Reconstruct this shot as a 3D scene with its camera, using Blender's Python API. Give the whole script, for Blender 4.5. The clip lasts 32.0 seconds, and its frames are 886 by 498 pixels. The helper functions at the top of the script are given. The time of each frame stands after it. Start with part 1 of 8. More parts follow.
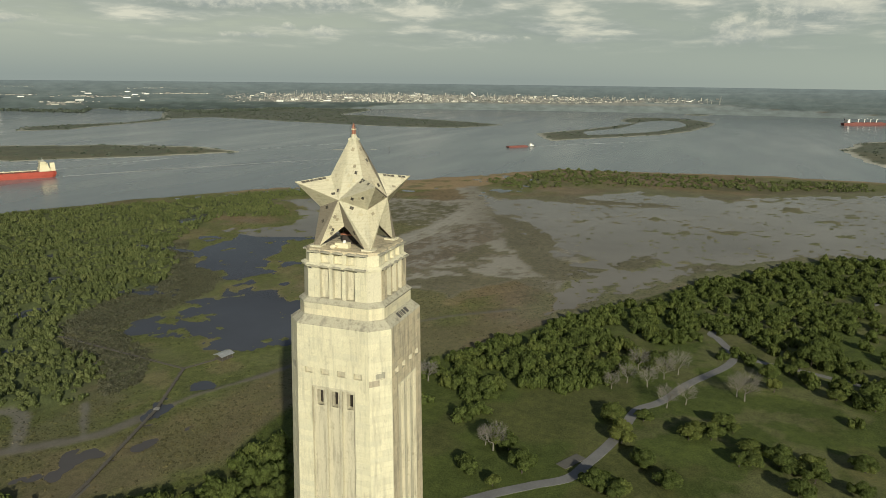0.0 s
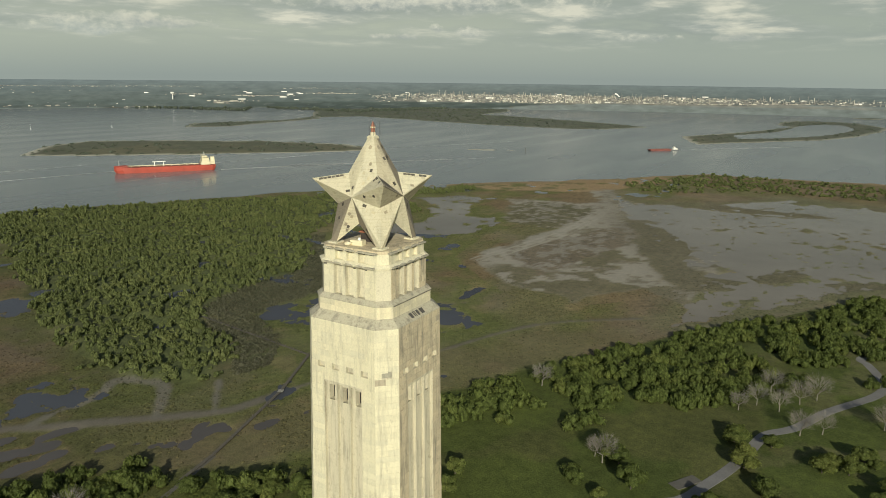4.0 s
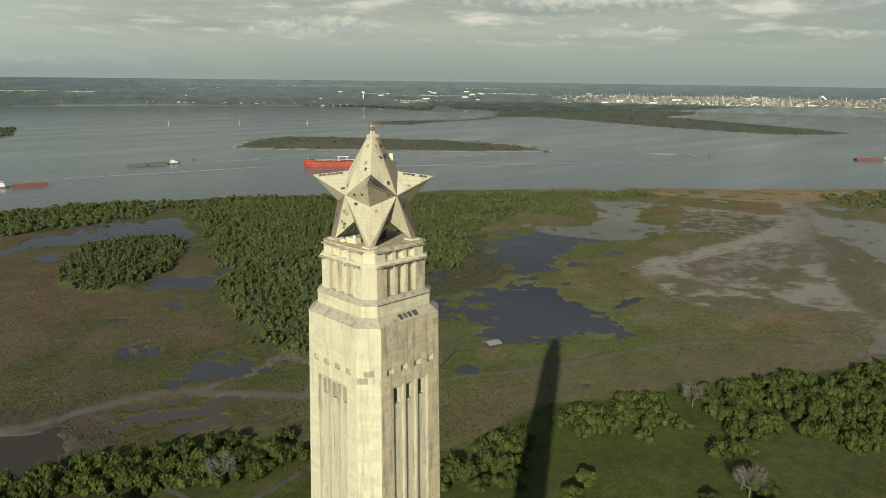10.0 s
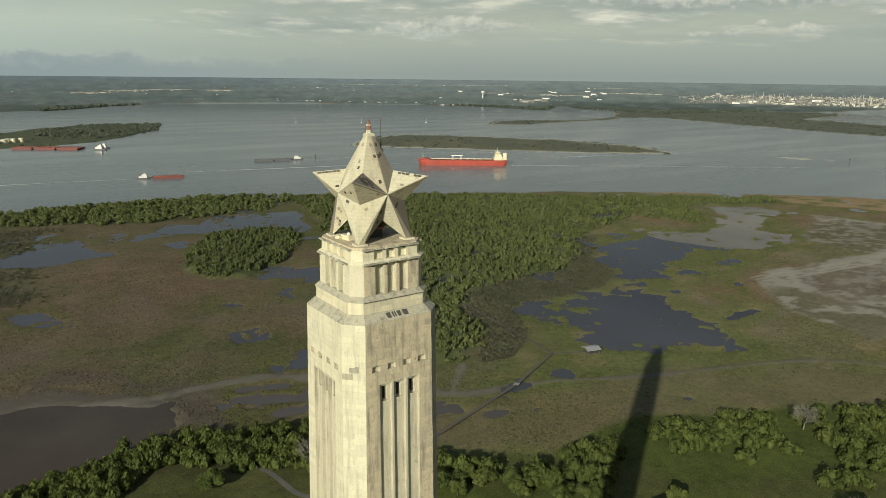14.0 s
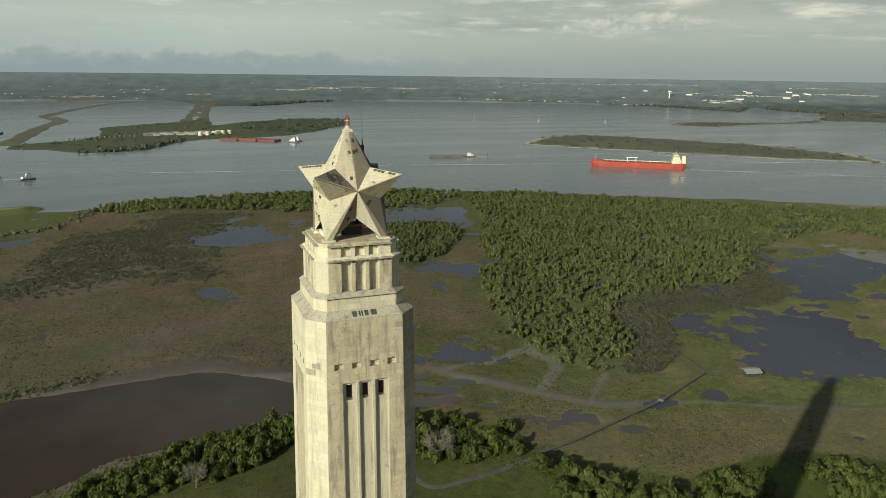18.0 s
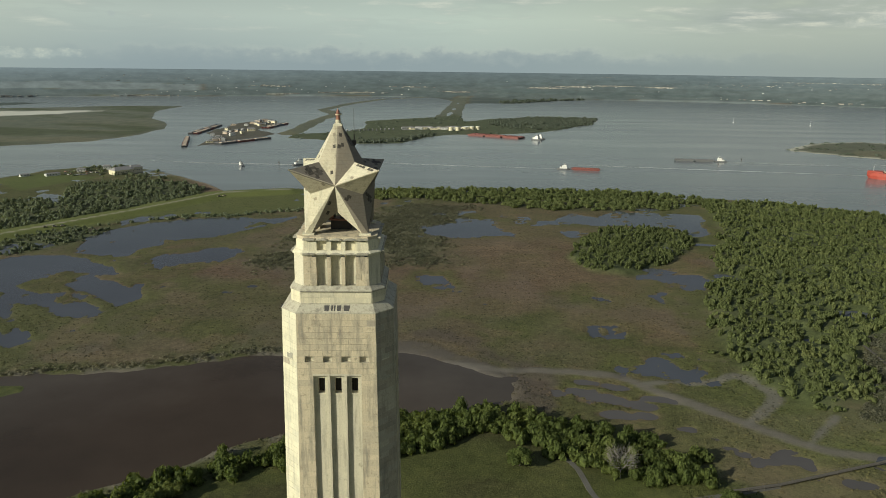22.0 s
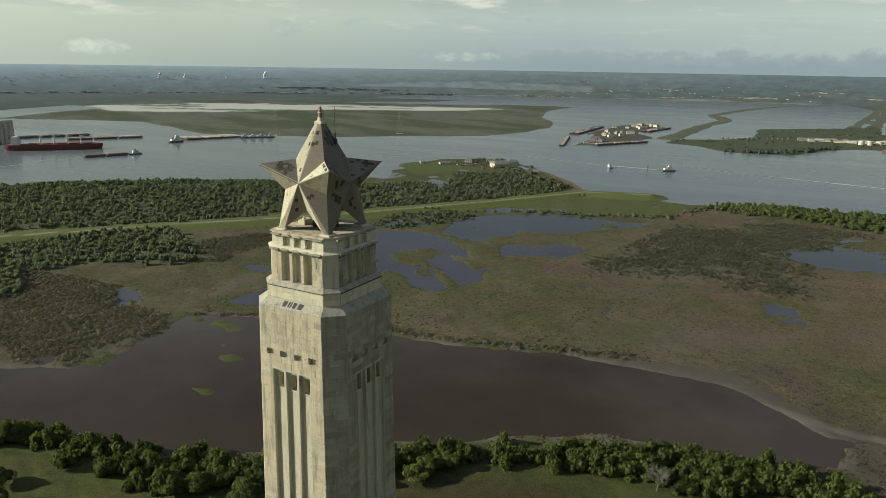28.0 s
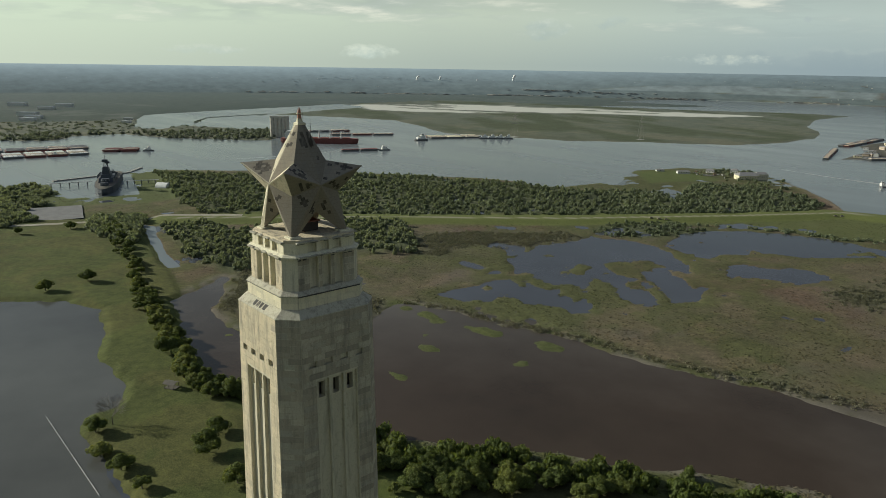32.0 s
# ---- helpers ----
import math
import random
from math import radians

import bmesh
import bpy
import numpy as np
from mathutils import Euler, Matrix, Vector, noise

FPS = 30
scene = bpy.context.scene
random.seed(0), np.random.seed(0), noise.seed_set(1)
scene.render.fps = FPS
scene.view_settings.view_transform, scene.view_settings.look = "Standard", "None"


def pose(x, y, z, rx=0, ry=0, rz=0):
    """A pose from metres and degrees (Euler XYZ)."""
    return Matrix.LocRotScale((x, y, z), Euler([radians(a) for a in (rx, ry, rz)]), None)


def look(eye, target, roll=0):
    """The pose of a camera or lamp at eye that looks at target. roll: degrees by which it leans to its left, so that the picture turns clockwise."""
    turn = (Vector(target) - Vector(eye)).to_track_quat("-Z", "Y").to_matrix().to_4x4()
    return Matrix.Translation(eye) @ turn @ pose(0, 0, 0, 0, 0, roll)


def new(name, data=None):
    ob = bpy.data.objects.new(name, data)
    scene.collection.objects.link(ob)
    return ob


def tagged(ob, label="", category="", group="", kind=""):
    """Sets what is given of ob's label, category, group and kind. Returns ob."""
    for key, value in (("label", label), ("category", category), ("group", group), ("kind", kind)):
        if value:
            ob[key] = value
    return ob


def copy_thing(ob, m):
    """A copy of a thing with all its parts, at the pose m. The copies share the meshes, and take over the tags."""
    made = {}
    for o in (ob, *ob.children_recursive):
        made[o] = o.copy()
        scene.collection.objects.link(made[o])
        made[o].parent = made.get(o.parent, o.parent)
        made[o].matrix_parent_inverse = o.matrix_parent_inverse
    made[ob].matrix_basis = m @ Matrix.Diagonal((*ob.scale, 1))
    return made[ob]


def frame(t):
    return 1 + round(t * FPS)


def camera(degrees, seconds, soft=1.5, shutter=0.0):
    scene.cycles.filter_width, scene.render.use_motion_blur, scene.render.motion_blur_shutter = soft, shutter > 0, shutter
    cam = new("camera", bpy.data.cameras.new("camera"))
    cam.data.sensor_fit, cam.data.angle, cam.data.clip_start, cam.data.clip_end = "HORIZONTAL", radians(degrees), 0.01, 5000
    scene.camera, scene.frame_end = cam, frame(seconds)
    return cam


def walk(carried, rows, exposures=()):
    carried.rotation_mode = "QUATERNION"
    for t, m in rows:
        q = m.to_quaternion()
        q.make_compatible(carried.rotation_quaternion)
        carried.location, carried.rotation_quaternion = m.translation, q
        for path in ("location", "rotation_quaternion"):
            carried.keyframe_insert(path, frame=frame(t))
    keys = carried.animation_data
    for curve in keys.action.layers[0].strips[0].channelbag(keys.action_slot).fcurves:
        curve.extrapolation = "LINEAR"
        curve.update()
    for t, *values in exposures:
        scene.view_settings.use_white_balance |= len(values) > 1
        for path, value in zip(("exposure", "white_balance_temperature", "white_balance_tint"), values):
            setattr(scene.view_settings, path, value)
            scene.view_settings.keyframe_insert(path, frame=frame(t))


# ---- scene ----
cam = camera(64.03, 32.0, soft=0.8)
PATH = [
    (0.0, -52.51, -25.90, 179.82, -70.80, -13.50, -0.65),
    (0.5, -51.93, -26.96, 179.79, -69.73, -13.51, -0.64),
    (1.0, -51.33, -28.01, 179.76, -68.73, -13.52, -0.62),
    (1.5, -50.70, -29.08, 179.74, -67.64, -13.53, -0.61),
    (2.0, -50.04, -30.15, 179.73, -66.51, -13.53, -0.60),
    (2.5, -49.36, -31.21, 179.72, -65.29, -13.54, -0.59),
    (3.0, -48.67, -32.27, 179.71, -62.91, -13.55, -0.59),
    (3.5, -47.98, -33.32, 179.71, -61.10, -13.56, -0.60),
    (5.5, -45.20, -37.37, 179.78, -55.38, -13.62, -0.72),
    (6.0, -44.43, -38.33, 179.77, -54.23, -13.61, -0.71),
    (6.5, -43.65, -39.28, 179.75, -53.08, -13.61, -0.70),
    (7.0, -42.85, -40.21, 179.73, -51.94, -13.62, -0.69),
    (7.5, -42.01, -41.10, 179.71, -50.86, -13.63, -0.69),
    (8.0, -41.13, -41.95, 179.70, -49.68, -13.65, -0.69),
    (8.5, -40.22, -42.77, 179.69, -48.55, -13.66, -0.69),
    (9.0, -39.28, -43.57, 179.70, -47.40, -13.68, -0.70),
    (9.5, -38.30, -44.34, 179.72, -46.28, -13.69, -0.71),
    (10.0, -37.32, -45.11, 179.75, -45.16, -13.69, -0.71),
    (10.5, -36.34, -45.90, 179.77, -44.00, -13.70, -0.72),
    (11.0, -35.37, -46.69, 179.80, -42.85, -13.72, -0.73),
    (11.5, -34.43, -47.49, 179.81, -41.70, -13.74, -0.72),
    (12.0, -33.51, -48.28, 179.83, -40.51, -13.75, -0.71),
    (12.5, -32.58, -49.05, 179.84, -39.32, -13.77, -0.69),
    (13.0, -31.61, -49.81, 179.85, -38.16, -13.79, -0.67),
    (13.5, -30.58, -50.59, 179.86, -36.95, -13.81, -0.65),
    (15.5, -24.59, -53.90, 179.87, -30.83, -13.93, -0.63),
    (16.0, -22.63, -54.61, 179.85, -29.01, -13.95, -0.63),
    (16.5, -20.58, -55.31, 179.83, -27.19, -13.97, -0.64),
    (17.0, -18.45, -55.97, 179.81, -25.50, -14.00, -0.65),
    (17.5, -16.23, -56.61, 179.78, -23.54, -14.04, -0.67),
    (18.0, -13.91, -57.20, 179.76, -21.21, -14.09, -0.69),
    (18.5, -11.49, -57.73, 179.73, -18.77, -14.15, -0.72),
    (19.0, -8.96, -58.19, 179.71, -16.31, -14.20, -0.73),
    (19.5, -6.33, -58.55, 179.69, -13.89, -14.25, -0.74),
    (20.0, -3.63, -58.81, 179.68, -11.43, -14.29, -0.74),
    (20.5, -0.90, -58.95, 179.67, -8.87, -14.32, -0.73),
    (21.0, 1.83, -58.96, 179.66, -6.33, -14.35, -0.72),
    (21.5, 4.53, -58.81, 179.65, -3.81, -14.38, -0.70),
    (22.0, 7.21, -58.52, 179.64, -1.25, -14.43, -0.69),
    (22.5, 9.89, -58.10, 179.63, 1.29, -14.47, -0.69),
    (23.0, 12.56, -57.58, 179.64, 3.81, -14.50, -0.69),
    (23.5, 15.24, -56.97, 179.66, 6.39, -14.54, -0.70),
    (24.0, 17.91, -56.26, 179.69, 9.01, -14.57, -0.71),
    (24.5, 20.57, -55.44, 179.73, 11.57, -14.58, -0.73),
    (25.0, 23.20, -54.52, 179.76, 14.17, -14.58, -0.75),
    (25.5, 25.76, -53.50, 179.78, 16.63, -14.57, -0.76),
    (27.5, 34.77, -47.30, 179.64, 26.80, -14.60, -0.82),
    (28.0, 36.82, -45.51, 179.64, 29.35, -14.61, -0.85),
    (28.5, 38.84, -43.70, 179.66, 31.71, -14.63, -0.87),
    (29.0, 40.79, -41.83, 179.68, 34.08, -14.65, -0.88),
    (29.5, 42.65, -39.90, 179.70, 36.53, -14.67, -0.89),
    (30.0, 44.41, -37.89, 179.72, 39.00, -14.68, -0.89),
    (30.5, 46.05, -35.76, 179.73, 41.42, -14.69, -0.89),
    (31.0, 47.59, -33.55, 179.74, 43.83, -14.68, -0.88),
    (31.5, 49.06, -31.29, 179.74, 46.34, -14.67, -0.87),
    (32.0, 50.50, -29.01, 179.75, 48.88, -14.65, -0.86),
]
walk(cam, [(t, pose(x, y, z, 90 + pitch, roll, yaw)) for t, x, y, z, yaw, pitch, roll in PATH],
     exposures=[(0.0, 0.0, 6350, 7), (19.0, 0.06, 6230, 7), (32.0, 0.16, 6000, 7)])

# ---- world and sun ----
SUN_BEARING, SUN_HEIGHT = 237.1, 22.2      # clockwise from +y, degrees above the horizon
world = bpy.data.worlds.new("sky")
scene.world = world
world.use_nodes = True


class Nodes:
    """Short hand for building a node tree."""

    def __init__(self, tree):
        self.tree = tree
        tree.nodes.clear()

    def add(self, kind, **given):
        node = self.tree.nodes.new(kind)
        for key, value in given.items():
            self.put(node.inputs[key], value)
        return node

    def attribute(self, name, socket):
        node = self.tree.nodes.new("ShaderNodeAttribute")
        node.attribute_name = name
        return node.outputs[socket]

    def put(self, socket, value):
        if isinstance(value, bpy.types.NodeSocket):
            self.tree.links.new(value, socket)
        else:
            socket.default_value = value

    def math(self, op, a, b=0.0, clamp=False):
        node = self.tree.nodes.new("ShaderNodeMath")
        node.operation, node.use_clamp = op, clamp
        self.put(node.inputs[0], a)
        self.put(node.inputs[1], b)
        return node.outputs[0]

    def mix(self, fac, a, b, blend="MIX"):
        node = self.tree.nodes.new("ShaderNodeMix")
        node.data_type, node.blend_type = "RGBA", blend
        self.put(node.inputs[0], fac)
        self.put(node.inputs[6], a)
        self.put(node.inputs[7], b)
        return node.outputs[2]

    def noise(self, vector, scale, detail=4.0, rough=0.55):
        node = self.add("ShaderNodeTexNoise", Scale=scale, Detail=detail, Roughness=rough)
        self.put(node.inputs["Vector"], vector)
        return node.outputs["Fac"]

    def ramp(self, fac, stops):
        node = self.tree.nodes.new("ShaderNodeValToRGB")
        while len(node.color_ramp.elements) < len(stops):
            node.color_ramp.elements.new(0.5)
        for e, (at, c) in zip(node.color_ramp.elements, stops):
            e.position = at
            e.color = (c, c, c, 1) if isinstance(c, float) else (*c, 1)
        self.put(node.inputs[0], fac)
        return node.outputs[0]


def sky_nodes():
    n = Nodes(world.node_tree)
    sky = n.add("ShaderNodeTexSky")
    sky.sky_type, sky.sun_disc, sky.sun_elevation, sky.sun_rotation = "NISHITA", False, radians(SUN_HEIGHT), radians(SUN_BEARING)
    sky.altitude, sky.air_density, sky.dust_density, sky.ozone_density = 50.0, 1.0, 2.5, 2.0
    way = n.add("ShaderNodeTexCoord").outputs["Generated"]
    xyz = n.add("ShaderNodeSeparateXYZ")
    n.put(xyz.inputs[0], way)
    x, y, z = xyz.outputs
    low = n.math("MAXIMUM", z, 0.0)
    scaled = n.mix(1.0, sky.outputs[0], (SKY, SKY * 1.02, SKY * 0.96, 1), "MULTIPLY")
    # haze: pale towards the sun, grey-blue under the cloud deck away from it
    lee = n.math("ADD", n.math("MULTIPLY", n.math("ADD", n.math("MULTIPLY", x, 0.84), n.math("MULTIPLY", y, 0.545)), 0.5), 0.5)
    away = n.ramp(lee, [(0.08, 0.0), (0.36, 0.68), (0.50, 0.84), (0.62, 0.96), (0.80, 0.66), (0.90, 0.86), (0.97, 1.0)])
    rise = n.ramp(low, [(0.0, 0.0), (0.062, 1.0)])
    sunward = n.mix(rise, (0.62, 0.66, 0.49, 1), (0.665, 0.735, 0.53, 1))
    leeward = n.mix(rise, (0.312, 0.352, 0.322, 1), (0.472, 0.500, 0.402, 1))
    veil = n.mix(n.ramp(low, [(0.06, 0.95), (0.22, 0.2)]), scaled, n.mix(away, sunward, leeward))
    # duller air to the south-east
    veil = n.mix(n.math("MULTIPLY", n.ramp(n.math("SUBTRACT", n.math("MULTIPLY", x, 0.9), n.math("MULTIPLY", y, 0.9)), [(0.2, 0.0), (0.95, 0.78)]), n.ramp(low, [(0.0, 0.0), (0.04, 1.0)])), veil, (0.33, 0.37, 0.32, 1))
    # cooler air to the north-west
    veil = n.mix(n.math("MULTIPLY", n.ramp(n.math("SUBTRACT", y, x), [(0.45, 0.0), (1.15, 1.0)]), n.ramp(n.math("ADD", x, 1.0), [(0.30, 0.0), (0.60, 1.0)])), veil, n.mix(1.0, veil, (0.955, 1.0, 1.09, 1), "MULTIPLY"))
    # grey upper sky, out of view, added to hold ambient light down, less sunward
    veil = n.mix(n.ramp(low, [(0.12, 0.0), (0.27, 0.9)]), veil, n.mix(away, (0.24, 0.27, 0.295, 1), (0.052, 0.058, 0.070, 1)))
    # unseen zenith brightened and blued to lift the shadows
    veil = n.mix(n.ramp(low, [(0.55, 0.0), (0.80, 1.0)]), veil, (0.13, 0.165, 0.235, 1))
    # a flat layer of broken cloud, drawn together towards the horizon
    near = n.math("DIVIDE", 1.0, n.math("ADD", low, 0.10))
    flat = n.add("ShaderNodeCombineXYZ")
    n.put(flat.inputs[0], n.math("MULTIPLY", x, near))
    n.put(flat.inputs[1], n.math("MULTIPLY", y, near))
    broad = n.noise(flat.outputs[0], 0.55, 3.0, 0.5)
    lump = n.noise(flat.outputs[0], 1.7, 7.0, 0.56)
    density = n.math("ADD", n.math("MULTIPLY", broad, 0.62), n.math("MULTIPLY", lump, 0.5))
    density = n.math("ADD", density, n.ramp(lee, [(0.60, -0.06), (0.84, 0.02), (0.97, 0.10)]))
    cover = n.math("MULTIPLY", n.ramp(density, [(0.56, 0.0), (0.74, 1.0)]), n.ramp(low, [(0.034, 0.0), (0.066, 0.85), (0.12, 0.85), (0.17, 0.0)]))
    body = n.ramp(n.math("ADD", lump, n.math("MULTIPLY", low, 0.8)), [(0.48, (0.27, 0.305, 0.29)), (0.58, (0.40, 0.425, 0.38)), (0.72, (0.74, 0.71, 0.57))])
    both = n.mix(cover, veil, body)
    # a far blue bank of cloud low in the north, with puffed tops
    squat = n.add("ShaderNodeMapping")
    n.put(squat.inputs[0], way)
    squat.inputs["Scale"].default_value = (1.0, 1.0, 1.7)
    billow = n.noise(squat.outputs[0], 24.0, 7.0, 0.58)
    curl = n.noise(squat.outputs[0], 62.0, 5.0, 0.6)
    crest = n.math("ADD", low, n.math("MULTIPLY", n.math("SUBTRACT", 0.5, billow), 0.046))
    northern = n.ramp(n.math("SUBTRACT", y, n.math("ABSOLUTE", n.math("MULTIPLY", x, 0.8))), [(0.45, 0.0), (0.90, 0.75)])
    both = n.mix(n.math("MULTIPLY", n.ramp(crest, [(0.016, 1.0), (0.026, 0.0)]), northern), both, n.ramp(n.math("ADD", crest, n.math("MULTIPLY", n.math("SUBTRACT", curl, 0.5), 0.02)), [(0.004, (0.255, 0.305, 0.315)), (0.015, (0.305, 0.35, 0.345)), (0.026, (0.50, 0.53, 0.45))]))
    # single clouds: bearing, height, half width, half height, shaded foot, lit top
    grey, lit, dull, warm = (0.36, 0.39, 0.36), (0.72, 0.70, 0.56), (0.40, 0.44, 0.41), (0.60, 0.62, 0.50)
    for deg, high, wide, tall, foot, top in ((-41.0, 0.047, 0.036, 0.016, (0.37, 0.43, 0.39), (0.54, 0.57, 0.47)), (-36.0, 0.056, 0.032, 0.011, (0.35, 0.41, 0.38), (0.46, 0.51, 0.44)), (-22.8, 0.058, 0.006, 0.005, dull, dull),
                                             (-67.0, 0.014, 0.070, 0.007, (0.47, 0.53, 0.45), warm), (-54.5, 0.014, 0.048, 0.011, (0.48, 0.54, 0.46), (0.66, 0.68, 0.54)), (-28.0, 0.010, 0.075, 0.008, (0.36, 0.42, 0.40), warm),
                                             (33.5, 0.057, 0.075, 0.012, dull, (0.66, 0.65, 0.52)), (36.5, 0.066, 0.100, 0.012, (0.43, 0.46, 0.40), (0.68, 0.66, 0.53)), (93.0, 0.064, 0.062, 0.026, grey, (0.68, 0.66, 0.53)), (98.0, 0.092, 0.080, 0.022, grey, lit),
                                             (61.6, 0.060, 0.021, 0.009, grey, lit), (58.9, 0.065, 0.012, 0.007, grey, lit), (56.0, 0.053, 0.055, 0.005, grey, (0.62, 0.61, 0.50)), (74.8, 0.0535, 0.058, 0.0055, grey, lit),
                                             (81.0, 0.053, 0.030, 0.007, grey, (0.58, 0.57, 0.47)), (59.0, 0.096, 0.230, 0.014, grey, lit), (39.0, 0.064, 0.060, 0.007, grey, (0.60, 0.59, 0.48))):
        a_ = radians(deg)
        across = n.math("ADD", n.math("MULTIPLY", x, math.cos(a_)), n.math("MULTIPLY", y, -math.sin(a_)))
        ahead = n.math("ADD", n.math("MULTIPLY", x, math.sin(a_)), n.math("MULTIPLY", y, math.cos(a_)))
        u = n.math("POWER", n.math("DIVIDE", across, wide), 2.0)
        w = n.math("DIVIDE", n.math("SUBTRACT", z, high), tall)
        ragged = n.math("MULTIPLY", n.math("SUBTRACT", n.math("ADD", n.math("MULTIPLY", billow, 0.6), n.math("MULTIPLY", curl, 0.4)), 0.5), 5.2)
        thick = n.math("ADD", n.math("SUBTRACT", 0.85, n.math("ADD", u, n.math("MULTIPLY", w, w))), ragged)
        there = n.math("MULTIPLY", n.ramp(thick, [(0.0, 0.0), (1.1, 0.82)]), n.math("GREATER_THAN", ahead, 0.5))
        light = n.math("ADD", n.math("ADD", n.math("MULTIPLY", w, 0.42), 0.5), n.math("MULTIPLY", n.math("SUBTRACT", curl, 0.5), 2.2))
        both = n.mix(there, both, n.ramp(light, [(0.10, foot), (0.95, top)]))
    back = n.add("ShaderNodeBackground", Strength=1.0)
    n.put(back.inputs[0], both)
    out = n.add("ShaderNodeOutputWorld")
    n.tree.links.new(back.outputs[0], out.inputs[0])


SKY = 0.035
sky_nodes()
sun = new("sun", bpy.data.lights.new("sun", "SUN"))
sun.data.energy, sun.data.angle, sun.data.color = 4.7, radians(0.6), (1.0, 0.93, 0.74)
b, e = radians(SUN_BEARING), radians(SUN_HEIGHT)
sun.matrix_world = look((math.sin(b) * math.cos(e) * 900, math.cos(b) * math.cos(e) * 900, math.sin(e) * 900), (0, 0, 0))


# ---- materials ----
def material(name, build, **given):
    m = bpy.data.materials.new(name)
    m.use_nodes = True
    n = Nodes(m.node_tree)
    shader = n.add("ShaderNodeBsdfPrincipled")
    out = n.add("ShaderNodeOutputMaterial")
    n.tree.links.new(shader.outputs[0], out.inputs[0])
    build(n, shader, **given)
    return m


def bump(n, shader, height, strength=0.4, distance=0.05):
    node = n.add("ShaderNodeBump", Strength=strength, Distance=distance)
    n.put(node.inputs["Height"], height)
    n.put(shader.inputs["Normal"], node.outputs[0])


def place(n):
    return n.add("ShaderNodeNewGeometry").outputs["Position"]


def plain(n, shader, colour=(0.5, 0.5, 0.5), rough=0.6, metal=0.0, scale=0.6, vary=0.25, grain=0.3):
    """Paint or cast material with blotches at two scales."""
    at = n.add("ShaderNodeTexCoord").outputs["Object"]
    a, c = n.noise(at, scale, 5.0), n.noise(at, scale * 9, 3.0)
    both = n.math("ADD", n.math("MULTIPLY", a, 0.65), n.math("MULTIPLY", c, 0.35))
    dark = tuple(v * (1 - vary) for v in colour)
    light = tuple(min(1, v * (1 + vary)) for v in colour)
    n.put(shader.inputs["Base Color"], n.ramp(both, [(0.3, dark), (0.7, light)]))
    shader.inputs["Roughness"].default_value, shader.inputs["Metallic"].default_value = rough, metal
    bump(n, shader, c, grain, 0.02)


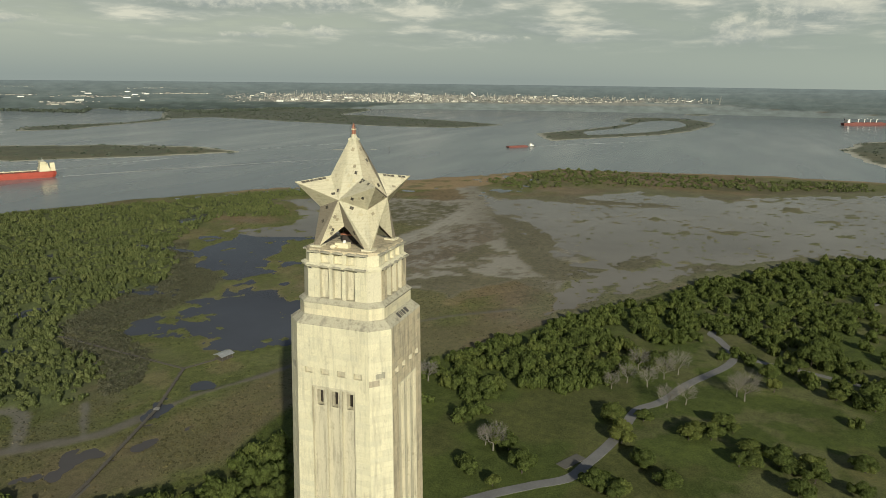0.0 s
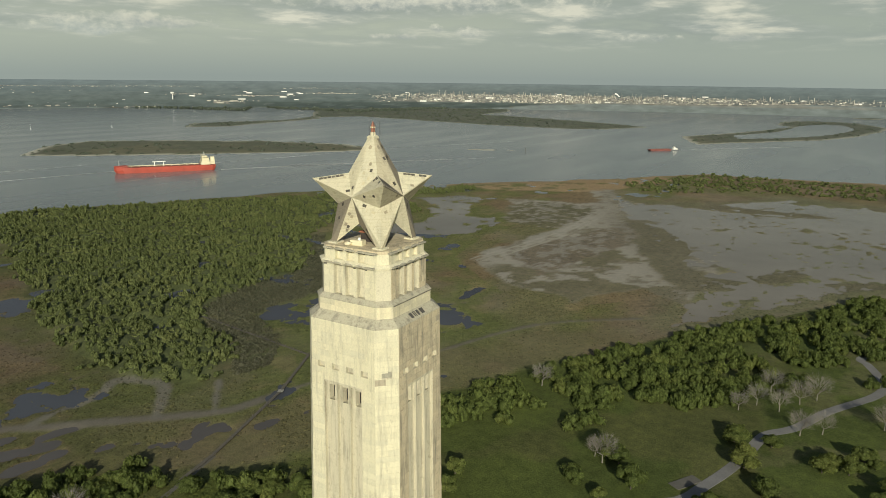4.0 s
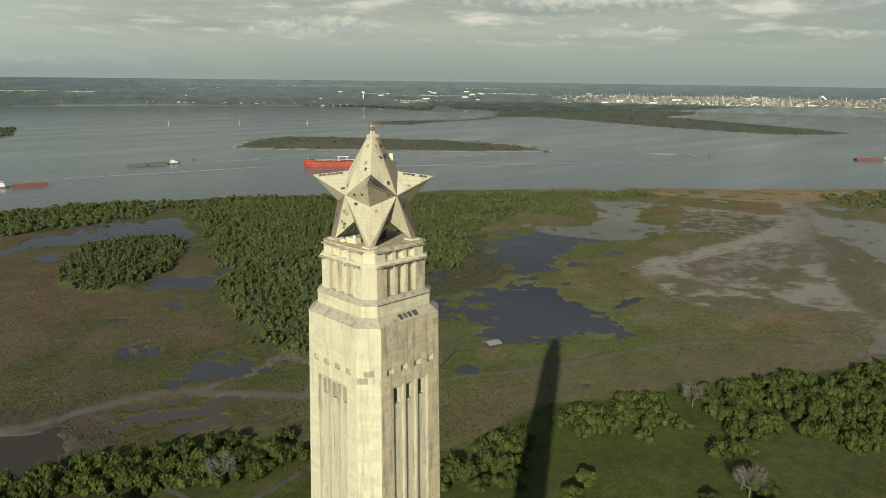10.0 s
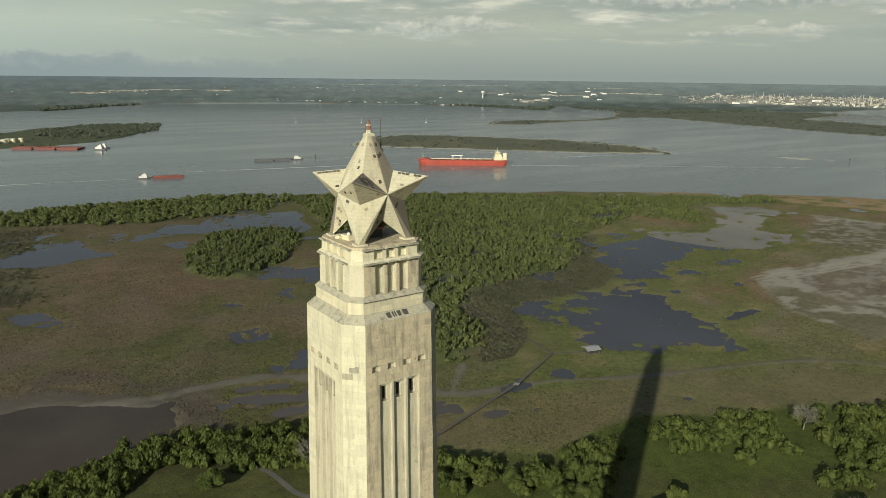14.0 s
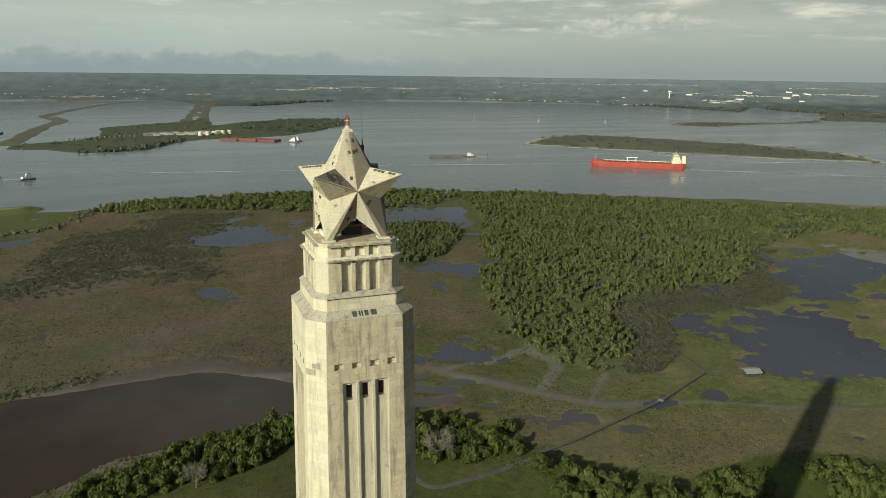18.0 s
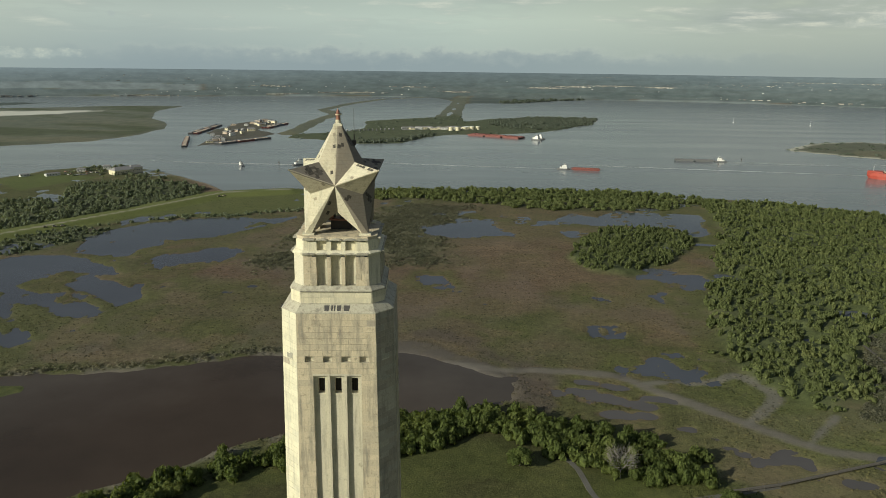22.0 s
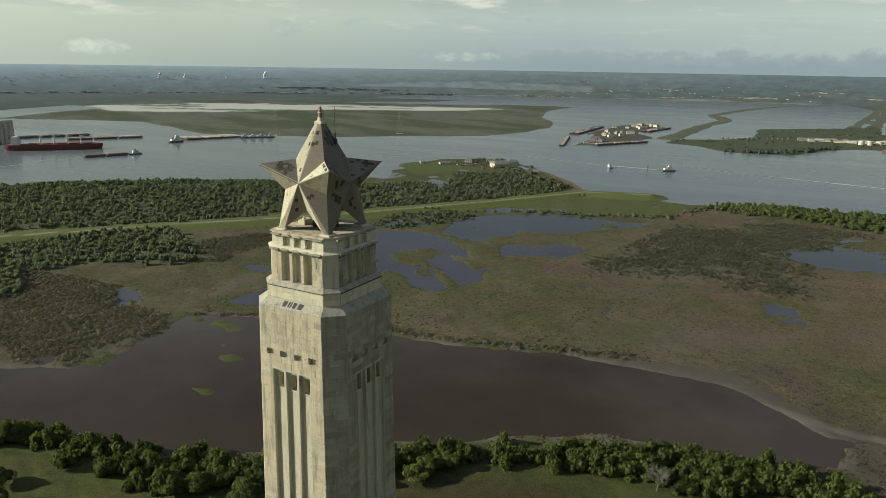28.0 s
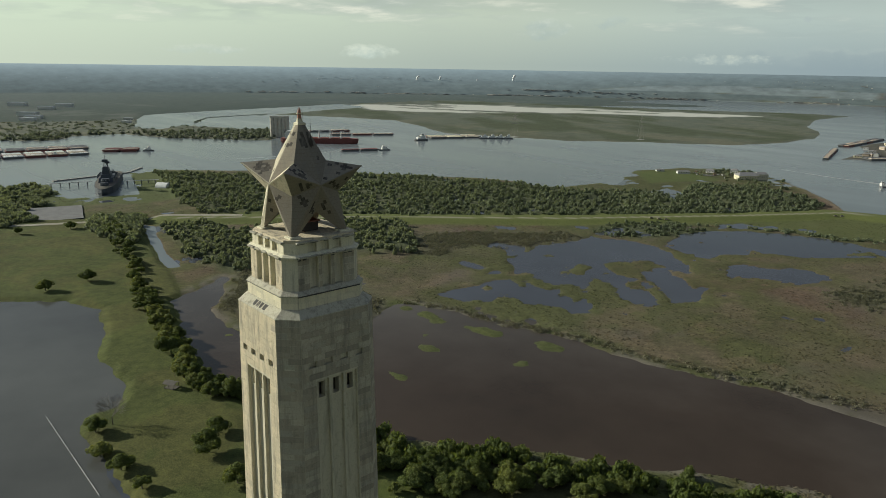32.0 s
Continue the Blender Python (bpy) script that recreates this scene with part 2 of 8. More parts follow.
def stone(n, shader, colour=(0.60, 0.55, 0.40), tone=0.12, wear=0.5, per_piece=True, tiled=False):
    """Weathered fossil limestone: warm cream with grey runs, pits and dark blotches."""
    at = n.add("ShaderNodeTexCoord").outputs["Object"]
    stretched = n.add("ShaderNodeMapping")
    n.put(stretched.inputs[0], at)
    stretched.inputs["Scale"].default_value = (1.6, 1.6, 0.22)
    runs = n.noise(stretched.outputs[0], 1.1, 6.0, 0.65)
    blot = n.noise(at, 2.3, 7.0, 0.7)
    pit = n.noise(at, 14.0, 3.0, 0.6)
    base = n.ramp(pit, [(0.25, tuple(v * 0.80 for v in colour)), (0.75, tuple(min(1, v * 1.1) for v in colour))])
    if per_piece:
        who = n.add("ShaderNodeObjectInfo").outputs["Random"]
        own = n.add("ShaderNodeNewGeometry").outputs["Random Per Island"]
        mixed = n.math("FRACT", n.math("ADD", n.math("MULTIPLY", who, 7.3), own))
        base = n.mix(1.0, base, n.ramp(mixed, [(0.0, (1 - 2.0 * tone,) * 3), (0.5, (1.0, 0.985, 0.95)), (1.0, (1 + tone, 1 + tone * 0.8, 1 + tone * 0.3))]), "MULTIPLY")
    base = n.mix(n.math("MULTIPLY", n.ramp(runs, [(0.50, 0.0), (0.68, 1.0)]), wear), base, (0.20, 0.185, 0.15, 1))
    streaked = n.add("ShaderNodeMapping")
    n.put(streaked.inputs[0], at)
    streaked.inputs["Scale"].default_value = (4.2, 4.2, 0.35)
    thin = n.math("MULTIPLY", n.noise(streaked.outputs[0], 1.0, 5.0, 0.7), n.math("ADD", n.math("MULTIPLY", runs, 0.6), 0.7))
    base = n.mix(n.math("MULTIPLY", n.ramp(thin, [(0.53, 0.0), (0.70, 1.0)]), min(wear, 0.5) * 0.75), base, (0.24, 0.215, 0.165, 1))
    speck = n.noise(at, 7.0, 6.0, 0.75)
    base = n.mix(n.math("MULTIPLY", n.ramp(speck, [(0.56, 0.0), (0.68, 1.0)]), wear * 0.8), base, (0.12, 0.105, 0.08, 1))
    base = n.mix(n.math("MULTIPLY", n.ramp(blot, [(0.56, 0.0), (0.74, 1.0)]), wear), base, (0.15, 0.125, 0.09, 1))
    if tiled:
        # fine joints of the small plates that clad the star
        apart = n.add("ShaderNodeSeparateXYZ")
        n.put(apart.inputs[0], at)
        flat = n.add("ShaderNodeCombineXYZ")
        n.put(flat.inputs[0], n.math("ADD", apart.outputs[0], n.math("MULTIPLY", apart.outputs[1], 1.0)))
        n.put(flat.inputs[1], apart.outputs[2])
        plates = n.add("ShaderNodeTexBrick", Scale=1.0)
        plates.inputs["Brick Width"].default_value, plates.inputs["Row Height"].default_value = 0.42, 0.27
        plates.inputs["Mortar Size"].default_value, plates.inputs["Mortar Smooth"].default_value = 0.012, 0.3
        plates.inputs["Color1"].default_value, plates.inputs["Color2"].default_value, plates.inputs["Mortar"].default_value = (1, 1, 1, 1), (0.96, 0.955, 0.945, 1), (0.80, 0.78, 0.75, 1)
        n.put(plates.inputs["Vector"], flat.outputs[0])
        base = n.mix(1.0, base, plates.outputs["Color"], "MULTIPLY")
    n.put(shader.inputs["Base Color"], base)
    shader.inputs["Roughness"].default_value = 0.9
    bump(n, shader, n.math("ADD", pit, blot), 0.5, 0.03)


def land(n, shader):
    """Soil, grass and reed by the cover painted on the sheet, broken up by tufts at several scales."""
    cover = n.attribute("cover", "Color")
    rank = n.attribute("tufts", "Fac")
    at = place(n)
    big, mid, fine = n.noise(at, 0.03, 5.0, 0.62), n.noise(at, 0.20, 5.0, 0.68), n.noise(at, 1.1, 4.0, 0.75)
    t = n.math("ADD", n.math("MULTIPLY", big, 0.22), n.math("ADD", n.math("MULTIPLY", mid, 0.33), n.math("MULTIPLY", fine, 0.45)))
    shade = n.ramp(t, [(0.39, (0.55, 0.55, 0.53)), (0.5, (0.98, 0.98, 0.98)), (0.61, (1.45, 1.40, 1.28))])
    soft = n.mix(rank, (1, 1, 1, 1), shade)
    n.put(shader.inputs["Base Color"], n.mix(1.0, cover, soft, "MULTIPLY"))
    shader.inputs["Roughness"].default_value = 0.95
    shader.inputs["Specular IOR Level"].default_value = 0.15
    bump(n, shader, n.math("ADD", n.math("MULTIPLY", mid, rank), n.math("MULTIPLY", fine, rank)), 0.5, 0.7)


def tussock(n, shader):
    """Reed and sedge clumps in the tone of the ground round them."""
    own = n.add("ShaderNodeNewGeometry").outputs["Random Per Island"]
    c = n.mix(1.0, n.attribute("cover", "Color"), n.ramp(own, [(0.0, (0.46, 0.48, 0.43)), (0.5, (0.70, 0.69, 0.63)), (1.0, (0.98, 0.93, 0.83))]), "MULTIPLY")
    n.put(shader.inputs["Base Color"], c)
    shader.inputs["Roughness"].default_value = 0.9
    shader.inputs["Specular IOR Level"].default_value = 0.15


def distance_cover(n, shader):
    cover = n.attribute("cover", "Color")
    t = n.noise(place(n), 0.012, 5.0, 0.65)
    n.put(shader.inputs["Base Color"], n.mix(1.0, cover, n.ramp(t, [(0.3, 0.7), (0.7, 1.3)]), "MULTIPLY"))
    shader.inputs["Roughness"].default_value = 0.95
    shader.inputs["Specular IOR Level"].default_value = 0.1
    # haze of many kilometres painted as faint emission, its strength in the tufts attribute
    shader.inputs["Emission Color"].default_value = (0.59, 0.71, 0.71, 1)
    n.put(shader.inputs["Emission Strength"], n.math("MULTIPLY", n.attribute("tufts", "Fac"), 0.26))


def water(n, shader, colour=(0.09, 0.095, 0.08), rough=0.16, wave=0.25, blotch=(0.8, 1.2), silt_sheen=None, lanes=0.1):
    at = place(n)
    lane = n.add("ShaderNodeMapping")
    n.put(lane.inputs[0], at)
    lane.inputs["Rotation"].default_value = (0, 0, radians(38))
    lane.inputs["Scale"].default_value = (0.0016, 0.009, 0.01)
    wind = n.noise(lane.outputs[0], 1.0, 2.5, 0.5)
    bed = (*colour, 1)
    if silt_sheen:
        # grows greyer towards both ends and the northern shore: silt plus painted sky reflection
        apart = n.add("ShaderNodeSeparateXYZ")
        n.put(apart.inputs[0], at)
        off = n.math("MULTIPLY", n.math("ABSOLUTE", n.math("ADD", apart.outputs[0], 110.0)), 0.8)
        shallow = n.math("ADD", n.math("ADD", n.math("MULTIPLY", apart.outputs[1], 0.9), off), n.math("MULTIPLY", n.noise(at, 0.012, 5.0, 0.6), 140.0))
        bed = n.mix(n.ramp(n.math("DIVIDE", shallow, 900.0), [(0.40, 0.0), (0.66, 1.0)]), bed, (*silt_sheen, 1))
    n.put(shader.inputs["Base Color"], n.mix(1.0, bed, n.ramp(n.noise(at, 0.006, 5.0, 0.6), [(0.3, blotch[0]), (0.7, blotch[1])]), "MULTIPLY"))
    n.put(shader.inputs["Roughness"], n.math("ADD", max(rough - lanes / 2, 0.02), n.math("MULTIPLY", wind, lanes)))
    if lanes > 0.15:
        # rippled lanes between smooth slicks
        n.put(shader.inputs["Base Color"], n.mix(1.0, bed, n.ramp(wind, [(0.34, 0.86), (0.50, 1.0), (0.66, 1.16)]), "MULTIPLY"))
    shader.inputs["IOR"].default_value = 1.33
    ripple = n.math("ADD", n.noise(at, 0.35, 3.0, 0.6), n.math("MULTIPLY", n.noise(at, 1.6, 2.0, 0.5), 0.4))
    if wave:
        bump(n, shader, ripple, wave, 0.6)


def leaf(n, shader, colour=(0.108, 0.138, 0.036), other=(0.195, 0.212, 0.058)):
    who = n.add("ShaderNodeObjectInfo").outputs["Random"]
    own = n.add("ShaderNodeNewGeometry").outputs["Random Per Island"]
    at = place(n)
    t = n.math("ADD", n.math("MULTIPLY", n.noise(at, 0.045, 3.0), 0.8), n.math("MULTIPLY", n.noise(at, 0.8, 3.0), 0.35))
    t = n.math("ADD", n.math("MULTIPLY", who, 0.35), n.math("SUBTRACT", t, 0.25))
    c = n.ramp(t, [(0.1, tuple(v * 0.7 for v in colour)), (0.45, colour), (0.8, other)])
    c = n.mix(1.0, c, n.ramp(own, [(0.0, 0.72), (1.0, 1.25)]), "MULTIPLY")
    sprays = n.noise(at, 1.9, 4.0, 0.7)
    c = n.mix(1.0, c, n.ramp(sprays, [(0.32, 0.6), (0.5, 1.0), (0.68, 1.4)]), "MULTIPLY")
    n.put(shader.inputs["Base Color"], c)
    bump(n, shader, sprays, 0.5, 0.5)
    # thin leaves let some sun through
    through_leaf = n.add("ShaderNodeBsdfTranslucent")
    n.put(through_leaf.inputs[0], n.mix(1.0, c, (1.25, 1.2, 0.7, 1), "MULTIPLY"))
    both = n.add("ShaderNodeMixShader", Fac=0.45)
    n.tree.links.new(shader.outputs[0], both.inputs[1])
    n.tree.links.new(through_leaf.outputs[0], both.inputs[2])
    out = [node for node in n.tree.nodes if node.bl_idname == "ShaderNodeOutputMaterial"][0]
    n.tree.links.new(both.outputs[0], out.inputs[0])
    shader.inputs["Roughness"].default_value = 0.7
    shader.inputs["Specular IOR Level"].default_value = 0.25


def mixed_plant(n, shader):
    own = n.add("ShaderNodeNewGeometry").outputs["Random Per Island"]
    n.put(shader.inputs["Base Color"], n.ramp(own, [(0.0, (0.11, 0.115, 0.115)), (0.45, (0.20, 0.19, 0.17)), (0.75, (0.37, 0.355, 0.30)), (1.0, (0.58, 0.56, 0.48))]))
    shader.inputs["Roughness"].default_value = 0.7


M = {
    "plant": material("mixed_plant_paint", mixed_plant),
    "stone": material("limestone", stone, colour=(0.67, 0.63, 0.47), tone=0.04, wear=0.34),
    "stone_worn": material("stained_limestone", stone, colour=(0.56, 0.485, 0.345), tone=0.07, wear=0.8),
    "stone_pale": material("pale_limestone", stone, colour=(0.66, 0.61, 0.45), tone=0.08, wear=0.3),
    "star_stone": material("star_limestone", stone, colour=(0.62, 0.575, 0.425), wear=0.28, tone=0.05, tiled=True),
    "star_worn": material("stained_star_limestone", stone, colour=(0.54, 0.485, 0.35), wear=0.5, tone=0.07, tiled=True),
    "star_shaded": material("shaded_grimy_star_limestone", stone, colour=(0.27, 0.236, 0.184), wear=0.5, tone=0.12, tiled=True),
    "stone_grey": material("grey_limestone", stone, colour=(0.42, 0.40, 0.32), wear=0.8),
    "patch": material("brown_spalled_stone", stone, colour=(0.36, 0.31, 0.22), wear=0.3, tone=0.2),
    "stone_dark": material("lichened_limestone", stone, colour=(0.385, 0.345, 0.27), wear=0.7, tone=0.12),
    # limestone copy with shade put into its colour, for the north-eastern sides
    "stone_shaded": material("shaded_limestone", stone, colour=(0.47, 0.43, 0.34), wear=0.7, tone=0.10),
    "patch_dark": material("dark_lichen_patch", stone, colour=(0.066, 0.057, 0.046), wear=0.5, tone=0.2),
    "patch_tan": material("tan_replacement_stone", stone, colour=(0.50, 0.45, 0.32), wear=0.3, tone=0.1),
    "drum": material("stained_drum_limestone", stone, colour=(0.61, 0.565, 0.425), wear=0.5, per_piece=False),
    "silo": material("pale_silo_concrete", plain, colour=(0.52, 0.49, 0.41), rough=0.85, scale=0.15),
    "mortar": material("dark_weathered_joint", plain, colour=(0.43, 0.385, 0.285), rough=0.95, vary=0.4),
    "mortar_pale": material("pale_weathered_joint", plain, colour=(0.625, 0.58, 0.43), rough=0.95, vary=0.15),
    "stain": material("dark_stain", plain, colour=(0.07, 0.065, 0.06), rough=0.95),
    "joint": material("mortar_wall", stone, colour=(0.56, 0.515, 0.385), wear=0.55, per_piece=False),
    "glass": material("dark_window_glass", plain, colour=(0.02, 0.017, 0.014), rough=0.3),
    "iron": material("rusty_dark_iron", plain, colour=(0.05, 0.04, 0.035), rough=0.7),
    "lamp_red": material("faded_red_paint", plain, colour=(0.32, 0.13, 0.08), rough=0.5),
    "white": material("white_paint", plain, colour=(0.72, 0.71, 0.66), rough=0.5, vary=0.12),
    "cream": material("cream_paint", plain, colour=(0.66, 0.60, 0.42), rough=0.55, vary=0.15),
    "hull_red": material("red_lead_paint", plain, colour=(0.36, 0.062, 0.04), rough=0.55, vary=0.25, scale=0.08),
    "deck_red": material("red_oxide_deck", plain, colour=(0.24, 0.075, 0.05), rough=0.7),
    "barge_red": material("worn_barge_paint", plain, colour=(0.17, 0.055, 0.045), rough=0.7),
    "barge_grey": material("grey_barge_steel", plain, colour=(0.13, 0.13, 0.13), rough=0.7),
    "barge_tan": material("tan_hatch_covers", plain, colour=(0.42, 0.34, 0.26), rough=0.7, vary=0.35),
    "navy": material("dark_naval_grey", plain, colour=(0.05, 0.06, 0.075), rough=0.6),
    "concrete": material("weathered_concrete", plain, colour=(0.30, 0.29, 0.26), rough=0.9, vary=0.2),
    "asphalt": material("pale_asphalt", plain, colour=(0.16, 0.155, 0.15), rough=0.95, scale=0.1),
    "gravel": material("gravel_track", plain, colour=(0.30, 0.27, 0.20), rough=0.95, scale=0.08),
    "roof": material("grey_shingle", plain, colour=(0.24, 0.23, 0.22), rough=0.9),
    "metal": material("galvanised_sheet", plain, colour=(0.42, 0.42, 0.41), rough=0.45, metal=0.4),
    "wood": material("weathered_boards", plain, colour=(0.10, 0.088, 0.07), rough=0.9),
    "bark": material("bark", plain, colour=(0.085, 0.07, 0.055), rough=0.95),
    "dead_wood": material("bleached_twigs", plain, colour=(0.185, 0.168, 0.14), rough=0.95),
    "leaf": material("oak_leaves", leaf),
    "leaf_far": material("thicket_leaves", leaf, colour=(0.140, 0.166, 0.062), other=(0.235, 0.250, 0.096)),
    # these two leaf tones are paled and greyed to carry distance haze
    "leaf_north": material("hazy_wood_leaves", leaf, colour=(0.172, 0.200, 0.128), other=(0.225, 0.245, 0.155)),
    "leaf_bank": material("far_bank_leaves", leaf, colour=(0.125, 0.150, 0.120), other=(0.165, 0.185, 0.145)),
    "path": material("dark_path", plain, colour=(0.10, 0.093, 0.08), rough=0.95, scale=0.1),
    "scrub": material("scrub_leaves", leaf, colour=(0.150, 0.150, 0.100), other=(0.205, 0.192, 0.135)),
    "foam": material("pale_wake_water", water, colour=(0.46, 0.47, 0.44), rough=0.5, wave=0.3, blotch=(0.4, 1.5)),
    "steam": material("steam", plain, colour=(0.8, 0.8, 0.78), rough=1.0, scale=0.02, vary=0.1),
    "tussock": material("marsh_tussocks", tussock),
    "land": material("land_cover", land),
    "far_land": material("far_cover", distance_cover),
    "channel": material("turbid_channel_water", water, colour=(0.165, 0.184, 0.190), rough=0.21, wave=0.0, lanes=0.22),
    "pond": material("dark_pond_water", water, colour=(0.074, 0.080, 0.095), rough=0.10, wave=0.06),
    "puddle": material("grey_mud_puddle", water, colour=(0.100, 0.092, 0.088), rough=0.14, wave=0.05),
    "mud_water": material("brown_shallow_water", water, colour=(0.054, 0.039, 0.028), rough=0.12, wave=0.06, blotch=(0.65, 1.35), silt_sheen=(0.084, 0.075, 0.064)),
    "flood": material("grey_flood_water", water, colour=(0.088, 0.088, 0.080), rough=0.08, wave=0.04, blotch=(0.7, 1.3)),
    "bay_water": material("grey_shallow_water", water, colour=(0.205, 0.186, 0.155), rough=0.22, wave=0.1, blotch=(0.8, 1.2)),
}


# ---- shaping helpers ----
def smooth(v, lo, hi):
    t = np.clip((v - lo) / (hi - lo), 0, 1)
    return t * t * (3 - 2 * t)


def speckle(x, y, seed):
    """Value noise in 0..1 on a unit lattice."""
    xi, yi = np.floor(x), np.floor(y)
    fx, fy = x - xi, y - yi
    fx, fy = fx * fx * (3 - 2 * fx), fy * fy * (3 - 2 * fy)

    def at(i, j):
        h = np.sin((xi + i) * 127.1 + (yi + j) * 311.7 + seed * 74.7) * 43758.5453
        return h - np.floor(h)
    return (at(0, 0) * (1 - fx) + at(1, 0) * fx) * (1 - fy) + (at(0, 1) * (1 - fx) + at(1, 1) * fx) * fy


def fractal(x, y, size, seed, octaves=4):
    total, weight, gain = 0, 0, 1.0
    for k in range(octaves):
        total = total + gain * speckle(x / size * 2 ** k, y / size * 2 ** k, seed + 17 * k)
        weight += gain
        gain *= 0.55
    return total / weight


def inside(outline, x, y, reach=120.0):
    """Metres inside an outline (negative outside, cut at -reach)."""
    p = np.array(outline, float)
    out = np.full(x.shape, -reach)
    near = (x > p[:, 0].min() - reach) & (x < p[:, 0].max() + reach) & (y > p[:, 1].min() - reach) & (y < p[:, 1].max() + reach)
    px, py = x[near], y[near]
    best, odd = np.full(px.shape, 1e9), np.zeros(px.shape, bool)
    for (ax, ay), (bx, by) in zip(p, np.roll(p, -1, 0)):
        dx, dy = bx - ax, by - ay
        t = np.clip(((px - ax) * dx + (py - ay) * dy) / (dx * dx + dy * dy + 1e-9), 0, 1)
        best = np.minimum(best, np.hypot(px - ax - t * dx, py - ay - t * dy))
        if dy:
            odd ^= ((ay > py) != (by > py)) & (px < dx * (py - ay) / dy + ax)
    out[near] = np.maximum(np.where(odd, best, -best), -reach)
    return out


def beside(line, x, y, reach=60.0):
    """Metres to an open line."""
    p = np.array(line, float)
    out = np.full(x.shape, reach)
    near = (x > p[:, 0].min() - reach) & (x < p[:, 0].max() + reach) & (y > p[:, 1].min() - reach) & (y < p[:, 1].max() + reach)
    px, py = x[near], y[near]
    best = np.full(px.shape, reach)
    for (ax, ay), (bx, by) in zip(p[:-1], p[1:]):
        dx, dy = bx - ax, by - ay
        t = np.clip(((px - ax) * dx + (py - ay) * dy) / (dx * dx + dy * dy + 1e-9), 0, 1)
        best = np.minimum(best, np.hypot(px - ax - t * dx, py - ay - t * dy))
    out[near] = best
    return out


def round_line(points, steps=6):
    """A smooth line through a few points."""
    p = [Vector((*q, 0)) for q in points]
    p = [p[0] * 2 - p[1]] + p + [p[-1] * 2 - p[-2]]
    out = []
    for a, b_, c, d in zip(p, p[1:], p[2:], p[3:]):
        for k in range(steps):
            t = k / steps
            v = 0.5 * (2 * b_ + (c - a) * t + (2 * a - 5 * b_ + 4 * c - d) * t * t + (3 * b_ - a - 3 * c + d) * t ** 3)
            out.append((v.x, v.y))
    return out + [(p[-2].x, p[-2].y)]


EDGE, EYE_HEIGHT, FLAT_END, FAR_END = 4900.0, 179.7, 4300.0, 60000.0


def far_off(d, height=0.0):
    """Where something truly d metres off stands on the backdrop: its radius, height and scale.
    Past FLAT_END the land is drawn in to a rim that ends at the horizon."""
    d = np.asarray(d, float)
    drop = np.arctan(EYE_HEIGHT / d) + d / 1.5e7
    r = np.where(d > FLAT_END, FLAT_END + (EDGE - FLAT_END) * (1 - FLAT_END / np.maximum(d, 1)), d)
    z = np.where(d > FLAT_END, EYE_HEIGHT - r * np.tan(drop), 0.0)
    return r, z + height * r / d, r / d


# ---- the plan ----
MAIN_SHORE = [(-180, 3000), (-110, 1100), (-82, 1123), (-78, 1150), (-72, 1250), (-66, 1198), (-55, 1148), (-52, 1130), (-46, 1108), (-42.5, 1086),
              (-40, 1040), (-37.7, 1051), (-33.5, 1130), (-32.4, 1265), (-29, 1343), (-25.4, 1365), (-23.7, 1347), (-21.2, 1268), (-19.5, 1181), (-18, 1111),
              (-16.4, 1024), (-11.3, 989), (-8, 965), (-2, 1009), (3, 1016), (7, 1026), (11, 1023), (14, 1048), (19, 1048), (25.5, 1049),
              (31, 1048), (39, 1059), (54, 1137), (59, 1173), (69, 1246), (74.4, 1323), (78, 1393), (81.3, 1462), (85, 1442), (89.4, 1465),
              (94.4, 1489), (100, 1504), (104.4, 1527), (125, 1600), (180, 3000)]
FAR_SHORE = [(-180, 3500), (-95, 1900), (-82, 1800), (-73, 1880), (-66, 1900), (-62, 2600), (-58, 2900), (-50, 3300), (-40, 3300), (-30, 3500), (-20, 4200),
             (-10, 4600), (0, 4400), (3, 3600), (6.5, 3670), (8.3, 3800), (10.8, 4070), (13.3, 4270), (17, 4550), (21, 4590), (25, 4580), (30, 4430),
             (34.5, 4300), (38.2, 4180), (41.3, 3960), (44, 3846), (44.9, 4400), (47.2, 4030), (49.4, 3930), (52.9, 3705), (60.2, 4285), (63, 4400), (65.1, 4750),
             (68.2, 5341), (72.7, 5664), (77, 5763), (81.2, 5754), (87, 6543), (91.8, 6383), (94.6, 5591), (103, 4885), (120, 4200), (180, 3500)]
LAWN_EDGE = [(-180, 900), (-95, 900), (-80, 900), (-73.5, 800), (-70, 420), (-67, 325), (-60, 275), (-53, 258), (-45, 252), (-32, 247), (-18, 261), (-4.5, 266),
             (8, 301), (12, 300), (15.6, 287), (22, 293), (32, 262), (39, 255), (49.5, 262), (57, 314), (64, 337), (70, 372), (76.3, 402),
             (81.4, 456), (88, 514), (96.7, 655), (103, 783), (107, 805), (120, 900), (180, 900)]
MUD_LAKE = [(-507, 213), (-497, 213), (-460, 190), (-435, 171), (-415, 168), (-395, 164), (-376, 170), (-353, 183), (-340, 200), (-342, 230), (-348, 262), (-364, 285), (-355, 296), (-317, 308), (-276, 314), (-256, 324),
            (-215, 335), (-170, 343), (-146, 349), (-124, 358), (-93, 367), (-65, 378), (-38, 386), (-22, 388), (9, 385), (40, 358), (58, 330), (52, 306), (30, 292), (-1, 282), (-47, 275), (-74, 258),
            (-140, 215), (-180, 178), (-210, 158), (-270, 132), (-312, 120), (-363, 131), (-397, 135), (-431, 143), (-474, 157)]
CREEK = [(-774, 234), (-666, 206), (-589, 188), (-566, 186), (-560, 198), (-612, 204), (-683, 221), (-764, 245)]
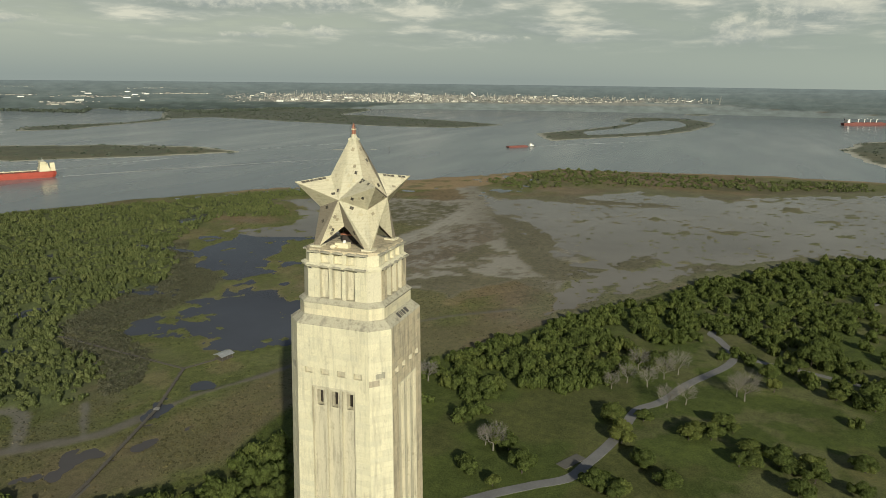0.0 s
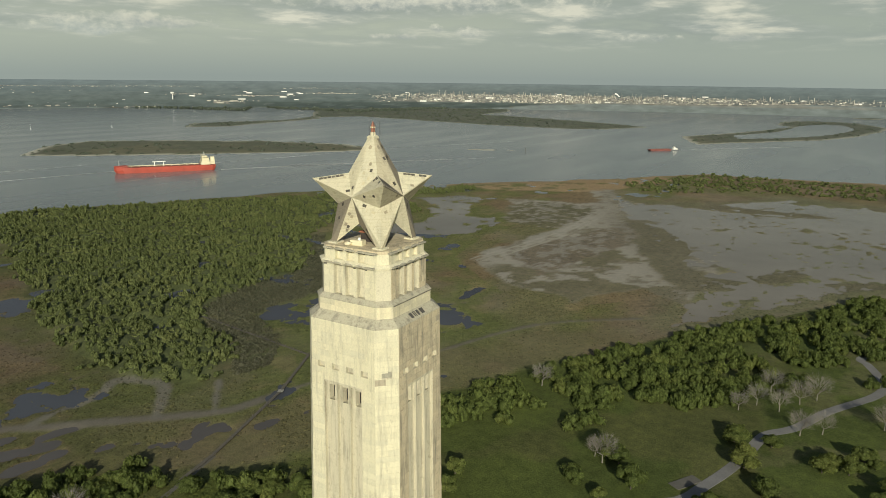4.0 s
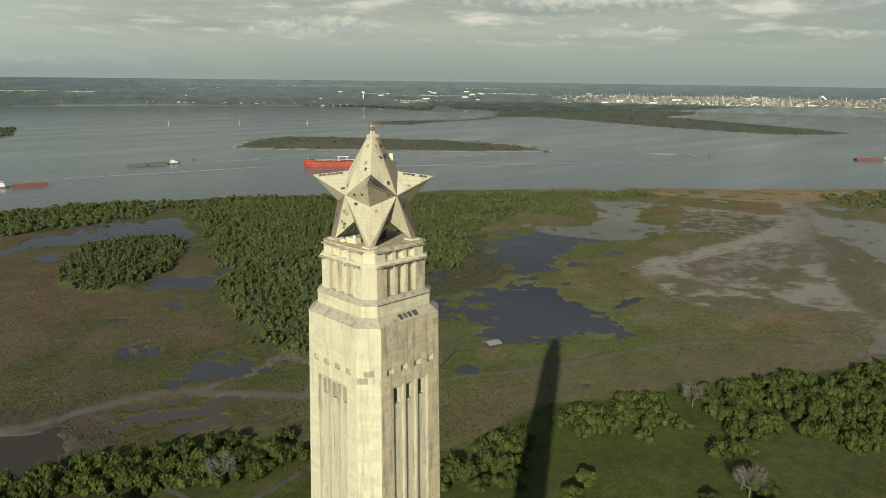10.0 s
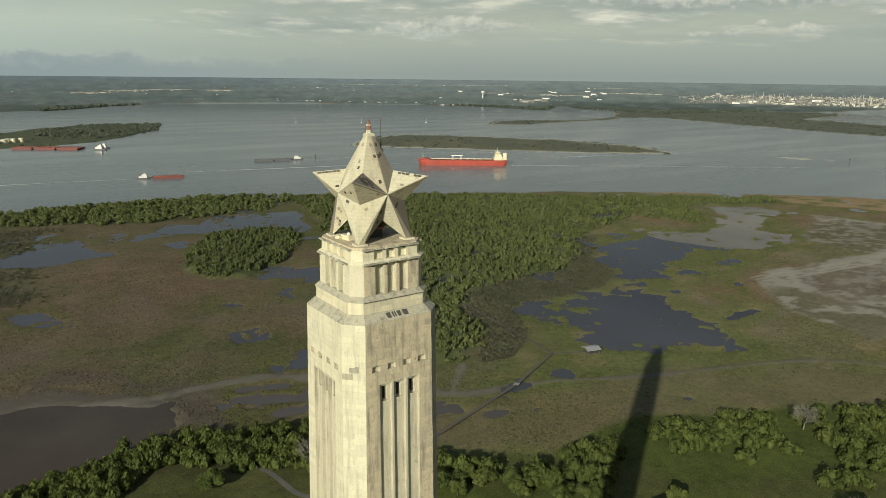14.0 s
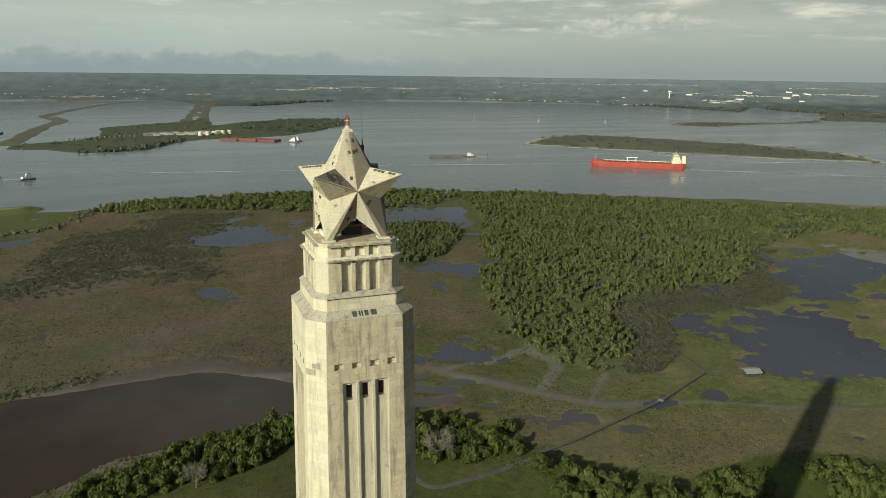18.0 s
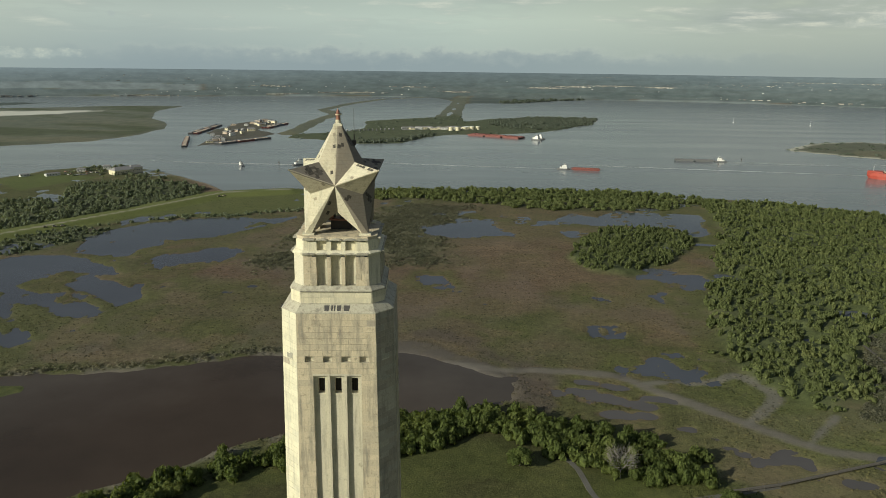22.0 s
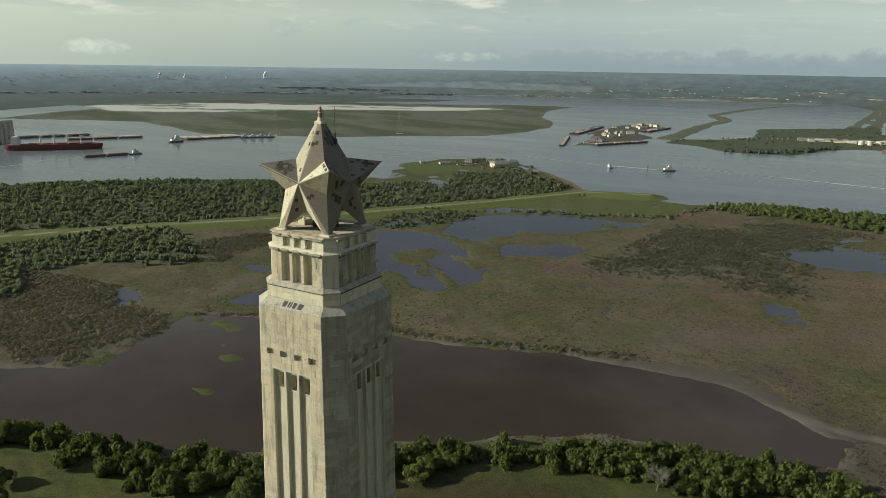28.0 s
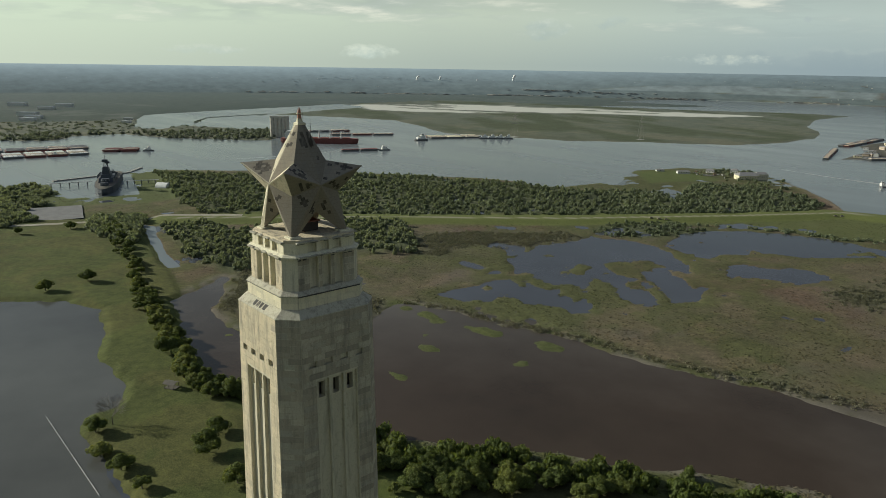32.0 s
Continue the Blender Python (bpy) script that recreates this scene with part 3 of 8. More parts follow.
LEFT_LAKE = [(-600, 20), (-558, 56), (-524, 99), (-489, 111), (-424, 94), (-390, 77), (-349, 78), (-320, 69), (-319, 52), (-282, 44), (-232, 44), (-215, 0), (-240, -60), (-500, -80)]
LEFT_POND = [(-930, 152), (-905, 203), (-821, 187), (-850, 138)]
BASIN = [(-1120, 215), (-1155, 345), (-945, 291), (-968, 205)]
FLAT_BAY = [(1084, 301), (984, 245), (1041, 151), (1172, 50), (1154, -14), (1148, -99), (1294, -340), (1200, -500), (800, -420), (787, -231), (744, -135), (692, -67), (633, -31),
            (555, 19), (495, 54), (470, 72), (533, 75), (574, 67), (633, 82), (697, 117), (769, 174), (869, 222)]
MUD_ISLETS = [(-348, 286, 6), (-322, 289, 8), (-280, 299, 9), (-233, 314, 8), (-226, 277, 4), (-240, 271, 4), (-280, 248, 5), (-262, 207, 5), (-258, 208, 4), (-345, 205, 4), (-382, 157, 4), (-390, 152, 4), (-300, 262, 3)]
MUD_TRACKS = [(583, 295), (671, 311), (759, 307), (830, 360), (902, 424), (994, 373), (1064, 330), (945, 276), (856, 220), (760, 148), (594, 95), (546, 118), (505, 154), (499, 199), (529, 240)]
SPIT = [(1080, 158), (1061, 122), (1045, 68), (1052, 4), (1037, -21), (1000, 40), (1000, 97), (1011, 157)]
BAY_BEDS = [
    SPIT,
    [(873, 221), (835, 162), (778, 121), (707, 102), (667, 100), (638, 78), (634, 44), (597, 45), (579, 73), (585, 98), (621, 120), (712, 160), (781, 196)],
    [(652, 46), (704, 12), (712, -8), (660, -2), (625, 27)],
    [(667, -18), (696, -60), (681, -70), (640, -34)],
    [(1151, -52), (1161, -103), (1141, -110), (1125, -61)],
    [(1255, 12), (1227, -80), (1214, -165), (1298, -309), (1349, -319), (1304, -173), (1298, -82)],
]
UPPER_POND = [(858, 567), (879, 531), (917, 507), (926, 462), (848, 441), (778, 409), (785, 376), (741, 354), (686, 354), (658, 366), (634, 383), (594, 381), (558, 370), (521, 357), (498, 336), (472, 333), (441, 322), (430, 332),
              (470, 347), (483, 375), (496, 401), (497, 421), (523, 448), (554, 463), (589, 464), (609, 455), (632, 460), (655, 501), (672, 478), (685, 445), (716, 433), (773, 466), (824, 504), (851, 541)]
SILTED_END = [(632, 440), (650, 520), (700, 520), (870, 590), (950, 520), (960, 450), (860, 425), (800, 395), (800, 360), (741, 340), (690, 345), (655, 375)]
REED_LAKE = [(-420, 471), (-411, 522), (-403, 579), (-319, 615), (-271, 632), (-238, 590), (-234, 527), (-216, 476), (-250, 391), (-298, 341), (-359, 326), (-356, 374), (-343, 410)]
PONDS = [
    [(319, 300), (328, 335), (346, 350), (366, 338), (402, 338), (434, 331), (456, 318), (458, 300), (438, 278), (428, 258), (427, 238), (414, 215), (402, 198), (384, 205), (361, 223), (344, 234), (325, 246), (318, 262), (314, 274)],
    UPPER_POND,
    [(115, 788), (139, 801), (165, 773), (190, 833), (205, 813), (221, 807), (258, 839), (291, 835), (331, 826), (353, 818), (338, 774), (328, 711), (307, 697), (298, 736), (275, 743), (235, 739), (209, 750), (184, 763), (159, 751), (138, 753), (111, 769)],
    [(5, 738), (31, 766), (66, 772), (90, 782), (91, 760), (87, 737), (101, 707), (73, 698), (39, 687), (11, 702)],
    [(210, 568), (225, 572), (247, 549), (255, 530), (244, 504), (227, 507), (216, 539)],
    [(187, 490), (205, 504), (209, 491), (194, 474)],
    [(119, 494), (131, 501), (142, 495), (152, 477), (147, 474), (134, 485), (123, 482)],
    [(126, 415), (139, 412), (139, 404), (128, 405)],
    [(-3, 528), (6, 550), (25, 547), (28, 518), (37, 504), (34, 486), (25, 492), (21, 517), (0, 505)],
    [(45, 470), (64, 469), (57, 458)],
    [(-352, 676), (-339, 712), (-315, 747), (-284, 772), (-260, 777), (-237, 785), (-199, 782), (-177, 787), (-150, 790), (-167, 754), (-190, 720), (-222, 685), (-248, 674), (-265, 645), (-286, 626), (-299, 602), (-325, 608), (-344, 644)],
    [(-255, 601), (-223, 620), (-204, 640), (-181, 636), (-181, 609), (-201, 582), (-227, 568), (-245, 582)],
    [(-405, 467), (-411, 522), (-403, 560), (-406, 583), (-382, 598), (-346, 603), (-324, 558), (-323, 528), (-345, 520), (-347, 487), (-329, 451), (-363, 456)],
    [(-351, 368), (-348, 390), (-325, 395), (-318, 379), (-338, 365)],
    [(-470, 316), (-425, 294), (-425, 284), (-453, 299)],
    [(-700, 985), (-655, 905), (-600, 900), (-585, 955)],
    [(-540, 876), (-528, 933), (-484, 913), (-474, 874)],
]
ISLANDS = [
    [(826, 1584), (998, 1759), (1160, 1817), (1295, 1671), (1465, 1416), (1513, 1180), (1435, 1000), (1293, 1095), (1112, 1264), (924, 1456)],
    [(2438, 2120), (2960, 2545), (3300, 2520), (3847, 2240), (4148, 1950), (3703, 1700), (3215, 1640), (3198, 1481), (3082, 1223), (2944, 907), (2799, 674), (2561, 785), (2485, 879), (2481, 981), (2483, 1170), (2515, 1401), (2585, 1694), (2650, 2000)],
    [(1660, 2040), (1840, 2190), (2010, 2153), (2210, 2076), (2525, 2165), (2450, 2037), (2309, 2005), (2048, 1983), (1805, 1937)],
    [(2373, 491), (2486, 458), (2632, 387), (2906, 304), (3211, 228), (3342, 309), (3626, 289), (3773, 174), (3751, 49), (3607, -47), (3349, -141), (3123, -107), (2838, -48), (2535, 50), (2374, 173), (2182, 314), (2093, 379), (2202, 427)],
    [(4202, 41), (4425, -65), (4327, -156), (4054, -63)],
    [(2185, -411), (2505, -526), (2599, -621), (2400, -800), (1708, -429), (1877, -409)],
    [(-354, 1750), (-355, 1869), (-247, 1938), (-182, 2068), (-206, 2353), (-81, 2494), (50, 2590), (130, 2757), (152, 2401), (243, 2545), (399, 2617), (649, 2575), (563, 2299), (338, 1974), (249, 1919), (74, 1880), (13, 1800), (-55, 1647), (-184, 1621), (-262, 1724)],
    [(-515, 1539), (-546, 1789), (-596, 1863), (-594, 2033), (-591, 2237), (-515, 2359), (-457, 2200), (-471, 2001), (-391, 1868), (-422, 1721), (-460, 1619)],
    [(-2224, 1168), (-2331, 1414), (-2662, 1883), (-2708, 2383), (-2140, 2653), (-1554, 2894), (-1280, 3101), (-1043, 3122), (-1031, 2789), (-914, 2380), (-800, 2201), (-732, 2008), (-724, 1816), (-774, 1624), (-929, 1502), (-1072, 1353), (-1243, 1290), (-1388, 1230), (-1788, 1377), (-1999, 1299)],
    [(-1772, 270), (-1709, 368), (-1864, 495), (-1638, 593), (-1455, 760), (-1607, 906), (-1996, 970), (-2200, 722), (-2300, 300), (-2000, 100)],
    [(1578, 842), (1596, 835), (1616, 795), (1612, 782), (1596, 790), (1582, 820)],
    [(1624, 768), (1638, 760), (1634, 736), (1622, 742)],
    [(1770, 592), (1785, 590), (1792, 562), (1778, 565)],
]
ISLAND_POOL = [(2569, 338), (2842, 236), (3330, 193), (3490, 111), (3443, 41), (3169, -7), (2954, 28), (2708, 93), (2502, 220), (2409, 315)]
SALT_PAN = [(-2560, 1760), (-2471, 2176), (-2231, 2363), (-1876, 2522), (-1532, 2632), (-1250, 2720), (-1380, 2440), (-1744, 2171), (-2000, 1764), (-2260, 1600)]
LAGOONS = [
    [(-1971, 641), (-2374, 796), (-2416, 886), (-2501, 1174), (-2559, 1446), (-2648, 1722), (-2434, 1694), (-2305, 1210), (-2226, 906), (-1997, 778), (-1898, 661)],
    [(-1953, 776), (-2156, 933), (-2208, 1096), (-1968, 1032), (-1752, 900), (-1855, 833)],
    [(-3578, 4758), (-4044, 6280), (-3757, 7441), (-2066, 6710), (-1533, 5036), (-2156, 5122), (-2997, 5062)],
    [(-2220, 3217), (-2229, 3788), (-1763, 4216), (-1232, 4089), (-1073, 3146), (-1323, 3435), (-1631, 3294)],
]
LAKE_SCRUB = [(-590, 300), (-521, 310), (-462, 308), (-408, 290), (-371, 288), (-342, 260), (-346, 231), (-352, 192), (-376, 176), (-434, 174), (-460, 193), (-496, 216), (-520, 232), (-560, 270)]
LAKE_BAR = [(10, 405), (24, 396), (48, 366), (74, 336), (70, 312), (62, 286), (40, 278), (10, 272)]
LAKE_BANK = [(-362, 292), (-317, 314), (-276, 320), (-256, 330), (-215, 341), (-170, 349), (-124, 364), (-93, 373), (-60, 384)]
WEST_BANK = [(-1912, 295), (-1812, 587), (-1714, 897), (-1504, 786), (-1581, 509), (-1753, 267)]
POINT_FRONT = [(-268, 1590), (-166, 1664), (-52, 1762), (22, 1915), (23, 1845), (-49, 1686), (-156, 1575), (-258, 1531)]
POINT_EAST = [(212, 2363), (366, 2560), (532, 2671), (637, 2527), (527, 2222), (354, 2065), (233, 2172)]
SLIP_WOOD = [(-1100, 152), (-1125, 199), (-1012, 196), (-835, 138), (-811, 101), (-960, 60)]
SLIP_GROVE = [(-827, 198), (-792, 244), (-693, 213), (-650, 192), (-689, 178), (-753, 177)]
MEADOW = [(-403, 764), (-368, 828), (-322, 888), (-272, 970), (-226, 973), (-115, 973), (-118, 932), (-128, 891), (-143, 842), (-182, 826), (-228, 795), (-259, 790), (-294, 783), (-320, 769), (-358, 742), (-375, 704)]
SAND_STRIP = [(1171, 327), (1419, 216), (1399, 45), (1402, -160), (1418, -342), (1309, -320), (1242, -103), (1218, 82), (1106, 258)]
CLEARING = [(-664, 1043), (-628, 1129), (-518, 1086), (-575, 959)]
SHORE_STRIP = [(-170, 985), (-110, 1000), (0, 995), (0, 930), (-60, 900), (-105, 930), (-110, 970)]
BAY_WOOD = [(-420, 601), (-434, 643), (-424, 687), (-386, 715), (-360, 710), (-337, 722), (-344, 656), (-382, 614)]
BAY_SCRUB = [(-538, 452), (-497, 516), (-437, 582), (-407, 575), (-420, 471), (-460, 462), (-442, 400), (-465, 391)]
CAUSEWAYS = [([(-363, 1869), (-358, 2395), (-333, 2684), (-425, 2958), (-373, 3411), (-249, 3966), (-2, 4311)], 34), ([(56, 2591), (100, 3054), (214, 4437)], 27), ([(112, 2595), (162, 3283), (251, 4622)], 29)]
FOREST = [(393, 910), (496, 901), (667, 762), (840, 640), (1000, 530), (985, 505), (900, 545), (857, 568), (765, 475), (739, 495), (717, 556), (640, 528), (553, 498), (485, 430), (441, 408), (386, 412), (345, 405), (316, 390),
          (290, 360), (260, 300), (234, 283), (210, 292), (205, 330), (199, 365), (212, 405), (228, 464), (262, 540), (311, 650), (345, 715)]
EAST_SCRUB = [(316, 395), (345, 405), (386, 412), (441, 408), (485, 430), (553, 498), (590, 500), (560, 475), (505, 430), (470, 365), (420, 348), (370, 352), (345, 362), (325, 345), (300, 300), (262, 272), (237, 280), (260, 300), (290, 360)]
GROVE = [(168, 670), (211, 734), (269, 749), (306, 705), (272, 629), (197, 549), (158, 555), (149, 606)]
SCRUB_WEST = [(-165, 545), (-170, 594), (-150, 650), (-140, 720), (-125, 800), (-78, 830), (-12, 880), (73, 880), (79, 790), (34, 670), (48, 575), (8, 555), (-46, 577), (-89, 560), (-123, 545)]
SHORE_WOOD = [(-60, 990), (60, 1000), (250, 1025), (400, 965), (393, 900), (330, 850), (180, 840), (60, 890), (-30, 930)]
NORTH_WOOD = [(-1130, 379), (-1031, 471), (-961, 590), (-836, 700), (-710, 772), (-620, 803), (-570, 830), (-540, 875), (-492, 908), (-522, 994), (-461, 1048), (-405, 1047), (-364, 1032), (-320, 985), (-308, 925), (-365, 821), (-456, 699), (-518, 610), (-560, 560), (-610, 487), (-685, 408), (-765, 310), (-878, 315)]
MID_WOOD = [(-747, 245), (-722, 289), (-664, 300), (-655, 380), (-595, 468), (-530, 436), (-471, 397), (-486, 365), (-549, 326), (-560, 285), (-517, 262), (-518, 226), (-575, 216), (-645, 228)]
LEVEE = [(-760, 262), (-713, 330), (-605, 472), (-478, 630), (-359, 813), (-287, 938), (-200, 968)]
PARK_ROAD = [(520, -75), (475, -53), (463, -56), (448, -61), (431, -65), (410, -60), (374, -38), (342, -23), (326, -11), (305, -6), (283, -1), (260, 7), (243, 14), (231, 29), (216, 46), (195, 66)]
LAWN_PATH = [(70, 245), (77, 230), (82, 204), (100, 202), (130, 208), (165, 217)]
MUD_PATH = [(20, 352), (51, 342), (77, 341), (105, 337), (123, 332), (138, 315), (153, 299), (186, 263), (204, 247), (222, 242), (260, 231), (309, 205), (420, 160), (480, 95)]
MUD_BRANCH = [(138, 322), (153, 325), (176, 325), (194, 333), (204, 316), (204, 302), (190, 287), (177, 275)]
SIDE_CREEK = [(228, 282), (223, 277), (210, 265), (197, 252)]
PUDDLES = [(60, 329, 9), (80, 312, 11), (72, 325, 8), (95, 313, 10), (109, 304, 10), (127, 295, 9), (112, 284, 11), (124, 284, 8), (138, 303, 9), (142, 269, 5), (153, 259, 6), (161, 245, 6), (164, 234, 5),
           (186, 247, 4), (186, 223, 3), (203, 219, 7), (224, 210, 4), (157, 250, 7), (100, 325, 7), (120, 318, 8)]
BOARDWALK = [(306, 408), (286, 262), (235, 239), (165, 217), (141, 212)]
MUD_FLAT = [(573, 291), (609, 297), (654, 289), (724, 280), (778, 270), (807, 304), (834, 345), (891, 395), (933, 433), (943, 380), (951, 321), (975, 300), (1016, 300), (1084, 345), (1112, 319), (1018, 266), (971, 223), (859, 110), (642, 67), (525, 69), (559, 118), (532, 138), (492, 156), (508, 176), (501, 201), (512, 221), (525, 242), (542, 262)]
REED_BED = [(604, 272), (705, 259), (774, 230), (850, 215), (782, 180), (675, 188), (613, 195), (557, 212)]
GREEN_BED = [(874, 401), (924, 383), (940, 308), (920, 275), (832, 272), (760, 285), (772, 345)]
SAND_BANK = [(1020, 525), (1109, 478), (1190, 405), (1240, 345), (1330, 285), (1290, 245), (1184, 300), (1125, 300), (1065, 350), (1020, 440), (990, 480)]
MUD_RUT = [(571, 288), (629, 276), (742, 260), (846, 262), (953, 274), (1021, 307), (1102, 344)]


def bearing(x, y):
    return np.degrees(np.arctan2(x, y))


def reach_at(table, deg):
    return np.interp(deg, [row[0] for row in table], [row[1] for row in table])


def lie_of_land(x, y):
    """Height, base colour and tuftiness of the ground at true places x, y."""
    deg, d = bearing(x, y), np.hypot(x, y)
    wob = (fractal(x, y, 60.0, 3, 5) - 0.5) * 2
    wide = (fractal(x, y, 260.0, 9, 4) - 0.5) * 2
    fine = (fractal(x, y, 14.0, 21, 3) - 0.5) * 2
    main = reach_at(MAIN_SHORE, deg) - d + wob * 14
    far = d - reach_at(FAR_SHORE, deg) + wide * 60 + wob * 15
    isle = np.full(x.shape, -120.0)
    for outline in ISLANDS:
        isle = np.maximum(isle, inside(outline, x, y) + (16 if len(outline) < 7 and outline[0][0] < 2000 else 0))
    isle = np.minimum(isle, np.where(inside(ISLAND_POOL, x, y) > 0, -inside(ISLAND_POOL, x, y), 999.0))
    for dam, half in CAUSEWAYS:
        isle = np.maximum(isle, half - beside(dam, x, y))
    isle = isle + wob * 12 + 10
    for outline in LAGOONS:
        drowned = inside(outline, x, y) + wob * 15
        isle, far = np.minimum(isle, -drowned), np.minimum(far, -drowned)
    dry = np.maximum(np.maximum(main, far), isle)
    lawn = reach_at(LAWN_EDGE, deg) - d + wob * 5
    lawn = np.where(main > 0, lawn, -100.0)
    lakes = np.full(x.shape, -120.0)
    pool = np.full(x.shape, -120.0)
    for outline in PONDS:
        pool = np.maximum(pool, inside(outline, x, y, 60.0))
    pool = pool + wob * 16 + fine * 8 + (fractal(x, y, 6.0, 22, 2) - 0.5) * 12
    pool = np.minimum(pool, (0.60 + 0.13 * smooth(pool, 3, 26) - fractal(x, y, 24.0, 88, 5)) * 60)
    pool = np.minimum(pool, (0.68 + 0.10 * smooth(pool, 6, 30) - fractal(x, y, 12.0, 89, 3)) * 30)
    streak = fractal(0.8 * x - 0.6 * y, 1.6 * (0.6 * x + 0.8 * y), 40.0, 97, 5)
    pool = np.maximum(pool, np.minimum(inside(REED_LAKE, x, y, 60.0) + wob * 12, (0.505 - streak) * 80))
    for outline, cut in ((PONDS[3], 2), (PONDS[8], 2), (PONDS[10], 0), (PONDS[11], 4), (PONDS[12], 3)):
        clear = inside(outline, x, y, 60.0) + wob * 9 + fine * 5 - cut
        if cut > 2 or outline is PONDS[10]:
            # beds of reed stand in it
            clear = np.minimum(clear, (0.56 + 0.05 * (outline is PONDS[10]) + 0.06 * smooth(clear, 6, 40) - fractal(0.8 * x - 0.6 * y, 1.6 * (0.6 * x + 0.8 * y), 26.0, 96, 5)) * 70)
        pool = np.maximum(pool, clear)
    for px, py, wide_r in PUDDLES:
        pool = np.maximum(pool, wide_r * 0.62 - np.hypot((x - px) * 0.8 + (y - py) * 0.35, (y - py) * 1.3) + fine * 5 + wob * 3)
    mud = inside(MUD_LAKE, x, y) + wob * 9 + fine * 4
    shoal = smooth(x + wob * 40, -170, -30) * smooth(y + 0.25 * x, 330, 360)
    mud = mud - 17 * shoal
    for px, py, wide_r in MUD_ISLETS:
        mud = np.minimum(mud, np.hypot((x - px) * 0.6, y - py) - wide_r + fine * 7 + wob * 4)
    bay = inside(FLAT_BAY, x, y) + wob * 14 + fine * 8
    bay = np.minimum(bay, (0.56 + 0.16 * smooth(bay, 0, 60) - fractal(x, y, 30.0, 83, 5)) * 70)
    for bed in BAY_BEDS:
        bay = np.minimum(bay, np.maximum(-inside(bed, x, y) + fine * 7 + wob * 6, (fractal(x, y, 9.0, 84, 3) - 0.62) * 40))
    bay = np.minimum(bay, (0.70 - fractal(x, y, 7.0, 85, 2)) * 30)
    bay = np.minimum(bay, -inside(MUD_TRACKS, x, y) + wob * 10)
    west = np.maximum(inside(LEFT_LAKE, x, y) + wob * 14 + fine * 4, inside(LEFT_POND, x, y) + fine * 3)
    west = np.maximum(west, np.maximum(inside(CREEK, x, y) + fine * 2, inside(BASIN, x, y) * 1.0))
    lakes = np.maximum(np.maximum(pool, mud), np.maximum(bay, west))
    marsh = np.where((main > 0) & (lawn < 0), 1.0, 0.0)
    # small puddles all over the marsh
    wet = fractal(x, y, 34.0, 33, 5) - 0.70 + 0.06 * wide - 0.3 * (inside(MUD_TRACKS, x, y) > -20) - 0.3 * ((x > 380) & (y < 215)) - 0.13 * ((x > -190) & (x < 190) & (y > 370) & (y < 690))
    lakes = np.maximum(lakes, np.where(marsh > 0, wet * 60, -99.0))
    level = 0.55 + 0.5 * smooth(lawn, -2, 14) + 0.9 * smooth(lawn, 10, 60) + 0.25 * wob + 0.12 * fine
    # low dense thicket under the crowns
    thicket = np.full(x.shape, -99.0)
    for outline in (FOREST, GROVE, NORTH_WOOD, MID_WOOD):
        thicket = np.maximum(thicket, inside(outline, x, y, 40.0))
    thicket = smooth(thicket + wob * 10, -2, 9) * (2.2 + 1.6 * fine) * (lakes < -8)
    bank = np.where(main > 0, smooth(main, 0, 24), smooth(dry, 0, 30))
    h = -1.2 + (1.2 + level) * bank
    h = np.where(lakes > -6, h + (np.minimum(h, -0.25 - 0.03 * np.clip(lakes, 0, 30)) - h) * smooth(lakes, -5, 3), h)
    dike = beside(LEVEE, x, y)
    h = h + np.maximum(thicket, 0.0) * smooth(dike, 22, 34)
    h = np.where(dike < 34, np.maximum(h, 0.7 * smooth(34 - dike, 0, 8)), h) + 3.0 * smooth(24 - dike, 0, 12)
    # a low bar of mud closes the eastern end of the lake
    bar = 5 + 9 * fine + 13 * wob - beside(round_line(LAKE_BAR), x, y)
    h = np.maximum(h, 0.16 * smooth(bar, -1, 3) + np.where(bar > -1, 0.0, -9.0))
    # covers
    brown, olive, green = np.array([0.132, 0.097, 0.060]), np.array([0.108, 0.099, 0.052]), np.array([0.090, 0.098, 0.042])
    colour = np.zeros((*x.shape, 3)) + brown
    tufts = np.full(x.shape, 1.0)

    def paint(mask, c, amount=1.0, tuft=None):
        nonlocal colour, tufts
        m = np.clip(mask, 0, 1) * amount
        colour = colour + (np.array(c) - colour) * m[..., None]
        if tuft is not None:
            tufts = tufts + (tuft - tufts) * m
    paint(smooth(fractal(x, y, 190.0, 41, 5), 0.44, 0.56), olive)
    paint(smooth(fractal(x, y, 75.0, 43, 5), 0.56, 0.66) * smooth(lakes, -70, -20), (0.138, 0.115, 0.086), 0.55, 0.4)
    paint(smooth(fractal(x, y, 190.0, 52, 5), 0.52, 0.66), green, 0.6)
    paint(smooth(-lakes, 0, 2) * smooth(lakes, -26, -6), (0.085, 0.095, 0.032), 0.75)
    # brown reed plain between the lake and the wood
    paint(smooth(deg + wob * 5, -22, -6) * smooth(26 - deg + wob * 5, 0, 10) * smooth(fractal(x, y, 60.0, 53, 5), 0.36, 0.56), (0.132, 0.104, 0.062), 0.6)
    paint(smooth(fractal(x, y, 30.0, 66, 4), 0.6, 0.72), (0.17, 0.13, 0.08), 0.4)
    # duller, redder reeds to the north-west
    colour = colour * (1 + (smooth(-deg, -26, 4) * smooth(deg, -75, -58) * (main > 0))[..., None] * np.array([0.02, -0.02, 0.12]))
    # eastern marsh painted paler for its front-lit reeds, brown belt along the lawn
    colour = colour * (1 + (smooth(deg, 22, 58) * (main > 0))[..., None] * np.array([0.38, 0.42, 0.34]))
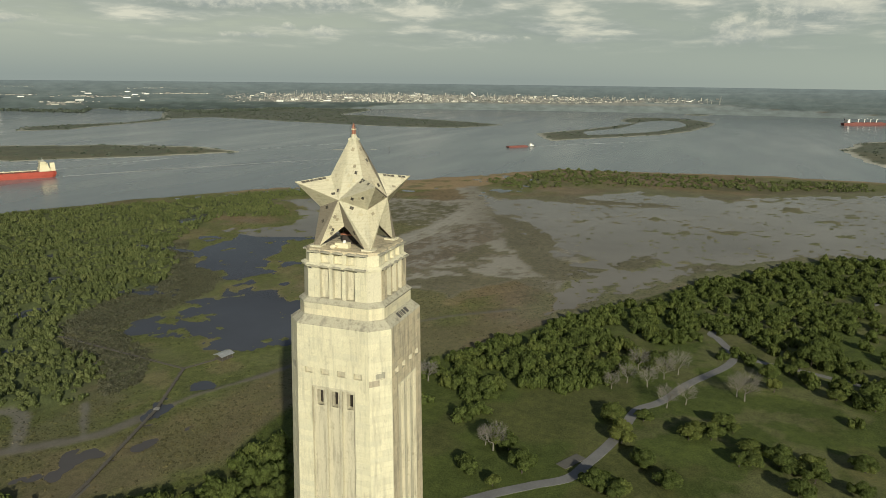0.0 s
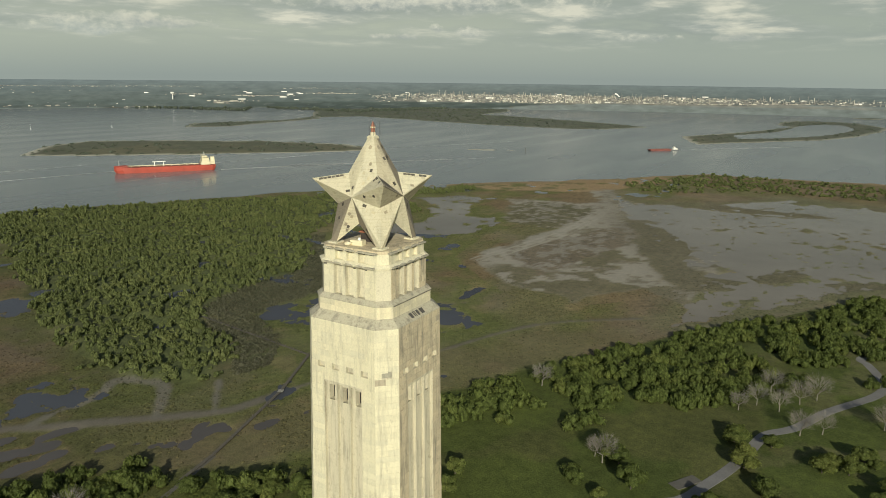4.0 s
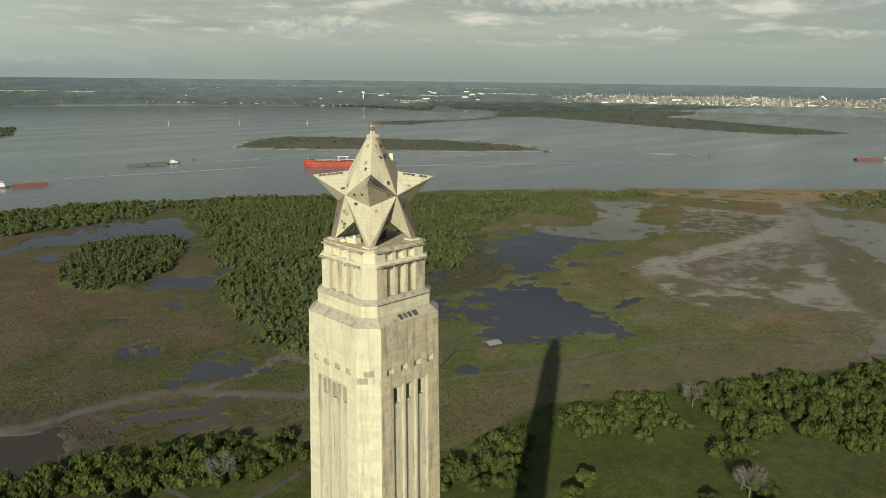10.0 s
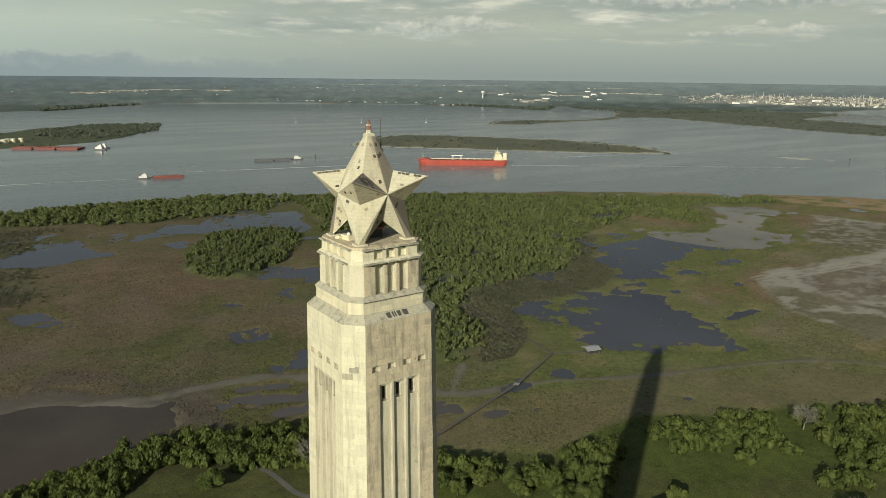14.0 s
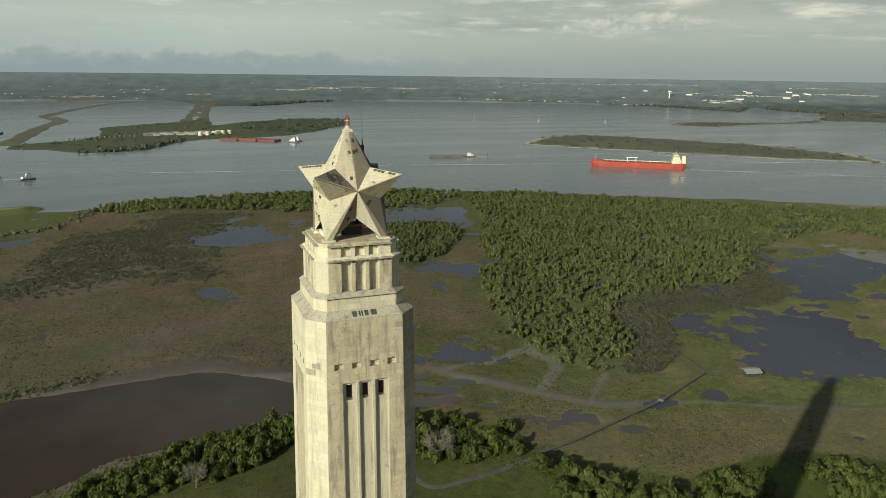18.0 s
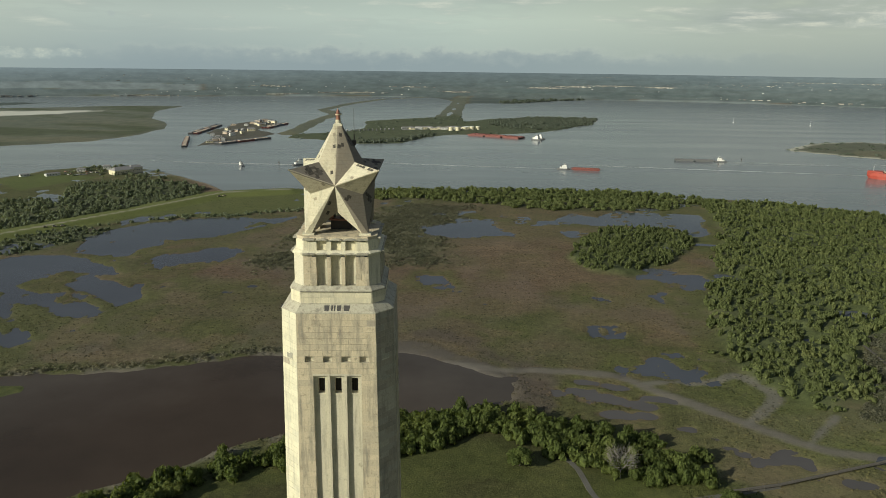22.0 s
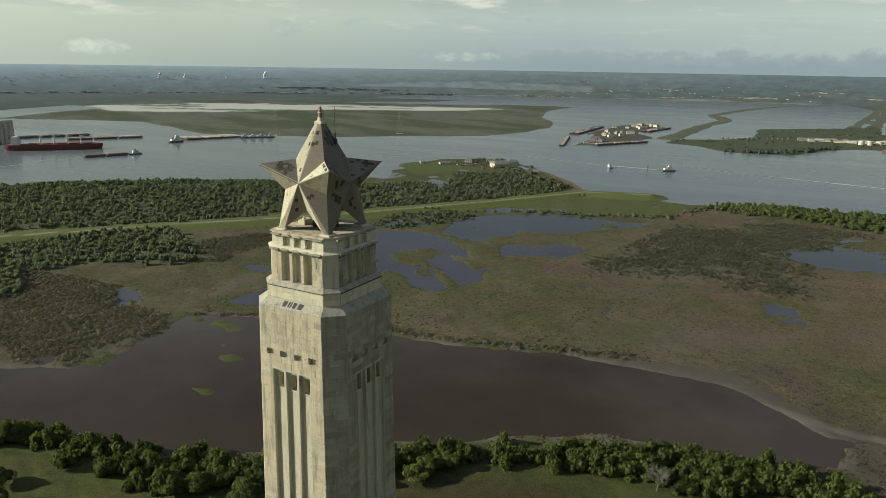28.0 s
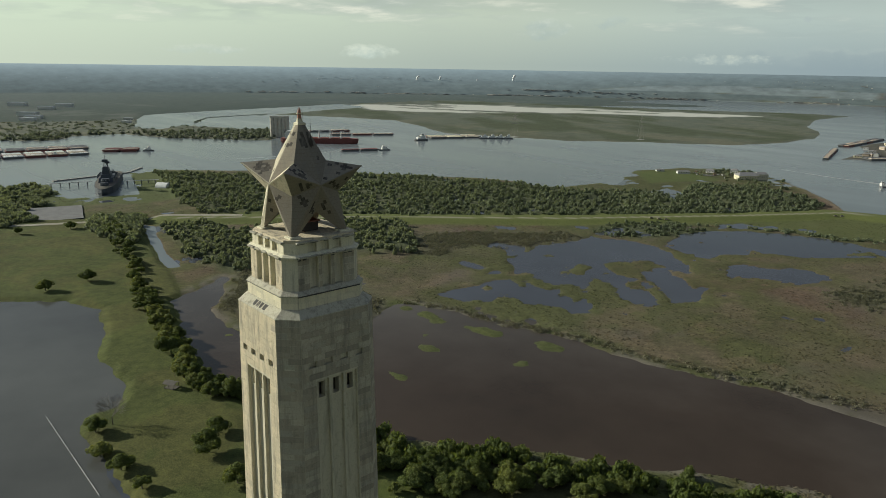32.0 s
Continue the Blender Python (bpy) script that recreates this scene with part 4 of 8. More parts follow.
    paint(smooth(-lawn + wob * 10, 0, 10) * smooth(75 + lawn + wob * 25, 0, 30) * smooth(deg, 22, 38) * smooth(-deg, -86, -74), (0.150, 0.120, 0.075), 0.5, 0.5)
    paint(smooth(mud, -14, -2) * smooth(fractal(x, y, 16.0, 29, 3), 0.35, 0.5), (0.165, 0.145, 0.12), 0.7, 0.4)
    paint(smooth(mud + 20, 0, 5) * smooth(1 - mud, 0, 2) * smooth(shoal, 0.1, 0.7) * (0.7 + 0.3 * smooth(fractal(x, y, 9.0, 28, 4), 0.4, 0.6)), (0.098, 0.086, 0.076), 0.85, 0.15)
    for px, py, wide_r in MUD_ISLETS:
        paint(smooth(wide_r + 9 - np.hypot((x - px) * 0.6, y - py), 0, 3), (0.085, 0.095, 0.034), 0.95, 1.0)
    paint(smooth(bar, -8, 4), (0.094, 0.078, 0.062), 0.8, 0.5)
    # bare grey mud, with brown reed beds standing in it and pale ruts across
    grain = fractal(x, y, 11.0, 78, 4)
    east = inside(MUD_FLAT, x, y) + wob * 9 + fine * 7
    paint(smooth(east, -3, 3), (0.300, 0.280, 0.236), 0.92, 0.25)
    paint(smooth(east, -3, 3) * smooth(fractal(x, y, 40.0, 77, 6), 0.52, 0.56) * smooth(250 - y + 0.1 * (900 - x), 0, 40), (0.135, 0.122, 0.072), 0.9, 0.8)
    paint(smooth(east, -3, 3) * smooth(grain, 0.56, 0.62), (0.17, 0.15, 0.105), 0.7, 0.8)
    for bed in BAY_BEDS:
        paint(smooth(inside(bed, x, y) + wob * 8 + fine * 6, -4, 3), (0.118, 0.108, 0.058), 0.9, 0.9)
    for bed, c in ((REED_BED, (0.158, 0.132, 0.096)), (GREEN_BED, (0.128, 0.118, 0.070))):
        within = inside(bed, x, y) + wob * 12 + fine * 8
        paint(smooth(within, -2, 3), c, 0.95, 0.9)
        paint(smooth(within, -2, 3) * smooth(grain + 0.25 * (fractal(x, y, 40.0, 80, 3) - 0.5), 0.53, 0.57), (0.245, 0.228, 0.19), 0.8, 0.4)
        paint(smooth(within, -2, 3) * smooth(0.03 - np.abs(fractal(x + y, y - x, 50.0, 79, 4) - 0.5), 0.012, 0.022), (0.28, 0.26, 0.22), 0.85, 0.3)
    for shift in (-7, 0, 7):
        paint(smooth(2.6 - beside(round_line([(px + 0.3 * shift, py + shift) for px, py in MUD_RUT]), x, y) + fine * 3, 0, 2), (0.33, 0.31, 0.26), 0.8, 0.2)
    paint(smooth(inside(SAND_BANK, x, y) + wob * 12 + fine * 8, -3, 4) * smooth(fractal(x, y, 26.0, 81, 4), 0.36, 0.46), (0.30, 0.215, 0.125), 0.9, 0.4)
    paint(smooth(inside(FLAT_BAY, x, y), -60, -10) * (lakes < 0), (0.17, 0.155, 0.12), 0.45)
    for outline, c in ((FOREST, (0.078, 0.094, 0.038)), (GROVE, (0.078, 0.094, 0.038)), (NORTH_WOOD, (0.090, 0.100, 0.052)), (MID_WOOD, (0.090, 0.100, 0.052)),
                        (EAST_SCRUB, (0.112, 0.115, 0.064)), (LAKE_SCRUB, (0.105, 0.100, 0.062)), (BAY_SCRUB, (0.105, 0.096, 0.062)), (BAY_WOOD, (0.090, 0.100, 0.052)), (SHORE_WOOD, (0.06, 0.065, 0.03))):
        paint(smooth(inside(outline, x, y) + wob * 14, -8, 10), c, 0.85)
    paint(smooth(inside(SCRUB_WEST, x, y) + wob * 40, -10, 60), (0.112, 0.114, 0.066), 0.75)
    beach = smooth(main, -4, 4) * smooth(46 - main + wob * 20, 0, 20)
    paint(beach * smooth(deg, 50, 56) * (deg < 110), (0.27, 0.20, 0.12), 0.85, 0.6)
    paint(beach * smooth(deg, -23, -19) * smooth(-deg, 14, 17), (0.24, 0.19, 0.13), 0.7, 0.6)
    paint(smooth(60 - main, 0, 60) * smooth(deg, -70, -60) * smooth(-deg, 17, 22), (0.10, 0.11, 0.045), 0.5)
    paint(smooth(inside(CLEARING, x, y) + wob * 8, -4, 6), (0.10, 0.12, 0.042), 0.9, 0.5)
    paint(smooth(inside(BASIN, x, y) + wob * 10, -75, -55) * smooth(-deg, 60, 66) * (main > 0), (0.095, 0.112, 0.040), 0.9, 0.5)
    paint(smooth(inside(MEADOW, x, y) + wob * 6, -4, 6), (0.100, 0.112, 0.042), 0.9, 0.5)
    paint(smooth(lawn, -4, 6), (0.078, 0.096, 0.024), 1.0, 1.25)
    paint(smooth(lawn, -4, 6) * smooth(deg, 66, 84), (0.074, 0.094, 0.025), 0.9)
    paint(smooth(lawn, -4, 6) * smooth(30 - deg, 0, 16) * smooth(deg, -52, -40) * (0.55 + 0.45 * smooth(fractal(x, y, 60.0, 44, 4), 0.34, 0.52)), (0.062, 0.058, 0.026), 0.9)
    paint(smooth(lawn, 0, 10) * smooth(fractal(x, y, 42.0, 91, 4), 0.5, 0.66), (0.092, 0.094, 0.034), 0.7)
    paint(smooth(lawn, 0, 10) * smooth(deg, 84, 96) * smooth(fractal(x, y, 18.0, 95, 4), 0.5, 0.6), (0.15, 0.14, 0.07), 0.5, 0.8)
    paint(smooth(lawn, -4, 6) * smooth(-deg, 50, 62), (0.080, 0.092, 0.027), 0.9)
    paint(smooth(lawn, -4, 6) * smooth(-deg, 50, 62) * smooth(fractal(x, y, 26.0, 92, 5), 0.46, 0.60), (0.098, 0.096, 0.032), 0.7)
    paint(smooth(34 - dike + wob * 4, 0, 8), (0.125, 0.14, 0.045), 1.0, 0.4)
    paint(smooth(3.2 - beside([(px + 8, py + 4) for px, py in LEVEE], x, y), 0, 2), (0.30, 0.275, 0.21), 0.9, 0.2)
    paint(smooth(4.8 - 2.6 * smooth(x, 190, 260) - beside(round_line(MUD_PATH), x, y) + fine * 2, -1, 2), (0.145, 0.130, 0.110), 0.9, 0.2)
    for line, half in ((MUD_BRANCH, 4.0), (SIDE_CREEK, 2.6)):
        paint(smooth(half - beside(round_line(line), x, y) + fine * 2.5, -1, 2), (0.16, 0.148, 0.125), 0.85, 0.2)
    paint(smooth(isle, 0, 20) * (main < 0), (0.118, 0.122, 0.080), 1.0, 1.0)
    paint(smooth(isle, 4, 20) * (main < 0) * smooth(fractal(x, y, 110.0, 37, 5), 0.48, 0.6), (0.165, 0.150, 0.090), 0.8)
    paint(smooth(isle, 10, 15) * smooth(42 - isle, 0, 8) * (main < 0) * (x > 600), (0.60, 0.57, 0.47), 0.9, 0.3)
    away = smooth(far, 0, 30) * (main < 0) * (isle < 0)
    wood = fractal(x, y, 900.0, 63, 5)
    paint(away, (0.070, 0.085, 0.072), 1.0, 0.8)
    paint(away * smooth(fractal(x, y, 420.0, 64, 5), 0.50, 0.58), (0.048, 0.064, 0.054), 0.85)
    paint(away * smooth(fractal(x * 0.5, y, 240.0, 65, 4), 0.60, 0.66), (0.130, 0.138, 0.105), 0.7)
    paint(away * smooth(fractal(x, y, 60.0, 67, 3), 0.56, 0.66), (0.045, 0.060, 0.050), 0.6)
    paint(away * smooth(wood, 0.52, 0.6), (0.105, 0.115, 0.095), 0.8)
    paint(away * smooth(fractal(x, y, 160.0, 72, 4), 0.64, 0.7), (0.16, 0.16, 0.145), 0.4)
    paint(away * smooth(-deg, 50, 62) * smooth(fractal(x, y, 150.0, 73, 5), 0.36, 0.48), (0.050, 0.066, 0.050), 0.85)
    # broken woods on the western plain
    paint(away * smooth(-deg, 40, 55) * smooth(fractal(x, y, 330.0, 75, 5), 0.44, 0.52), (0.046, 0.064, 0.052), 0.85)
    # distance haze mixed into the far banks and islands, stronger to the west
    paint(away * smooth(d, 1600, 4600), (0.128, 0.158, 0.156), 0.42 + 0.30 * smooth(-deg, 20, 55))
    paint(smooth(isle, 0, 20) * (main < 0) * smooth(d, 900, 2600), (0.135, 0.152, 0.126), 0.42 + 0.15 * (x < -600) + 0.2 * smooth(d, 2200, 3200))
    paint(smooth(inside(ISLANDS[7], x, y) + wob * 12, -12, 6) * (main < 0), (0.105, 0.098, 0.082), 0.85)
    paint(smooth(inside(ISLANDS[6], x, y) + wob * 12, 0, 12) * (main < 0), (0.080, 0.096, 0.052), 0.8)
    paint(smooth(inside(ISLANDS[8], x, y), 10, 40) * (main < 0) * smooth(fractal(0.45 * x - 0.2 * y, 1.1 * y + 0.5 * x, 120.0, 74, 5), 0.40, 0.60) * (1 - smooth(inside(SALT_PAN, x, y), -30, 0)), (0.078, 0.092, 0.052), 0.85)
    paint(smooth(inside(SALT_PAN, x, y) + wide * 70 + wob * 25, -10, 10) * smooth(fractal(0.23 * x + 0.09 * y, 1.2 * y - 0.45 * x, 90.0, 58, 4), 0.36, 0.46), (0.56, 0.55, 0.48), 0.95, 0.2)
    return h, colour, tufts, far


def sheet(name, x, y, z, colour, tufts, mat, label, category):
    """A grid of points (rings by spokes, closed round) as one mesh."""
    rings, spokes = x.shape
    mesh = bpy.data.meshes.new(name)
    co = np.stack([x, y, z], -1).reshape(-1, 3)
    i = (np.arange(rings - 1)[:, None] * spokes + np.arange(spokes)[None, :]).ravel()
    j = (np.arange(rings - 1)[:, None] * spokes + (np.arange(spokes)[None, :] + 1) % spokes).ravel()
    quads = np.stack([i, i + spokes, j + spokes, j], -1)
    mesh.vertices.add(len(co))
    mesh.vertices.foreach_set("co", co.ravel().astype(np.float32))
    mesh.loops.add(quads.size)
    mesh.loops.foreach_set("vertex_index", quads.ravel().astype(np.int32))
    mesh.polygons.add(len(quads))
    mesh.polygons.foreach_set("loop_start", np.arange(0, quads.size, 4, dtype=np.int32))
    mesh.polygons.foreach_set("loop_total", np.full(len(quads), 4, dtype=np.int32))
    mesh.polygons.foreach_set("use_smooth", np.ones(len(quads), bool))
    mesh.update(calc_edges=True)
    rgba = mesh.attributes.new("cover", "FLOAT_COLOR", "POINT")
    rgba.data.foreach_set("color", np.concatenate([colour.reshape(-1, 3), np.ones((len(co), 1))], 1).ravel().astype(np.float32))
    rank = mesh.attributes.new("tufts", "FLOAT", "POINT")
    rank.data.foreach_set("value", tufts.ravel().astype(np.float32))
    mesh.materials.append(mat)
    return tagged(new(name, mesh), label, category, kind="structure")


def build_ground():
    spokes = np.radians(np.concatenate([np.arange(-90, 112, 0.27), np.arange(116, 264, 4.0)]))
    rings = np.concatenate([[1, 60, 130, 190], np.geomspace(205, 1240, 240), np.geomspace(1255, FLAT_END, 95)])
    d, a = np.meshgrid(rings, spokes, indexing="ij")
    x, y = d * np.sin(a), d * np.cos(a)
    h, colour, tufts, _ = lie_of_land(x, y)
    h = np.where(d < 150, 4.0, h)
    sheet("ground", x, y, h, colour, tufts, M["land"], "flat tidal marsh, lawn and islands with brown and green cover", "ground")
    rings = np.geomspace(FLAT_END, FAR_END, 56)
    spokes = np.radians(np.concatenate([np.arange(-96, 116, 0.34), np.arange(116, 264, 4.0)]))
    d, a = np.meshgrid(rings, spokes, indexing="ij")
    x, y = d * np.sin(a), d * np.cos(a)
    h, colour, tufts, far = lie_of_land(x, y)
    r, z, _ = far_off(d)
    deg = np.degrees(a)
    # open water beyond the far shore, and the blue of great distance
    lagoon = smooth(fractal(x / 3, y, 2600.0, 12, 4), 0.60, 0.64) * smooth(d, 5200, 6200) * smooth(deg, 83, 89)
    is_sea = np.clip(np.maximum(lagoon, smooth(-far, 0, 60)), 0, 1)[..., None]
    colour = colour * (1 - is_sea) + np.array([0.20, 0.225, 0.215]) * is_sea
    works = smooth(fractal(x, y, 300.0, 23, 4), 0.38, 0.5) * smooth(deg, 53, 58) * smooth(-deg, -95, -88) * smooth(d, 5350, 5700) * smooth(8200 - d, 0, 900)
    colour = colour + (np.array([0.27, 0.245, 0.20]) - colour) * (works * 0.8)[..., None]
    belt = smooth(deg, 42, 46) * smooth(86 - deg, 0, 6) * smooth(5550 - d, 0, 250) * smooth(far, 0, 40) * smooth(fractal(x, y, 130.0, 24, 4), 0.34, 0.46)
    colour = colour + (np.array([0.040, 0.054, 0.044]) - colour) * (belt * 0.9)[..., None]
    # haze blended into the cover colour with distance
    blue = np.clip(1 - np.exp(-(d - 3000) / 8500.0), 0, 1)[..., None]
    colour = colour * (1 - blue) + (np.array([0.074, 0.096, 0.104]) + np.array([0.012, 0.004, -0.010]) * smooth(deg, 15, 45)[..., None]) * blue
    # emission strength of the painted haze, passed on as tufts
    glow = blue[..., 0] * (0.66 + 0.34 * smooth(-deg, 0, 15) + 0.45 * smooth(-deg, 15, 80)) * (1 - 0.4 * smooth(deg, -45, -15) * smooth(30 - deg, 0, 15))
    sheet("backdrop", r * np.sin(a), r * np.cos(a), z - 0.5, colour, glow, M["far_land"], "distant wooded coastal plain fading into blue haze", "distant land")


def flat_shape(name, outline, z, mat, label, category, grow=0.0):
    p = [Vector((*q, 0)) for q in outline]
    mid = sum(p, Vector()) / len(p)
    mesh = bpy.data.meshes.new(name)
    ring = [q + (q - mid).normalized() * grow for q in p]
    mesh.from_pydata([(q.x, q.y, z) for q in ring], [], [list(range(len(ring)))])
    if mesh.polygons[0].normal.z < 0:
        mesh.flip_normals()
    mesh.materials.append(mat)
    return tagged(new(name, mesh), label, category, kind="structure")


def build_water():
    flat_shape("water", [(4320 * math.sin(radians(k)), 4320 * math.cos(radians(k))) for k in range(0, 360, 2)], 0.0, M["channel"],
               "wide grey-green ship channel with faint wind lanes", "water")
    rim = [(a, min(r - 45, 1500)) for a, r in MAIN_SHORE if -180 < a]
    flat_shape("pond_water", [(r * math.sin(radians(a)), r * math.cos(radians(a))) for a, r in rim], 0.03, M["pond"],
               "shallow dark blue marsh ponds among reeds", "pond")
    flat_shape("marsh_puddles", [(30, 345), (110, 345), (150, 325), (215, 250), (235, 205), (160, 222), (110, 275), (45, 300)], 0.045, M["puddle"], "grey shallow puddles on the marsh", "puddles")
    flat_shape("creek", CREEK, 0.05, M["channel"], "narrow pale creek beside the wood", "creek", 10)
    flat_shape("slip_basin", BASIN, 0.05, M["channel"], "still pale water in the ship slip", "basin", 12)
    flat_shape("shallow_pond", SILTED_END, 0.045, M["bay_water"], "pale shallow pond over mud", "pond")
    flat_shape("mud_lake", [(-530, 150), (-530, 228), (-470, 228), (-390, 300), (-335, 328), (-200, 358), (-60, 396), (20, 400), (75, 335), (60, 285), (-40, 262), (-130, 200), (-270, 115), (-320, 105), (-430, 125)], 0.06, M["mud_water"], "shallow brown lake with muddy bottom", "lake")
    flat_shape("tidal_bay", FLAT_BAY, 0.05, M["bay_water"], "grey shallow tidal flat under thin water", "bay", 45)
    flat_shape("flood_lake", LEFT_LAKE, 0.08, M["flood"], "still grey flood water over grass", "lake", 25)


build_ground()
build_water()


# ---- meshes and parts ----
def part(name, bm, mat, parent, label="", smooth_shade=False):
    mesh = bpy.data.meshes.new(name)
    bmesh.ops.recalc_face_normals(bm, faces=bm.faces)
    bm.to_mesh(mesh)
    bm.free()
    return part_mesh(name, mesh, mat, parent, label, smooth_shade)


def part_mesh(name, mesh, mat, parent, label="", smooth_shade=False):
    for m in (mat if isinstance(mat, (list, tuple)) else [mat]):
        mesh.materials.append(m)
    if smooth_shade:
        mesh.polygons.foreach_set("use_smooth", np.ones(len(mesh.polygons), bool))
    ob = new(name, mesh)
    ob.parent = parent
    return tagged(ob, label)


def thing(name, label, category, group="", at=None):
    ob = new(name)
    ob.empty_display_size = 0.5
    if at is not None:
        ob.matrix_basis = at
    return tagged(ob, label, category, group)


def add_box(bm, size, at=(0, 0, 0), turn=0.0, taper=1.0):
    """A box whose foot is centred on at; taper narrows its top."""
    sx, sy, sz = size
    made = []
    c, s = math.cos(turn), math.sin(turn)
    for z, k in ((0, 1.0), (sz, taper)):
        for px, py in ((-1, -1), (1, -1), (1, 1), (-1, 1)):
            u, v = px * sx / 2 * k, py * sy / 2 * k
            made.append(bm.verts.new((at[0] + u * c - v * s, at[1] + u * s + v * c, at[2] + z)))
    for f in ((3, 2, 1, 0), (4, 5, 6, 7), (0, 1, 5, 4), (1, 2, 6, 5), (2, 3, 7, 6), (3, 0, 4, 7)):
        bm.faces.new([made[k] for k in f])
    return made


def add_tube(bm, a, b_, r0, r1=None, sides=8, caps=True):
    a, b_ = Vector(a), Vector(b_)
    r1 = r0 if r1 is None else r1
    way = (b_ - a).normalized()
    side = way.cross(Vector((0, 0, 1)) if abs(way.z) < 0.9 else Vector((1, 0, 0))).normalized()
    up = way.cross(side)
    rings = []
    for p, r in ((a, r0), (b_, r1)):
        rings.append([bm.verts.new(p + (side * math.cos(t) + up * math.sin(t)) * r) for t in [2 * math.pi * k / sides for k in range(sides)]])
    for k in range(sides):
        bm.faces.new([rings[0][k], rings[0][(k + 1) % sides], rings[1][(k + 1) % sides], rings[1][k]])
    if caps:
        bm.faces.new(rings[0][::-1])
        bm.faces.new(rings[1])


def add_loft(bm, rings, bottom=True, top=True):
    """Closed rings of equal length, joined one above the other."""
    made = [[bm.verts.new(p) for p in ring] for ring in rings]
    for lo, hi in zip(made, made[1:]):
        for k in range(len(lo)):
            bm.faces.new([lo[k], lo[(k + 1) % len(lo)], hi[(k + 1) % len(lo)], hi[k]])
    if bottom:
        bm.faces.new(made[0][::-1])
    if top:
        bm.faces.new(made[-1])
    return made


# ---- the monument ----
FACES = [((-1, 0), (0, -1)), ((0, -1), (1, 0)), ((1, 0), (0, 1)), ((0, 1), (-1, 0))]      # outward way, way to the right seen from outside
SHAFT_TOP, TAPER = 160.33, 0.0150


def shaft_half(z):
    """Half the width of the shaft, and half of one of its broad faces, at a height."""
    grow = (SHAFT_TOP - z) * TAPER
    return 4.57 + grow, 3.17 + grow * 0.9


def octagon(w, h, z):
    out = []
    for (nx, ny), (ux, uy) in FACES:
        for s in (-1, 1):
            out.append((nx * w + ux * h * s, ny * w + uy * h * s, z))
    return out


GROOVES = [(-1.95, -0.78), (-0.585, 0.585), (0.78, 1.95)]


def notched(w, h, z, cuts, depth):
    """The octagon with upright grooves cut into its four broad faces."""
    out = []
    for (nx, ny), (ux, uy) in FACES:
        row = [(-h, 0)]
        for a, c in cuts:
            row += [(a, 0), (a, depth), (c, depth), (c, 0)]
        row.append((h, 0))
        out += [(nx * (w - q) + ux * u, ny * (w - q) + uy * u, z) for u, q in row]
    return out


def windowed(w, h, z):
    """The grooved octagon with a narrow deep opening in the back of every groove."""
    out = []
    for (nx, ny), (ux, uy) in FACES:
        row = [(-h, 0)]
        for a, c in GROOVES:
            m = (a + c) / 2 + 0.03
            row += [(a, 0), (a, 0.28), (m - 0.28, 0.28), (m - 0.28, 0.95), (m + 0.28, 0.95), (m + 0.28, 0.28), (c, 0.28), (c, 0)]
        row.append((h, 0))
        out += [(nx * (w - q) + ux * u, ny * (w - q) + uy * u, z) for u, q in row]
    return out


def on_face(k, u, z, out=0.0):
    """A point of the shaft's broad face k (0 to 3), or of the chamfer after it (4 to 7)."""
    w, h = shaft_half(z)
    if k < 4:
        (nx, ny), (ux, uy) = FACES[k]
        return (nx * (w + out) + ux * u, ny * (w + out) + uy * u, z)
    (nx, ny), (ux, uy) = FACES[k - 4]
    c = (w + h) / 2
    r = 0.70710678
    return ((nx + ux) * (c + out * r) + (ux - nx) * u * r, (ny + uy) * (c + out * r) + (uy - ny) * u * r, z)


def slab(bm, k, u0, u1, z0, z1, out):
    """One facing stone, proud of the wall by out, its edges drawn in a little."""
    e = 0.011
    back = [bm.verts.new(on_face(k, u, z, -0.03)) for u, z in ((u0, z0), (u1, z0), (u1, z1), (u0, z1))]
    front = [bm.verts.new(on_face(k, u, z, out)) for u, z in ((u0 + e, z0 + e), (u1 - e, z0 + e), (u1 - e, z1 - e), (u0 + e, z1 - e))]
    bm.faces.new(front)
    for i in range(4):
        side = bm.faces.new([back[i], back[(i + 1) % 4], front[(i + 1) % 4], front[i]])
        side.material_index = 1


def courses(rng):
    """All facing stones of the visible shaft as (face, u0, u1, z0, z1)."""
    stones = []
    step = 0.52
    for k in range(8):
        z = SHAFT_TOP - 0.02
        row = 0
        while z > 133.0:
            z0 = z - step
            w, h = shaft_half(z0 + step / 2)
            side = h if k < 4 else (w - h) * 0.70710678
            spans = [(-side, side)]
            if k < 4 and z0 < 154.95:
                spans = [(-side, -1.98), (1.98, side)]
            if k < 4 and 156.15 < z0 + step / 2 < 156.9:
                spans = [(-side, -2.60), (-1.86, -1.12), (-0.38, 0.38), (1.12, 1.86), (2.60, side)]
            if k >= 4 and 156.15 < z0 + step / 2 < 156.9:
                spans = [(-side, -0.40), (0.40, side)]
            for a, c in spans:
                n = max(1, round((c - a) / (1.15 + 0.25 * (row % 2))))
                cuts = [a + (c - a) * (i + (rng.uniform(-0.14, 0.14) if 0 < i < n else 0)) / n for i in range(n + 1)]
                if n > 2 and row % 2:
                    cuts = [a] + [(p + q) / 2 for p, q in zip(cuts, cuts[1:])] + [c]
                stones += [(k, p, q, z0, z) for p, q in zip(cuts, cuts[1:])]
            z, row = z0, row + 1
    return stones


